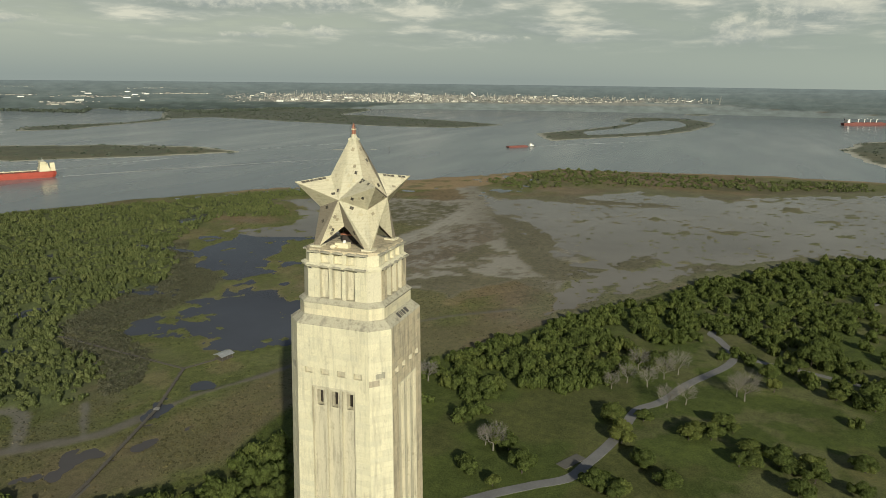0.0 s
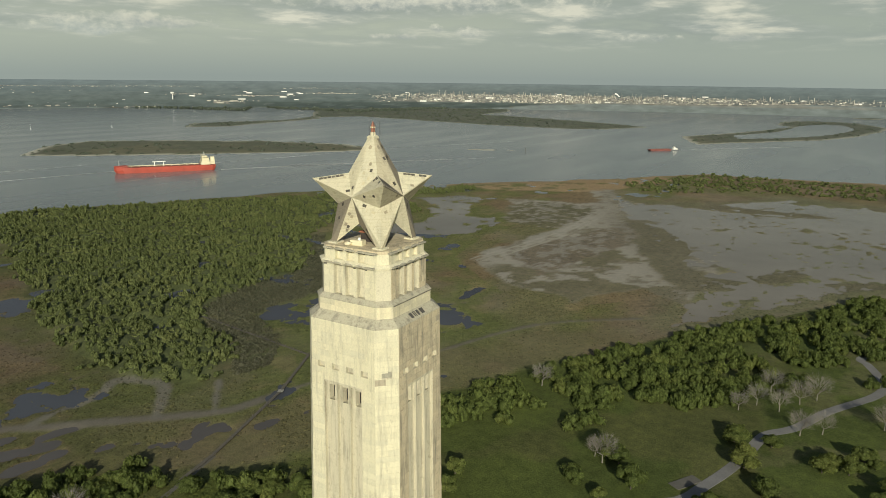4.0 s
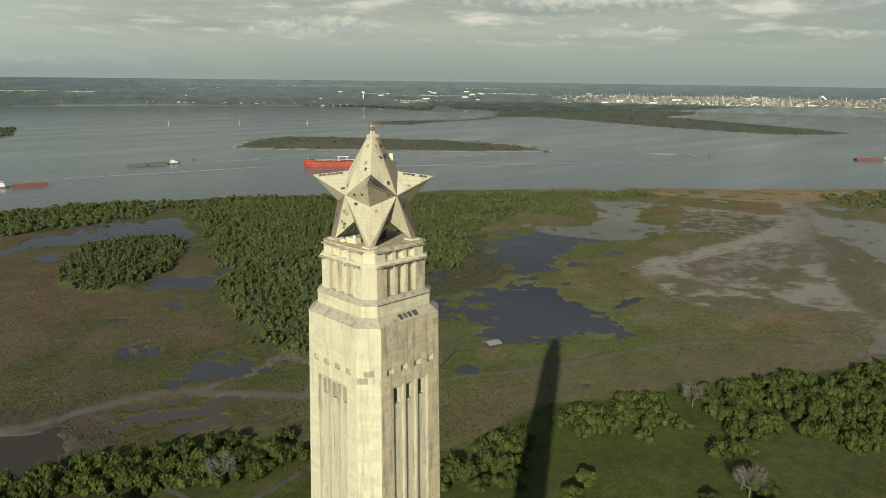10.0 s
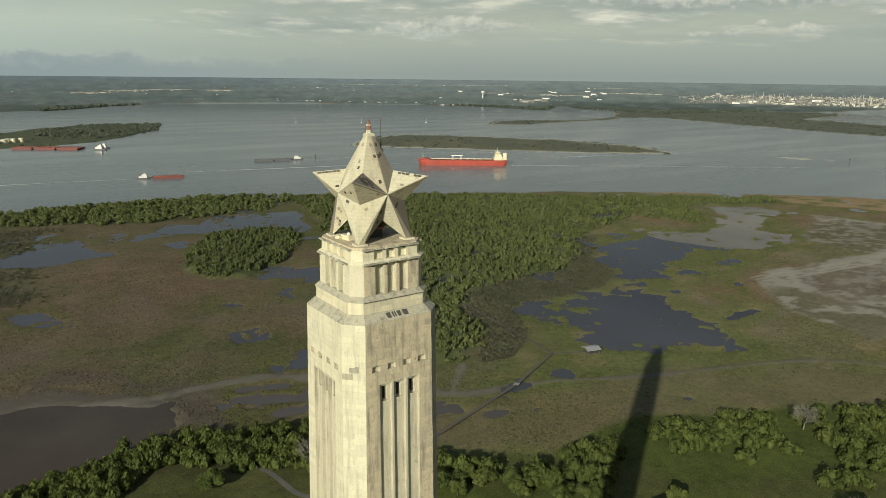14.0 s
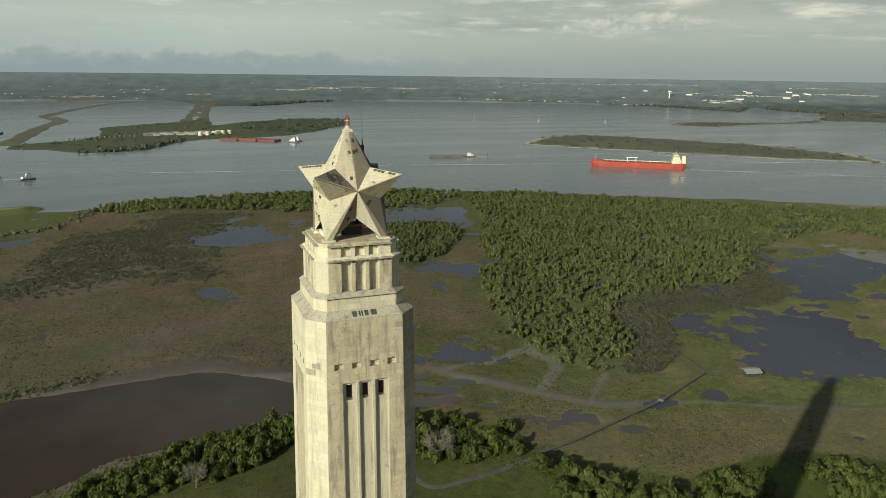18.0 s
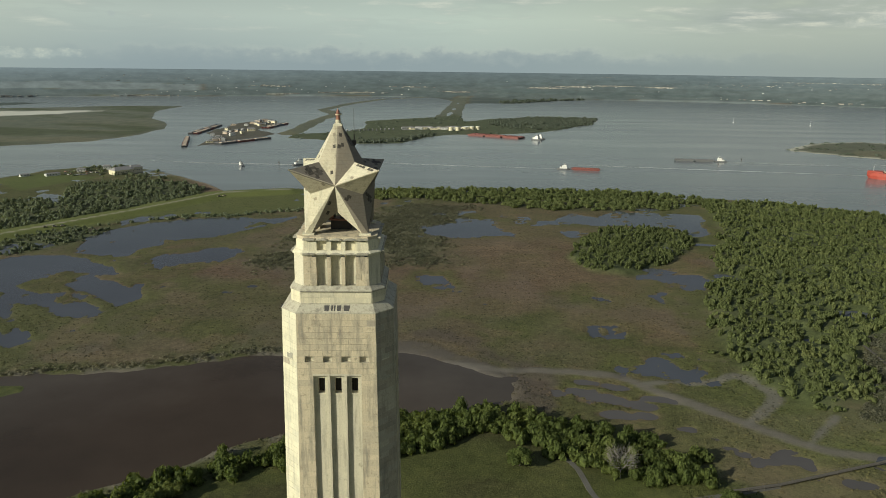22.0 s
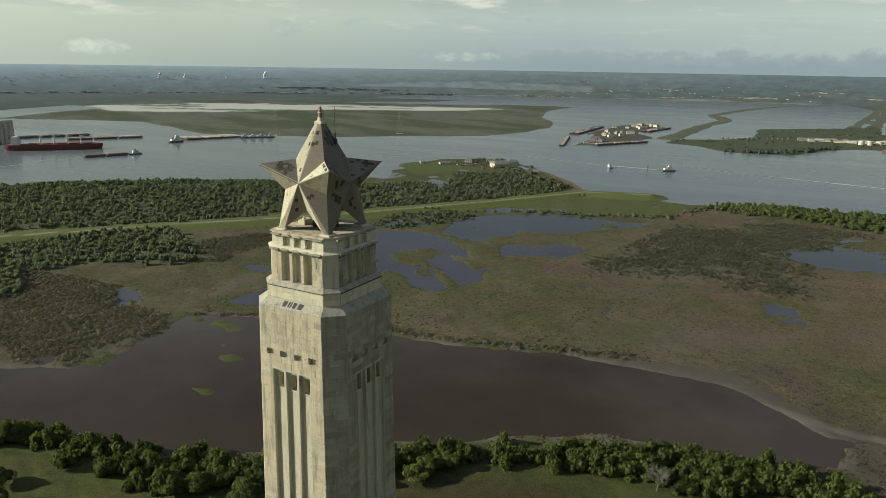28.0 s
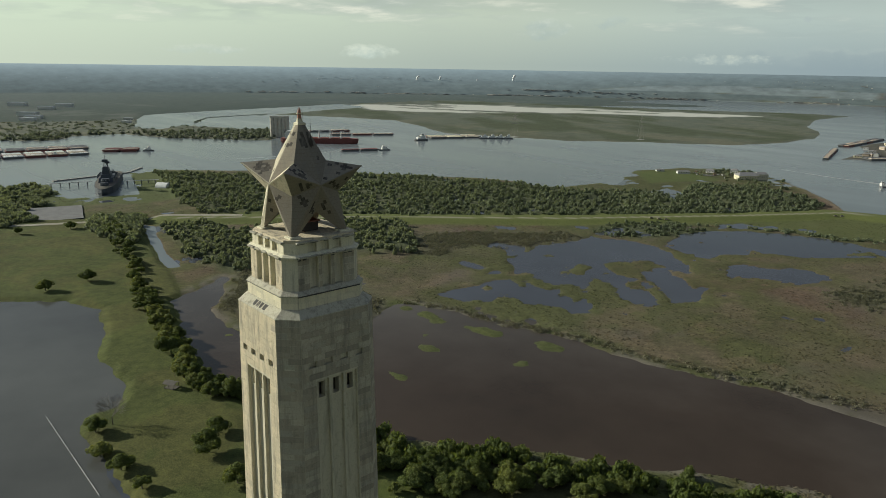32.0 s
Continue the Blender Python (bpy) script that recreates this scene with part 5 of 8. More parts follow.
def build_monument():
    rng = random.Random(4)
    tower = thing("monument", "tall cream limestone tower with fluted shaft and star", "monument")
    # shaft: plain head, fluted lower part
    bm = bmesh.new()
    rings = [notched(*shaft_half(z), z, GROOVES, 0.28) for z in (0.0, 60.0, 120.0, 153.30)]
    add_loft(bm, rings)
    # window heads: an opening cut deep into the back of each groove
    add_loft(bm, [windowed(*shaft_half(z), z) for z in (153.302, 154.66)])
    add_loft(bm, [notched(*shaft_half(z), z, GROOVES, 0.28) for z in (154.662, 154.95)])
    part("fluted_shaft", bm, M["joint"], tower, "fluted limestone shaft with three grooves a side")
    bm = bmesh.new()
    add_loft(bm, [octagon(*shaft_half(154.95), 154.952), octagon(*shaft_half(156.12), 156.12)])
    part("shaft_course", bm, M["joint"], tower)
    # the course with four square openings a side: its piers stand before a dark core
    bm = bmesh.new()
    w, h = shaft_half(156.5)
    cuts = [(u - 0.37, u + 0.37) for u in (-2.22, -0.74, 0.74, 2.22)]
    cuts = [(max(a, -2.60), min(c, 2.60)) for a, c in cuts]
    add_loft(bm, [notched(w, h, 156.122, cuts, 0.30), notched(w, h, 156.78, cuts, 0.30)])
    part("pierced_course", bm, M["joint"], tower, "course of small square recesses")
    bm = bmesh.new()
    add_loft(bm, [octagon(*shaft_half(156.78), 156.782), octagon(4.57, 3.17, SHAFT_TOP)])
    part("shaft_head", bm, M["joint"], tower)
    # windows in the heads of the grooves, with their reveals and sills
    for (nx, ny), (ux, uy) in FACES:
        for a, c in GROOVES:
            mid = (a + c) / 2 + 0.03
            w = shaft_half(154.0)[0] - 0.28
            turn = math.atan2(uy, ux)
            at = lambda u, out: (nx * (w + out) + ux * u, ny * (w + out) + uy * u)
            frame_bm = bmesh.new()
            add_box(frame_bm, (0.72, 0.10, 0.09), (*at(mid, -0.02), 153.21), turn)
            opening = part("window", frame_bm, M["stone"], tower, "narrow deep belfry window with a stone sill")
            pane = bmesh.new()
            add_box(pane, (0.55, 0.02, 1.34), (*at(mid, -0.58), 153.31), turn)
            part("pane", pane, M["glass"], opening, "dark window pane")
            for u in (-0.09, 0.09):
                rod = bmesh.new()
                add_box(rod, (0.03, 0.03, 1.34), (*at(mid + u, -0.50), 153.31), turn)
                part("bar", rod, M["iron"], opening)
    # chamfer recesses
    for k in range(4):
        for z in ((156.28, 154.2) if k in (1, 2) else (156.28,)):
            bm = bmesh.new()
            p = Vector(on_face(4 + k, 0, z, -0.012))
            way = Vector(on_face(4 + k, 1, z)) - Vector(on_face(4 + k, 0, z))
            add_box(bm, (0.82, 0.05, 0.52), tuple(p), math.atan2(way.y, way.x))
            part("blind_recess", bm, M["stone_grey"], tower, "shallow grey recess")
    # sloped shoulder, band, drum and cap
    bm = bmesh.new()
    add_loft(bm, [octagon(4.60, 3.19, SHAFT_TOP + 0.002), octagon(4.60, 3.19, SHAFT_TOP + 0.05), octagon(3.86, 2.90, 160.94)])
    part("shoulder", bm, M["stone_grey"], tower, "sloping grey weathered shoulder")
    bm = bmesh.new()
    add_loft(bm, [octagon(3.82, 2.86, 160.942), octagon(3.82, 2.86, 161.94)])
    part("band", bm, M["joint"], tower)
    bm = bmesh.new()
    add_loft(bm, [octagon(3.90, 2.90, 161.942), octagon(3.90, 2.90, 162.05), octagon(3.56, 2.70, 162.34)])
    part("ledge", bm, M["stone_grey"], tower, "dark weathered sloping ledge")
    flutes = [(-1.55, -0.75), (-0.40, 0.40), (0.75, 1.55)]
    bm = bmesh.new()
    add_loft(bm, [notched(3.50, 2.66, 162.342, flutes, 0.40), notched(3.48, 2.64, 164.90, flutes, 0.40)])
    part("drum", bm, M["drum"], tower, "fluted drum of pale blocks")
    bm = bmesh.new()
    add_loft(bm, [octagon(3.58, 2.76, 164.902), octagon(3.60, 2.78, 165.08), octagon(3.36, 2.66, 165.24)])
    part("cornice", bm, M["stone"], tower, "thin worn cornice")
    bm = bmesh.new()
    add_loft(bm, [notched(3.30, 2.60, 165.242, flutes, 0.30), notched(3.28, 2.58, 166.10, flutes, 0.30)])
    part("cap_course", bm, M["stone"], tower)
    # worn coping of single stones round the roof edge and hoods over the flutes
    for k, ((nx, ny), (ux, uy)) in enumerate(FACES):
        turn = math.atan2(uy, ux)
        for z, w, d in ((166.10, 3.22, 0.26), (164.97, 3.56, 0.16)):
            for u in (-1.15, 0.0, 1.15):
                bm = bmesh.new()
                arc = [(math.cos(t) * 0.50, math.sin(t) * 0.16) for t in [math.pi * i / 6 for i in range(7)]]
                ring0 = [(nx * w + ux * (u + a), ny * w + uy * (u + a), z + c) for a, c in arc]
                ring1 = [(nx * (w + d) + ux * (u + a), ny * (w + d) + uy * (u + a), z + c * 0.7) for a, c in arc]
                add_loft(bm, [ring0, ring1])
                part("flute_hood", bm, M["stone_grey"], tower)
            for u in (-2.15, 2.15):
                bm = bmesh.new()
                add_box(bm, (0.95, d + 0.1, 0.13), (nx * (w + d / 2) + ux * u, ny * (w + d / 2) + uy * u, z + 0.002), turn)
                part("coping_stone", bm, M["stone_grey"], tower)
        for i in range(5):
            u = -2.1 + i * 1.05 + rng.uniform(-0.1, 0.1)
            bm = bmesh.new()
            add_box(bm, (rng.uniform(0.35, 0.8), 0.02, 0.10), (nx * 3.31 + ux * u, ny * 3.31 + uy * u, 166.0), turn)
            part("joint_gap", bm, M["stain"], tower, "black gap under the coping")
    bm = bmesh.new()
    add_loft(bm, [octagon(3.26, 2.56, 166.102), octagon(3.26, 2.56, 166.36)])
    part("roof_slab", bm, M["stone_worn"], tower, "flat stained roof under the star")
    # dark streaks on the shoulder of one side
    for (u, wide) in ((-0.75, 0.42), (-0.32, 0.16), (-0.12, 0.14), (0.24, 0.36), (0.86, 0.52)):
        bm = bmesh.new()
        corners = [bm.verts.new((u + s * wide / 2 * q, -y, z)) for y, z, q in ((4.42, 160.51, 0.8), (4.02, 160.84, 1.0)) for s in (-1, 1)]
        bm.faces.new([corners[0], corners[1], corners[3], corners[2]])
        for f in bmesh.ops.extrude_face_region(bm, geom=bm.faces[:])["geom"]:
            if isinstance(f, bmesh.types.BMVert):
                f.co.z += 0.012
        part("drip_stain", bm, M["stain"], tower, "dark streak on the shoulder")
    build_star(tower, rng)
    # facing stones: those of the head and the windows singly, the rest of the shaft in one piece
    stones = courses(rng)
    near = [s for s in stones if s[3] > 153.4 and s[0] in (0, 1, 2, 5, 6)]
    near = sorted(near, key=lambda s: -s[3])[:200]
    chosen = set(near)
    rest = [s for s in stones if s not in chosen]
    # the shaded sides carry many lichened blocks; their stone is coloured darker for shade
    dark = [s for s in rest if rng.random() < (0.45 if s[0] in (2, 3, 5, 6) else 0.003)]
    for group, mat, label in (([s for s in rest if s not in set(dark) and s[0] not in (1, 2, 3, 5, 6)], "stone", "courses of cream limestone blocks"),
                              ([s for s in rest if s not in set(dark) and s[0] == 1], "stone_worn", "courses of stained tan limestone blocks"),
                              ([s for s in rest if s not in set(dark) and s[0] in (2, 3, 5, 6)], "stone_shaded", "courses of limestone blocks coloured grey-brown for the shaded sides"), (dark, "stone_dark", "dark lichened blocks among the courses")):
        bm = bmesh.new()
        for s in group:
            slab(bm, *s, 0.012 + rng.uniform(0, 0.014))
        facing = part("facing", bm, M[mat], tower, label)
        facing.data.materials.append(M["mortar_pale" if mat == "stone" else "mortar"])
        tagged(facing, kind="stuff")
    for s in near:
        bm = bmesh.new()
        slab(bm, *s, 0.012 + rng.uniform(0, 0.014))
        off_sun = 0.45 if s[0] in (2, 5, 6) else 0.003
        block = part("stone", bm, M["stone_dark"] if rng.random() < off_sun else M["stone_shaded" if s[0] in (2, 3, 5, 6) else "stone_worn" if s[0] == 1 else "stone"], tower)
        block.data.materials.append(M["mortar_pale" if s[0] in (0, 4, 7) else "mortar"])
    # blocks of the drum: piers between the flutes, and the chamfers
    for k, ((nx, ny), (ux, uy)) in enumerate(FACES):
        turn = math.atan2(uy, ux)
        for row in range(5):
            z = 162.36 + row * 0.505
            wide = 3.495 - 0.004 * row
            joints = [(-2.62, -1.57), (1.57, 2.62)]
            if row % 2:
                joints = [(-2.62, -2.05), (-2.03, -1.57), (1.57, 2.03), (2.05, 2.62)]
            for a, c in joints + [(-0.73, -0.42), (0.42, 0.73)]:
                bm = bmesh.new()
                add_box(bm, (c - a - 0.03, 0.06, 0.475), (nx * wide + ux * (a + c) / 2, ny * wide + uy * (a + c) / 2, z), turn)
                part("stone", bm, M["stone_dark" if k in (2, 3) and rng.random() < 0.4 else "stone_shaded" if k in (2, 3) else "stone_worn" if k == 1 else "stone"], tower)
        for z, wide in ((161.93, 3.905), (164.93, 3.60)):
            if k:
                bm = bmesh.new()
                add_box(bm, (2 * wide * 0.74, 0.03, 0.10 if k > 1 else 0.045), (nx * wide, ny * wide, z), turn)
                part("grime_line", bm, M["stain"], tower, "black grime along the ledge")
    for k, ((nx, ny), (ux, uy)) in enumerate(FACES):
        turn = math.atan2(uy, ux)
        for lo, hi in ((-2.55, -1.62), (-0.72, -0.43), (0.43, 0.72), (1.62, 2.55)):
            u = lo
            while u < hi - 0.12:
                wide = min(rng.uniform(0.14, 0.5), hi - u)
                if rng.random() < 0.6:
                    bm = bmesh.new()
                    add_box(bm, (wide, 0.02, rng.uniform(0.05, 0.13)), (nx * 3.532 + ux * (u + wide / 2), ny * 3.532 + uy * (u + wide / 2), 164.77), turn)
                    part("grime_spot", bm, M["stain"], tower, "black grime under the cornice")
                u += wide + rng.uniform(0.02, 0.2)
    # blocks of the band, two courses
    for k, ((nx, ny), (ux, uy)) in enumerate(FACES):
        turn = math.atan2(uy, ux)
        for row in range(2):
            cuts = [-2.84, -1.7 + 0.4 * row, -0.5 + 0.3 * row, 0.7 - 0.2 * row, 1.8 - 0.3 * row, 2.84]
            for a, c in zip(cuts, cuts[1:]):
                bm = bmesh.new()
                add_box(bm, (c - a - 0.03, 0.06, 0.47), (nx * 3.81 + ux * (a + c) / 2, ny * 3.81 + uy * (a + c) / 2, 160.965 + row * 0.49), turn)
                part("stone", bm, M["stone_pale"], tower)
        r = 0.70710678
        for row in range(2):
            bm = bmesh.new()
            m = (3.82 + 2.86) / 2
            add_box(bm, (1.28, 0.06, 0.47), ((nx + ux) * (m - 0.005), (ny + uy) * (m - 0.005), 160.965 + row * 0.49), turn + math.pi / 4)
            part("stone", bm, M["stone_pale"], tower)
    return tower


def build_star(tower, rng):
    """Seen from each of four sides a five-pointed star: arms and legs stand on the diagonals."""
    star = new("star")
    star.parent = tower
    tagged(star, "large faceted stone star with brown spalled patches")
    r = 0.70710678

    def corner(k, radius, z):
        (nx, ny), (ux, uy) = FACES[k]
        return Vector(((nx + ux) * radius * r, (ny + uy) * radius * r, z))

    def front(k, out, z, u=0.0):
        (nx, ny), (ux, uy) = FACES[k]
        return Vector((nx * out + ux * u, ny * out + uy * u, z))
    facets = []
    for k in range(4):
        centre = front(k, 2.95, 170.42)
        for s in (1, -1):
            j = k if s == 1 else (k - 1) % 4
            top, tip, upper, lower = corner(j, 0.42, 174.92), corner(j, 4.97, 171.74), corner(j, 2.04, 172.11), corner(j, 2.97, 169.62)
            foot, toe = corner(j, 3.62, 166.46), front(k, 2.50, 166.46, 2.02 * s)
            crown, arch = front(k, 0.34, 174.92), front(k, 2.05, 168.15)
            facets += [("spike_facet", [centre, crown, top, upper]), ("arm_facet", [centre, upper, tip]), ("arm_facet", [centre, tip, lower]),
                       ("leg_facet", [centre, lower, foot, toe]), ("leg_facet", [centre, toe, arch])]
    middle = Vector((0, 0, 170.3))
    for name, ring in facets:
        bm = bmesh.new()
        n = (ring[2] - ring[0]).cross(ring[-1] - ring[0]).normalized() if name == "spike_facet" else (ring[1] - ring[0]).cross(ring[2] - ring[0]).normalized()
        mean = sum(ring, Vector()) / len(ring)
        if n.dot(mean - middle) < 0:
            n = -n
        outer = [bm.verts.new(p) for p in ring]
        inner = [bm.verts.new(p - n * 0.10) for p in ring]
        bm.faces.new(outer)
        bm.faces.new(inner[::-1])
        for i in range(len(ring)):
            bm.faces.new([outer[i], outer[(i + 1) % len(ring)], inner[(i + 1) % len(ring)], inner[i]])
        # facets turned from the sun get darker stone: painted shade plus grime
        plate = part(name, bm, M["star_shaded"] if n.x > 0.15 or n.y > 0.4 else M["star_worn"] if n.y < -0.4 and n.x > -0.35 else M["star_stone"], star)
        # spalled and patched rectangles, in rows along the facet's first edge
        along = (ring[2] - ring[0]).normalized()
        if name != "spike_facet":
            along = (ring[2] - ring[1] if name == "arm_facet" else ring[1] - ring[0]).normalized()
        across = n.cross(along)
        off_sun = n.x > 0.15 or n.y > 0.4
        upper = name == "arm_facet" and n.z > 0
        longest = max((p - ring[0]).length for p in ring) + 0.4
        cell_u, cell_v = 0.34, 0.25
        seed = rng.uniform(0, 90)
        for i in range(-14, 15):
            for j in range(-14, 15):
                shift = 0.17 if j % 2 else 0.0
                p = ring[0] + along * (i * cell_u + shift) + across * (j * cell_v)
                if (p - ring[0]).length > longest:
                    continue
                full = rng.uniform(0.97, 1.0) if off_sun else rng.uniform(0.8, 0.96)
                wide, tall = cell_u * full, cell_v * full
                corners = [p + along * x + across * y for x, y in ((-wide / 2, -tall / 2), (wide / 2, -tall / 2), (wide / 2, tall / 2), (-wide / 2, tall / 2))]
                if not all(within(ring, q, n) for q in corners):
                    continue
                # the patches gather in runs along one row and in a few clumps
                clump = float(fractal(np.array(p.x * 1.0 + p.z * 0.4 + seed), np.array(p.y + p.z * 0.7 - seed), 0.75 if off_sun else 1.3, 7, 2))
                edge = 1.0 if upper and rim_of(ring, p, n) < 0.45 else 0.25 if name == "spike_facet" and rim_of(ring, p, n) < 0.32 else 0.0
                chance = max(0.0, clump - 0.56) * (6.0 if off_sun else 2.4 if n.y < -0.4 else 1.3) + edge * (0.55 if clump > 0.42 else 0.12) + 0.012
                if name == "leg_facet":
                    chance *= 0.45 if off_sun else 0.3
                elif off_sun and upper:
                    # the sheltered upper sides of the arms have lost whole rows of plates
                    chance = 0.9 if rim_of(ring, p, n) < 0.34 and clump > 0.40 else 0.85 if clump > 0.52 else 0.06
                elif off_sun and name == "spike_facet":
                    arris = min(rim_of(ring[1:] + ring[:1], p, n), rim_of(ring[-1:] + ring[:-1], p, n))
                    east = n.x > 0.6
                    chance = (0.92 if east else 0.3) if p.z > 173.4 else 0.7 if arris < 0.30 and clump > (0.36 if east else 0.62) else 0.6 if east and clump > 0.68 else 0.02
                roll_ = rng.random()
                if roll_ > chance + (0.0 if off_sun else 0.05):
                    continue
                bm = bmesh.new()
                lo = [bm.verts.new(q - n * 0.01) for q in corners]
                hi = [bm.verts.new(q + n * 0.006) for q in corners]
                bm.faces.new(hi)
                for e in range(4):
                    bm.faces.new([lo[e], lo[(e + 1) % 4], hi[(e + 1) % 4], hi[e]])
                tint = "patch_tan" if roll_ > chance else "patch_dark" if off_sun or edge or rng.random() < 0.4 else "patch"
                part("patch", bm, M[tint], plate)
    # ridge caps along the edges that meet at the centres
    bm = bmesh.new()
    add_loft(bm, [[tuple(corner(k, 0.50, 174.88)) for k in range(4)], [tuple(corner(k, 0.50, 175.02)) for k in range(4)], [tuple(corner(k, 0.34, 175.12)) for k in range(4)]])
    part("star_cap", bm, M["stone"], star)
    for k in range(4):
        bm = bmesh.new()
        (nx, ny), (ux, uy) = FACES[k]
        add_box(bm, (0.95, 0.95, 0.14), ((nx + ux) * 2.28, (ny + uy) * 2.28, 166.362), 0.0)
        part("foot_block", bm, M["stone"], star)
    # beacon on the point
    beacon = new("beacon")
    beacon.parent = tower
    tagged(beacon, "faded red aircraft beacon on a stone stub")
    bm = bmesh.new()
    add_tube(bm, (0, 0, 175.1), (0, 0, 175.38), 0.26, 0.20, 12)
    part("beacon_base", bm, M["stone"], beacon)
    bm = bmesh.new()
    add_tube(bm, (0, 0, 175.38), (0, 0, 175.74), 0.17, 0.16, 12)
    part("beacon_body", bm, M["lamp_red"], beacon)
    bm = bmesh.new()
    add_tube(bm, (0, 0, 175.74), (0, 0, 175.82), 0.22, 0.22, 12)
    part("beacon_flange", bm, M["cream"], beacon)
    bm = bmesh.new()
    add_tube(bm, (0, 0, 175.82), (0, 0, 176.05), 0.15, 0.12, 12)
    add_tube(bm, (0, 0, 176.05), (0, 0, 176.26), 0.10, 0.02, 10)
    part("beacon_lens", bm, M["lamp_red"], beacon)
    for k in range(4):
        bm = bmesh.new()
        t = radians(45 + 90 * k)
        add_tube(bm, (0.27 * math.cos(t), 0.27 * math.sin(t), 175.1), (0.27 * math.cos(t), 0.27 * math.sin(t), 175.9), 0.012, sides=5)
        add_tube(bm, (0.27 * math.cos(t), 0.27 * math.sin(t), 175.9), (0, 0, 176.25), 0.012, sides=5)
        part("guard_rod", bm, M["iron"], beacon)


def rim_of(ring, q, n):
    """Distance of q to the edge between the ring's second and third corners."""
    return abs(n.cross(ring[2] - ring[1]).normalized().dot(q - ring[1]))


def within(ring, q, n):
    """Is q, in the ring's plane, inside it with a hand's width to spare?"""
    mean = sum(ring, Vector()) / len(ring)
    for a, c in zip(ring, ring[1:] + ring[:1]):
        side = n.cross(c - a).normalized()
        if side.dot(mean - a) < 0:
            side = -side
        if side.dot(q - a) < 0.05:
            return False
    return True


def build_roof_things():
    # whip mast on a bracket behind the point
    mast = thing("antenna_mast", "thin dark whip antenna on a bracket", "antenna")
    bm = bmesh.new()
    add_tube(bm, (1.27, 0.22, 172.9), (1.27, 0.22, 174.2), 0.05, sides=6)
    add_tube(bm, (1.27, 0.22, 174.2), (1.27, 0.22, 176.3), 0.022, 0.015, sides=6)
    part("mast_tube", bm, M["iron"], mast)
    bm = bmesh.new()
    add_box(bm, (0.30, 0.18, 0.45), (1.27, 0.22, 173.3))
    part("bracket_box", bm, M["iron"], mast)
    bm = bmesh.new()
    add_tube(bm, (0.4, 0.1, 173.5), (1.27, 0.22, 173.5), 0.03, sides=6)
    part("bracket_arm", bm, M["iron"], mast)
    # plant under the star
    hood = thing("roof_hatch", "rusty dark hatch housing under the star", "hatch")
    bm = bmesh.new()
    add_box(bm, (1.7, 1.3, 0.75), (0.1, 0.2, 166.362))
    part("housing", bm, M["iron"], hood)
    bm = bmesh.new()
    add_box(bm, (1.95, 1.5, 0.10), (0.1, 0.2, 167.114))
    part("hatch_cover", bm, M["lamp_red"], hood, "rust-brown cover plate")
    for x in (-0.5, 0.1, 0.7):
        bm = bmesh.new()
        add_tube(bm, (x, 0.2, 167.216), (x, 0.2, 167.5), 0.10, sides=8)
        part("vent_stub", bm, M["iron"], hood)
    crate = thing("supply_crate", "pale boxy crate with a round cap on the roof", "crate")
    bm = bmesh.new()
    add_box(bm, (0.62, 1.15, 0.42), (-2.05, 0.15, 166.362), 0.1)
    part("crate_box", bm, M["cream"], crate)
    bm = bmesh.new()
    add_tube(bm, (-2.05, 0.0, 166.784), (-2.05, 0.0, 166.98), 0.16, 0.10, 10)
    part("round_cap", bm, M["white"], crate)
    bag = thing("canvas_bundle", "crumpled pale canvas bundle on the roof", "bundle")
    bm = bmesh.new()
    bmesh.ops.create_icosphere(bm, subdivisions=2, radius=0.34)
    rng = random.Random(8)
    for v in bm.verts:
        v.co *= rng.uniform(0.8, 1.2)
        v.co.z = max(v.co.z * 0.55, -0.12)
    bmesh.ops.translate(bm, verts=bm.verts, vec=(-2.55, 0.75, 166.482))
    part("canvas", bm, M["cream"], bag)


build_monument()
build_roof_things()


# ---- trees and scrub ----
def ball(fine):
    bm = bmesh.new()
    bmesh.ops.create_icosphere(bm, subdivisions=fine, radius=1.0)
    co = np.array([v.co for v in bm.verts])
    tri = np.array([[v.index for v in f.verts] for f in bm.faces])
    bm.free()
    return co, tri


BALL, BALL_TRIS = ball(2)
CLUMP = ball(1)


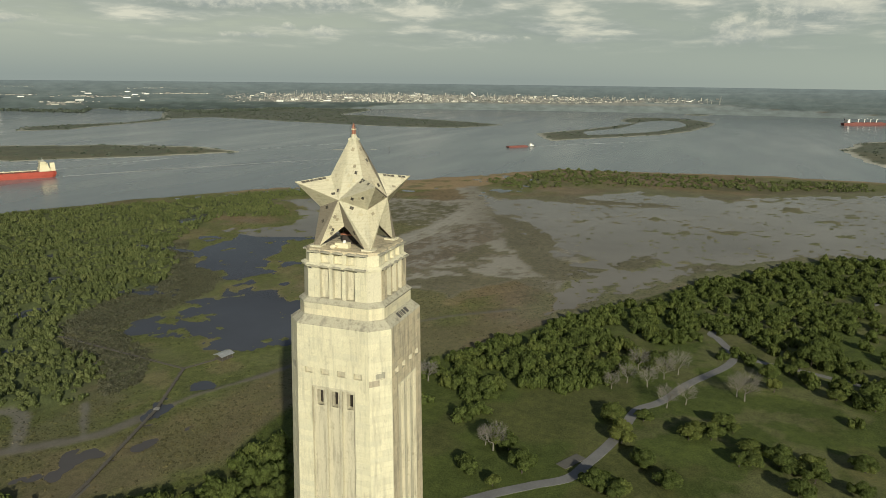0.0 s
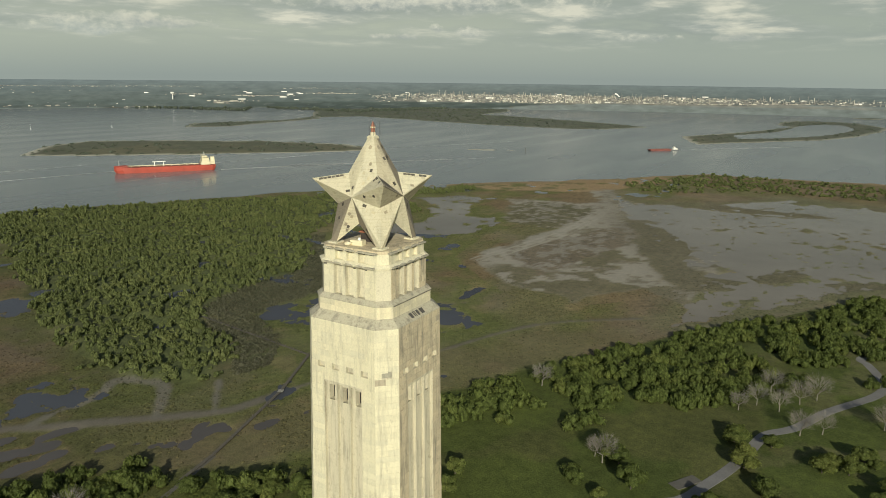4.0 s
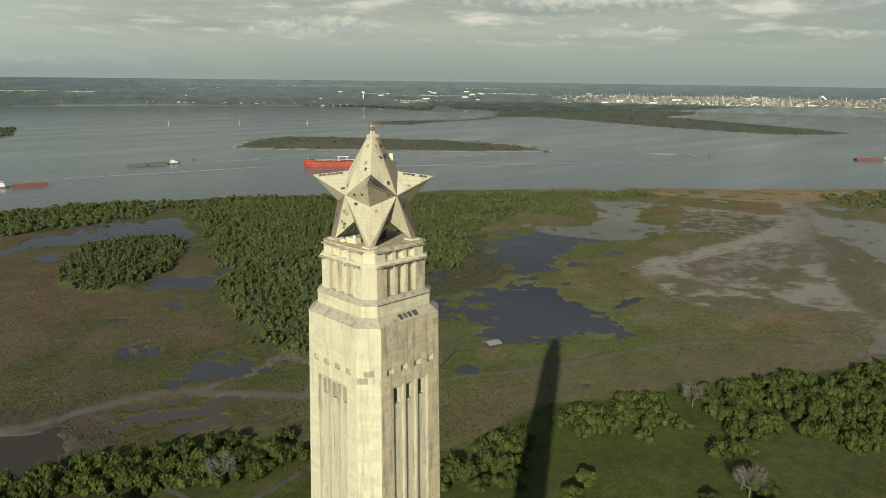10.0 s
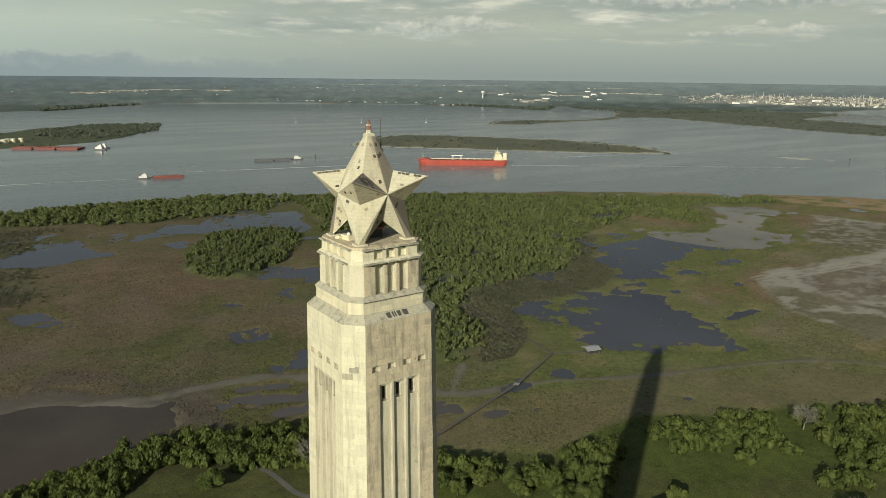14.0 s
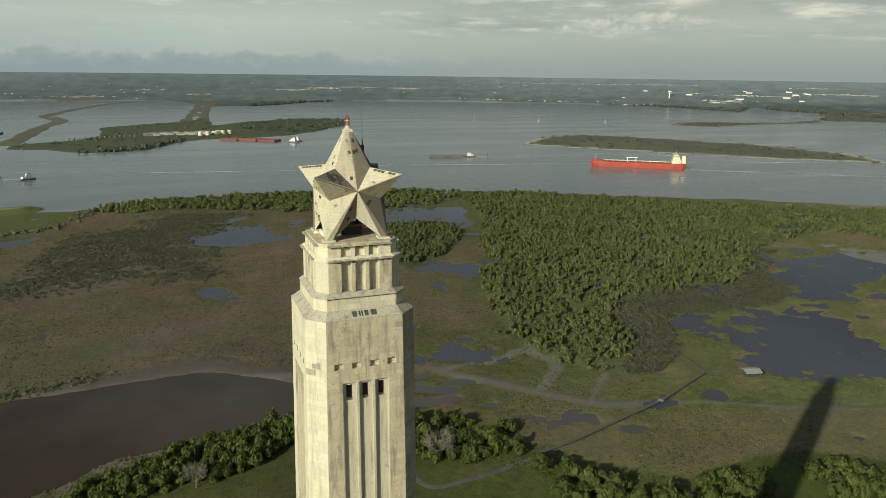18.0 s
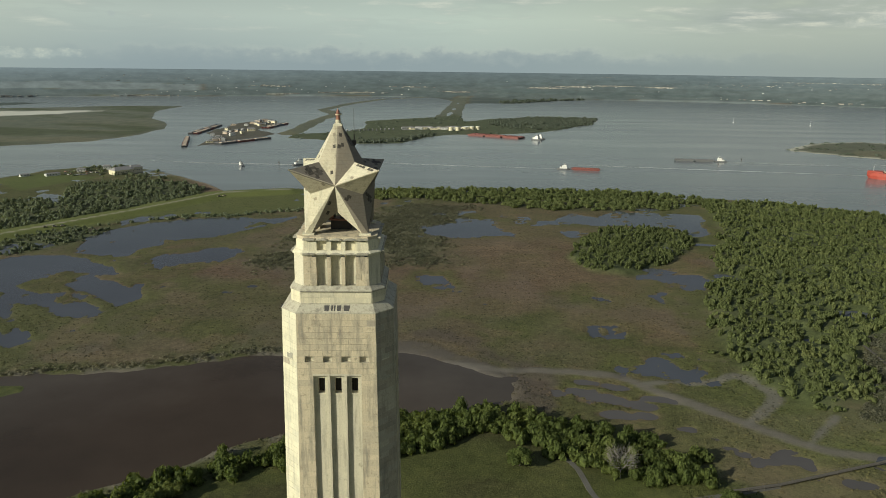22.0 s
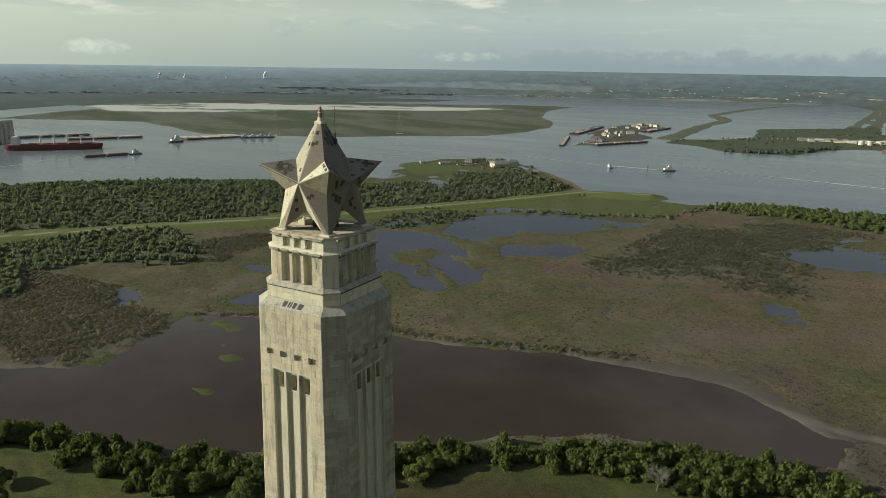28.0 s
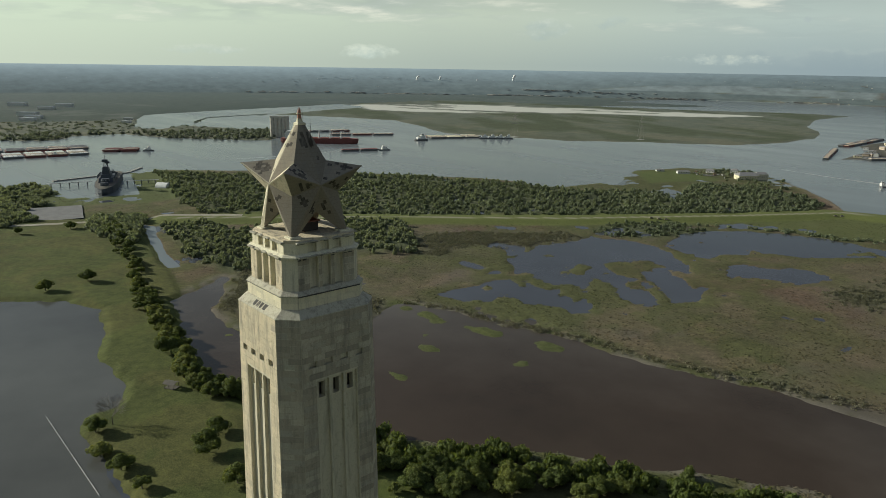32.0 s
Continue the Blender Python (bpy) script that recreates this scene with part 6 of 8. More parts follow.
def crown_arrays(rng, wide, tall, cards, size, lift=0.0, lumps=9, body=None):
    """A crown: a dark lumpy heart under many small sprays of leaves that face outwards, some hanging clear of it."""
    form, form_tris = body or CLUMP
    heart = np.array([0.0, 0.0, lift + tall * 0.42])
    reach = np.array([wide * 0.80, wide * 0.80, tall * 0.50])
    knob = rng.normal(size=(lumps, 3))
    knob[:, 2] = np.abs(knob[:, 2]) * 0.8 - 0.1
    knob /= np.linalg.norm(knob, axis=1)[:, None]
    swell = rng.uniform(0.14, 0.34, lumps)

    def bulge(way):
        near = np.clip(1 - np.arccos(np.clip(way @ knob.T, -1, 1)) / 0.62, 0, 1)
        return 0.80 + (near * (2 - near) * swell).max(1)
    core = heart + form * reach * (0.84 * bulge(form))[:, None]
    way = rng.normal(size=(cards, 3))
    way[:, 2] = np.where(way[:, 2] < -0.35, -way[:, 2], way[:, 2])
    way /= np.linalg.norm(way, axis=1)[:, None]
    at = heart + way * reach * (bulge(way) * rng.uniform(0.84, 1.05, cards))[:, None]
    face = way + rng.normal(size=(cards, 3)) * 0.42
    face /= np.linalg.norm(face, axis=1)[:, None]
    a = np.cross(face, rng.normal(size=(cards, 3)))
    a /= np.linalg.norm(a, axis=1)[:, None]
    b_ = np.cross(face, a)
    grow = size * rng.uniform(0.6, 1.35, (cards, 1))
    spray = np.stack([at + a * grow, at + (b_ * 0.8 - a * 0.55) * grow * rng.uniform(0.7, 1.1, (cards, 1)), at - (b_ * 0.8 + a * 0.5) * grow * rng.uniform(0.7, 1.1, (cards, 1))], 1).reshape(-1, 3)
    tris = np.concatenate([form_tris, len(core) + np.arange(cards * 3).reshape(-1, 3)])
    return np.concatenate([core, spray]), tris


def bough_arrays(rng, wide, tall, boughs, cards, size, lift=0.0, body=None):
    """A spreading crown: several leafy masses of unequal size round the trunk, with hollows between them."""
    pts, tris, count = [], [], 0
    turn = rng.uniform(0, 6.28)
    for k in range(boughs):
        share = rng.uniform(0.42, 0.66) if boughs > 1 else 1.0
        out = 0.0 if k == 0 else wide * rng.uniform(0.34, 0.56)
        a = turn + k * 6.283 / max(boughs - 1, 1) + rng.uniform(-0.4, 0.4)
        p, t = crown_arrays(rng, wide * share, tall * rng.uniform(0.52, 0.74), cards // boughs, size, 0.0, 6, body)
        up = lift + tall * (rng.uniform(0.24, 0.34) if k == 0 else rng.uniform(0.0, 0.22))
        pts.append(p + np.array([math.cos(a) * out, math.sin(a) * out, up]))
        tris.append(t + count)
        count += len(p)
    return np.concatenate(pts), np.concatenate(tris)


def mesh_of(name, pts, tris):
    mesh = bpy.data.meshes.new(name)
    mesh.vertices.add(len(pts))
    mesh.vertices.foreach_set("co", pts.astype(np.float32).ravel())
    mesh.loops.add(tris.size)
    mesh.loops.foreach_set("vertex_index", tris.astype(np.int32).ravel())
    mesh.polygons.add(len(tris))
    mesh.polygons.foreach_set("loop_start", np.arange(0, tris.size, 3, dtype=np.int32))
    mesh.polygons.foreach_set("loop_total", np.full(len(tris), 3, dtype=np.int32))
    mesh.update(calc_edges=True)
    return mesh


def limbs(bm, rng, foot, top, radius, spread, depth, bend=0.35):
    """A tapered limb that forks."""
    add_tube(bm, foot, top, radius, radius * 0.66, 6, caps=False)
    if depth == 0:
        return
    way = Vector(top) - Vector(foot)
    for k in range(rng.choice((2, 3, 3))):
        side = Vector((rng.uniform(-1, 1), rng.uniform(-1, 1), rng.uniform(-0.1, bend))).normalized()
        end = Vector(top) + (way.normalized() * 0.62 + side * spread).normalized() * way.length * rng.uniform(0.6, 0.85)
        limbs(bm, rng, top, end, radius * 0.58, spread, depth - 1, bend)


def make_tree(seed, wide, tall, cards=1900):
    rng, nrng = random.Random(seed), np.random.default_rng(seed)
    tree = thing("oak_tree", "broad green live oak with a rounded dense crown", "tree", "park trees")
    bm = bmesh.new()
    limbs(bm, rng, (0, 0, -0.6), (rng.uniform(-0.3, 0.3), rng.uniform(-0.3, 0.3), tall * 0.28), 0.34, 0.8, 2)
    part("trunk", bm, M["bark"], tree)
    part_mesh("crown", mesh_of("crown", *bough_arrays(nrng, wide, tall, rng.choice((5, 6, 7)), cards, 0.50, tall * 0.08)), M["leaf"], tree)
    return tree


def make_dead_tree(seed, tall):
    rng = random.Random(seed)
    tree = thing("dead_tree", "bare bleached grey tree with fine twigs", "tree", "bare trees")
    bm = bmesh.new()
    limbs(bm, rng, (0, 0, -0.5), (0.2, 0.1, tall * 0.25), 0.26, 0.85, 2)
    part("trunk", bm, M["dead_wood"], tree)
    bm = bmesh.new()
    for k in range(380):
        t, q = rng.uniform(0, 6.283), math.sqrt(rng.random())
        a = Vector((math.cos(t) * q * tall * 0.34, math.sin(t) * q * tall * 0.34, tall * rng.uniform(0.38, 0.8)))
        out = Vector((math.cos(t) * (0.3 + q), math.sin(t) * (0.3 + q), rng.uniform(0.3, 1.3))).normalized()
        add_tube(bm, a, a + out * tall * rng.uniform(0.10, 0.24), 0.045, 0.012, 3, caps=False)
    part("twig_crown", bm, M["dead_wood"], tree)
    return tree


def scatter(outline, gap, seed, ragged=3.2):
    """Places inside an outline, about gap metres apart."""
    rng = np.random.default_rng(seed)
    p = np.array(outline, float)
    lo, hi = p.min(0) - gap, p.max(0) + gap
    many = int((hi[0] - lo[0]) * (hi[1] - lo[1]) / gap ** 2)
    x, y = rng.uniform(lo[0], hi[0], many), rng.uniform(lo[1], hi[1], many)
    keep = inside(outline, x, y) + (fractal(x, y, 30.0, seed, 3) - 0.5) * gap * ragged > 0
    return x[keep], y[keep]


def ground_at(x, y):
    return lie_of_land(np.atleast_1d(np.asarray(x, float)), np.atleast_1d(np.asarray(y, float)))[0]


WOODS = [
    [(349, 125), (387, 94), (446, 67), (482, 30), (415, 6), (408, -30), (345, 5), (328, 36), (326, 63), (283, 77), (305, 98)],
    [(446, 67), (510, 15), (645, -76), (755, -179), (761, -225), (564, -183), (493, -136), (432, -94), (485, -64), (429, -30), (446, 17)],
    [(421, -68), (457, -103), (533, -176), (470, -200), (349, -140), (387, -119), (383, -92)],
    [(64, 252), (88, 268), (114, 263), (134, 244), (137, 217), (123, 214), (110, 212), (80, 234)],
    [(250, 154), (294, 147), (325, 135), (294, 105), (265, 110), (245, 131)],
    [(200, 157), (219, 152), (179, 121), (171, 130)],
    [(148, 190), (165, 172), (193, 168), (222, 156), (187, 127), (134, 166)],
    [(-85, 240), (-64, 248), (-46, 255), (-13, 268), (15, 272), (13, 252), (-16, 252), (-37, 241), (-55, 232)],
    [(-68, 243), (-21, 262), (34, 286), (62, 291), (64, 280), (9, 241), (-23, 240), (-54, 234)],
    [(63, 269), (87, 281), (105, 265), (91, 240), (70, 242)],
    [(-202, 153), (-171, 174), (-158, 195), (-124, 215), (-89, 232), (-62, 246), (-60, 236), (-85, 214), (-164, 130)],
    [(-319, 131), (-297, 135), (-272, 137), (-236, 151), (-212, 156), (-190, 164), (-167, 151), (-189, 127), (-216, 120), (-261, 122), (-293, 118)],
    [(-53, 236), (-36, 265), (6, 279), (34, 270), (74, 275), (100, 272), (72, 258), (8, 256), (-32, 248)],
]
SINGLE = [(230, 58), (268, -17), (284, -6), (300, -38), (304, -49), (284, -67), (282, -84), (278, -93), (297, -116), (240, 2), (239, -10), (262, 50), (378, -118), (370, -136), (378, -85),
          (421, -75), (445, -110), (420, -130), (400, -105), (210, 108), (236, 61), (195, 105), (51, 232), (137, 200), (150, 198), (-297, 51), (-275, 47), (-255, 50), (-259, 97),
          (-244, 86), (-212, 85), (-234, 52), (-561, 120), (-555, 87), (-776, 112), (-772, 160), (152, 180),
          (262, 53), (258, 46), (240, 35), (241, 6), (236, -1), (290, -5), (313, -15), (310, 2), (306, -41), (294, -67), (281, -61), (288, -79), (287, -91), (296, -117), (392, -123), (389, -137),
          (374, -138), (438, -122), (409, -97), (420, -104), (399, -84), (321, -55), (316, -60), (265, -18), (235, -8), (528, -107), (518, -117), (549, -161), (524, -168), (486, -135),
          (225, 45), (250, -30), (270, -110), (262, -85), (330, -150), (350, -165), (310, -140)]
GREAT = [(445, -118), (452, -125), (430, -112)]
BARE = [(259, 58), (349, 6), (361, -2), (359, -14), (375, -23), (385, -31), (334, -26), (342, -36), (359, -68), (364, -64), (255, 53), (384, -7), (322, 112), (95, 222), (-300, 60), (-13, 238)]
TREE_LINE = [(-777, 199), (-676, 182), (-534, 149), (-443, 132), (-374, 120), (-336, 112), (-310, 115), (-289, 123)]


def build_park_trees():
    rng = random.Random(11)
    kinds = [make_tree(20 + k, w, h) for k, (w, h) in enumerate(((7.4, 10.5), (6.4, 9.0), (8.2, 11.5), (5.4, 8.0), (6.8, 9.5), (5.0, 7.5)))]
    spots = [(a, c, rng.uniform(0.85, 1.2)) for a, c in SINGLE]
    spots += [(a, c, 1.5) for a, c in GREAT]
    line = round_line(TREE_LINE, 10)
    spots += [(a + rng.uniform(-7, 7), c + rng.uniform(-7, 7), rng.uniform(0.6, 1.0)) for a, c in line for _ in range(2)]
    wood = []
    for k, outline in enumerate(WOODS):
        x, y = scatter(outline, (7.6, 9.5, 15.0)[k] if k < 3 else 6.6 if k in (7, 8, 10, 11, 12) else 7.2, 70 + k)
        wood += [(a, c, rng.uniform(0.62, 1.0)) for a, c in zip(x, y)]
    wood.sort(key=lambda s: math.hypot(s[0], s[1]))
    singles = 300 - len(spots)
    spots, rest = spots + wood[:singles], wood[singles:]
    build_wood("park_wood", (np.array([s[0] for s in rest]), np.array([s[1] for s in rest])), M["leaf"], "far edge of the oak wood round the park", 30, (5.2, 8.2), (7.0, 10.5), 210, 0.115, boughs=4)
    h = ground_at([s[0] for s in spots], [s[1] for s in spots])
    first = set()
    for (x, y, size), z in zip(spots, h):
        k = rng.randrange(len(kinds))
        m = Matrix.Translation((x, y, max(z, 0.1))) @ Matrix.Rotation(rng.uniform(0, 6.28), 4, "Z") @ Matrix.Diagonal((size, size, size * rng.uniform(0.85, 1.1), 1))
        if k in first:
            copy_thing(kinds[k], m)
        else:
            kinds[k].matrix_basis = m
            first.add(k)
    bare = [make_dead_tree(50 + k, 9.0 + k) for k in range(3)]
    h = ground_at([s[0] for s in BARE], [s[1] for s in BARE])
    for k, ((x, y), z) in enumerate(zip(BARE, h)):
        m = Matrix.Translation((x, y, max(z, 0.1))) @ Matrix.Rotation(rng.uniform(0, 6.28), 4, "Z") @ Matrix.Scale(rng.uniform(1.1, 1.45), 4)
        if k < 3:
            bare[k].matrix_basis = m
        else:
            copy_thing(bare[k % 3], m)


def build_wood(name, spots, mat, label, seed, wide=(2.6, 4.6), high=(5.0, 9.0), cards=70, size=0.17, shapes=12, sink=0.0, boughs=1, category="woods"):
    """A wood that nobody could count, as one mesh of many ragged crowns."""
    rng = np.random.default_rng(seed)
    forms = [bough_arrays(rng, 1.0, 1.0, boughs, cards, size) if boughs > 1 else crown_arrays(rng, 1.0, 1.0, cards, size) for _ in range(shapes)]
    x, y = spots
    z = np.maximum(ground_at(x, y) - sink, 0.0)
    pts, tris, count = [], [], 0
    for k in range(len(x)):
        p, t = forms[rng.integers(shapes)]
        a = rng.uniform(0, 6.28)
        c, s = math.cos(a), math.sin(a)
        w, h = rng.uniform(*wide), rng.uniform(*high)
        q = np.stack([(p[:, 0] * c - p[:, 1] * s) * w + x[k], (p[:, 0] * s + p[:, 1] * c) * w + y[k], (p[:, 2] - 0.22) * h * 1.25 + z[k]], -1)
        pts.append(q)
        tris.append(t + count)
        count += len(q)
    mesh = mesh_of(name, np.concatenate(pts), np.concatenate(tris))
    mesh.materials.append(mat)
    return tagged(new(name, mesh), label, category, kind="stuff")


def build_brush(name, spots, mat, label, seed, wide, high, cards=28, size=0.27, category="scrub"):
    """Low brush that nobody could count: open bushes of loose leafy sprays in one mesh."""
    rng = np.random.default_rng(seed)
    x, y = spots
    z = np.maximum(ground_at(x, y), 0.0)
    n = len(x)
    w, h = rng.uniform(*wide, (n, 1)), rng.uniform(*high, (n, 1))
    a, out = rng.uniform(0, 6.283, (n, cards)), np.sqrt(rng.random((n, cards)))
    lift = (1 - out ** 2) * rng.uniform(0.55, 1.0, (n, cards)) + rng.uniform(0.0, 0.2, (n, cards))
    at = np.stack([x[:, None] + np.cos(a) * out * w, y[:, None] + np.sin(a) * out * w, z[:, None] + lift * h], -1)
    face = np.stack([np.cos(a) * out, np.sin(a) * out, 0.70 + lift * 0.5], -1) + rng.normal(size=(n, cards, 3)) * 0.34
    face /= np.linalg.norm(face, axis=-1, keepdims=True)
    one = np.cross(face, rng.normal(size=(n, cards, 3)))
    one /= np.linalg.norm(one, axis=-1, keepdims=True)
    two = np.cross(face, one)
    grow = size * w[..., None] * rng.uniform(0.6, 1.3, (n, cards, 1))
    pts = np.stack([at + one * grow, at + (two * 0.85 - one * 0.5) * grow, at - (two * 0.85 + one * 0.5) * grow], 2).reshape(-1, 3)
    mesh = mesh_of(name, pts, np.arange(len(pts)).reshape(-1, 3))
    mesh.materials.append(mat)
    return tagged(new(name, mesh), label, category, kind="stuff")


def fading(outline, gap, seed, rim):
    """Places inside an outline that grow fewer towards its edge."""
    x, y = scatter(outline, gap, seed, 9.0)
    keep = np.random.default_rng(seed).random(len(x)) < 0.06 + 0.94 * smooth(inside(outline, x, y) + (fractal(x, y, 45.0, seed, 4) - 0.5) * rim * 2.4, 0, rim)
    return x[keep], y[keep]


def not_wet(spots, rim=0.05):
    x, y = spots
    keep = ground_at(x, y) > rim
    return x[keep], y[keep]


def build_tussocks():
    """Clumps of reed and sedge all over the marsh, and standing in the shallow edges of its pools."""
    rng = np.random.default_rng(61)
    n = 150000
    deg = rng.uniform(-84, 106, n)
    d = 235 + 820 * rng.random(n) ** 1.35
    x, y = d * np.sin(np.radians(deg)), d * np.cos(np.radians(deg))
    thick = fractal(x, y, 55.0, 19, 4)
    h, colour, _, _ = lie_of_land(x, y)
    keep = (inside(LEFT_LAKE, x, y, 60.0) < -30) & (h > -0.10) & (h < 1.15) & (thick + 0.35 * rng.random(n) > 0.66) & (inside(MUD_LAKE, x, y) < 3) & (inside(FLAT_BAY, x, y) < 12)
    for outline in (FOREST, GROVE, NORTH_WOOD, MID_WOOD, MUD_TRACKS):
        keep &= inside(outline, x, y) < 2
    keep &= (beside(round_line(MUD_PATH), x, y) > 6) & (inside(CREEK, x, y, 60.0) < -8)
    x, y, h, colour = x[keep][:46000], y[keep][:46000], h[keep][:46000], colour[keep][:46000]
    n = len(x)
    sides = 5
    a = rng.uniform(0, 6.283, n)[:, None] + np.arange(sides) * 6.283 / sides
    r = (rng.uniform(0.4, 1.5, n) ** 1.2)[:, None] * rng.uniform(0.6, 1.3, (n, sides))
    base = np.stack([x[:, None] + np.cos(a) * r, y[:, None] + np.sin(a) * r * 0.8, np.repeat(np.maximum(h, -0.05)[:, None] - 0.1, sides, 1)], -1)
    tip = np.stack([x + rng.uniform(-0.3, 0.3, n), y + rng.uniform(-0.3, 0.3, n), np.maximum(h, 0.0) + rng.uniform(0.25, 0.85, n)], -1)
    pts = np.concatenate([base, tip[:, None]], 1).reshape(-1, 3)
    first = np.arange(n)[:, None] * (sides + 1)
    k = np.arange(sides)
    tris = np.stack([first + k, first + (k + 1) % sides, np.repeat(first + sides, sides, 1)], -1).reshape(-1, 3)
    mesh = mesh_of("marsh_tussocks", pts, tris)
    rgba = mesh.attributes.new("cover", "FLOAT_COLOR", "POINT")
    tone = np.repeat(np.concatenate([colour, np.ones((n, 1))], 1), sides + 1, 0)
    rgba.data.foreach_set("color", tone.ravel().astype(np.float32))
    mesh.materials.append(M["tussock"])
    tagged(new("marsh_tussocks", mesh), "brown and olive clumps of reed across the marsh", "reeds", kind="stuff")


build_park_trees()
build_tussocks()
build_wood("dense_wood", not_wet(scatter(FOREST, 5.2, 5, 5.0)), M["leaf_far"], "dense green coastal thicket of low trees", 31, (2.4, 6.0), (3.4, 9.0), 50, 0.18, 24, 2.0, 2)
build_wood("grove", not_wet(scatter(GROVE, 4.7, 6, 4.0)), M["leaf_far"], "small dense green grove in the marsh", 32, (2.4, 5.0), (4.0, 8.4), 62, 0.18, 24, 2.0, 2)
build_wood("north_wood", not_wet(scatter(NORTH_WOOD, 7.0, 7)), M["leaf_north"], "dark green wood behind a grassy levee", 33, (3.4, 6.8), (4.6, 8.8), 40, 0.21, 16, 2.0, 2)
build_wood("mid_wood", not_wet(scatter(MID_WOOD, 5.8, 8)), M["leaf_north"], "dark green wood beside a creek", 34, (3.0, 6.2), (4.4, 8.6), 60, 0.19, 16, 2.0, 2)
build_wood("shore_scrub", not_wet(scatter(SHORE_WOOD, 7.0, 9)), M["leaf_far"], "shoreline scrub along the channel", 35, (3.0, 6.2), (2.6, 7.4), 50, 0.20)
slip_spots = [scatter(SLIP_WOOD, 7.0, 12), scatter(SLIP_GROVE, 6.0, 13)]
build_wood("slip_wood", not_wet((np.concatenate([p[0] for p in slip_spots]), np.concatenate([p[1] for p in slip_spots]))), M["leaf_north"], "dark green trees round the lawn by the slip", 37, (3.5, 6.0), (5.0, 8.5), 50, 0.20)
build_wood("shore_strip", not_wet(scatter(SHORE_STRIP, 6.5, 14)), M["leaf_far"], "belt of trees along the channel shore", 38, (2.6, 5.0), (4.0, 8.0), 50, 0.20)
far_trees = [scatter(o, g, 20 + k) for k, (o, g) in enumerate(((WEST_BANK, 16.0), (POINT_FRONT, 11.0), (POINT_EAST, 15.0)))]
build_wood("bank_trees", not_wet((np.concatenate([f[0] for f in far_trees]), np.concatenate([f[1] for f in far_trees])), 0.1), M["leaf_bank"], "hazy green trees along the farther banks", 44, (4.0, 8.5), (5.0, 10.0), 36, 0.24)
build_wood("point_trees", not_wet(scatter([(-600, 1200), (-560, 1245), (-500, 1215), (-440, 1160), (-405, 1090), (-450, 1050), (-500, 1085), (-540, 1085), (-590, 1110)], 13.0, 18, 5.0)), M["leaf_north"], "trees and brush on the waterfront point", 46, (2.4, 5.5), (2.0, 6.5), 36, 0.24)
build_wood("sand_strip_scrub", not_wet(scatter(SAND_STRIP, 12.0, 15)), M["leaf_far"], "scattered scrub on a sandy spit", 39, (2.4, 6.0), (2.0, 6.0), 36, 0.24)
lake_scrub = fading(LAKE_SCRUB, 2.1, 16, 14.0)
shrubs = np.random.default_rng(8)
bank_line = np.array(round_line(LAKE_BANK, 30))
bank_pick = bank_line[shrubs.integers(len(bank_line), size=420)] + shrubs.normal(0, 3.0, (420, 2))
build_brush("lake_scrub", not_wet((np.concatenate([lake_scrub[0], bank_pick[:, 0]]), np.concatenate([lake_scrub[1], bank_pick[:, 1]]))), M["scrub"], "brown-green scrub along the lake bank", 43, (0.8, 2.4), (0.7, 2.2))
build_wood("bay_wood", not_wet(scatter(BAY_WOOD, 5.5, 19, 5.0)), M["leaf_north"], "thicket between the reed lake and the levee", 47, (2.4, 5.0), (2.4, 5.4), 50, 0.2, 12, 1.0, 2)
build_brush("bay_scrub", not_wet(fading(BAY_SCRUB, 2.3, 23, 18.0)), M["scrub"], "brown-green scrub beside the reed lake", 48, (0.9, 2.6), (0.8, 2.6))
hedge = np.array(round_line([(-105, 925), (-124, 880), (-140, 838), (-180, 822), (-228, 795), (-259, 788), (-294, 782), (-320, 765), (-358, 738), (-380, 700)], 30))
hedge = hedge[shrubs.integers(len(hedge), size=170)] + shrubs.normal(0, 4.5, (170, 2))
build_wood("levee_bushes", not_wet((hedge[:, 0], hedge[:, 1]), 0.1), M["leaf_north"], "dark bushes along the foot of the levee meadow", 49, (1.8, 4.4), (1.6, 4.2), 46, 0.2)
build_brush("pond_scrub", not_wet(scatter(EAST_SCRUB, 2.3, 17)), M["scrub"], "grey-green shrubs between the thicket and the pond", 45, (0.8, 2.6), (0.7, 2.6))
build_brush("marsh_scrub", not_wet(fading(SCRUB_WEST, 2.5, 10, 60.0)), M["scrub"], "grey-green marsh scrub", 36, (0.9, 2.8), (0.7, 2.4))


# ---- vessels ----
def along(a, b_):
    """The pose of something that lies from a to b, its x axis pointing at b, and its length."""
    a, b_ = Vector((*a, 0)), Vector((*b_, 0))
    way = b_ - a
    return Matrix.Translation((a + b_) / 2) @ Matrix.Rotation(math.atan2(way.y, way.x), 4, "Z"), way.length


def hull_rings(length, beam, z0, z1, flare=0.04, bluff=0.12):
    """Deck outlines of a ship at two heights, bow at +x."""
    rings = []
    for z, k in ((z0, 1 - flare), (z0 + (z1 - z0) * 0.5, 1 - flare * 0.3), (z1, 1.0)):
        half, l = beam / 2 * k, length * (0.965 if z == z0 else 1.0)
        pts = [(-l / 2, -half * 0.72), (-l * 0.47, -half * 0.92), (-l * 0.38, -half), (l * (0.5 - bluff * 1.6), -half), (l * (0.5 - bluff * 0.7), -half * 0.78), (l * (0.5 - bluff * 0.2), -half * 0.40), (l * 0.5, -half * 0.05)]
        rings.append([(x, y, z) for x, y in pts] + [(x, -y, z) for x, y in pts[::-1]])
    return rings


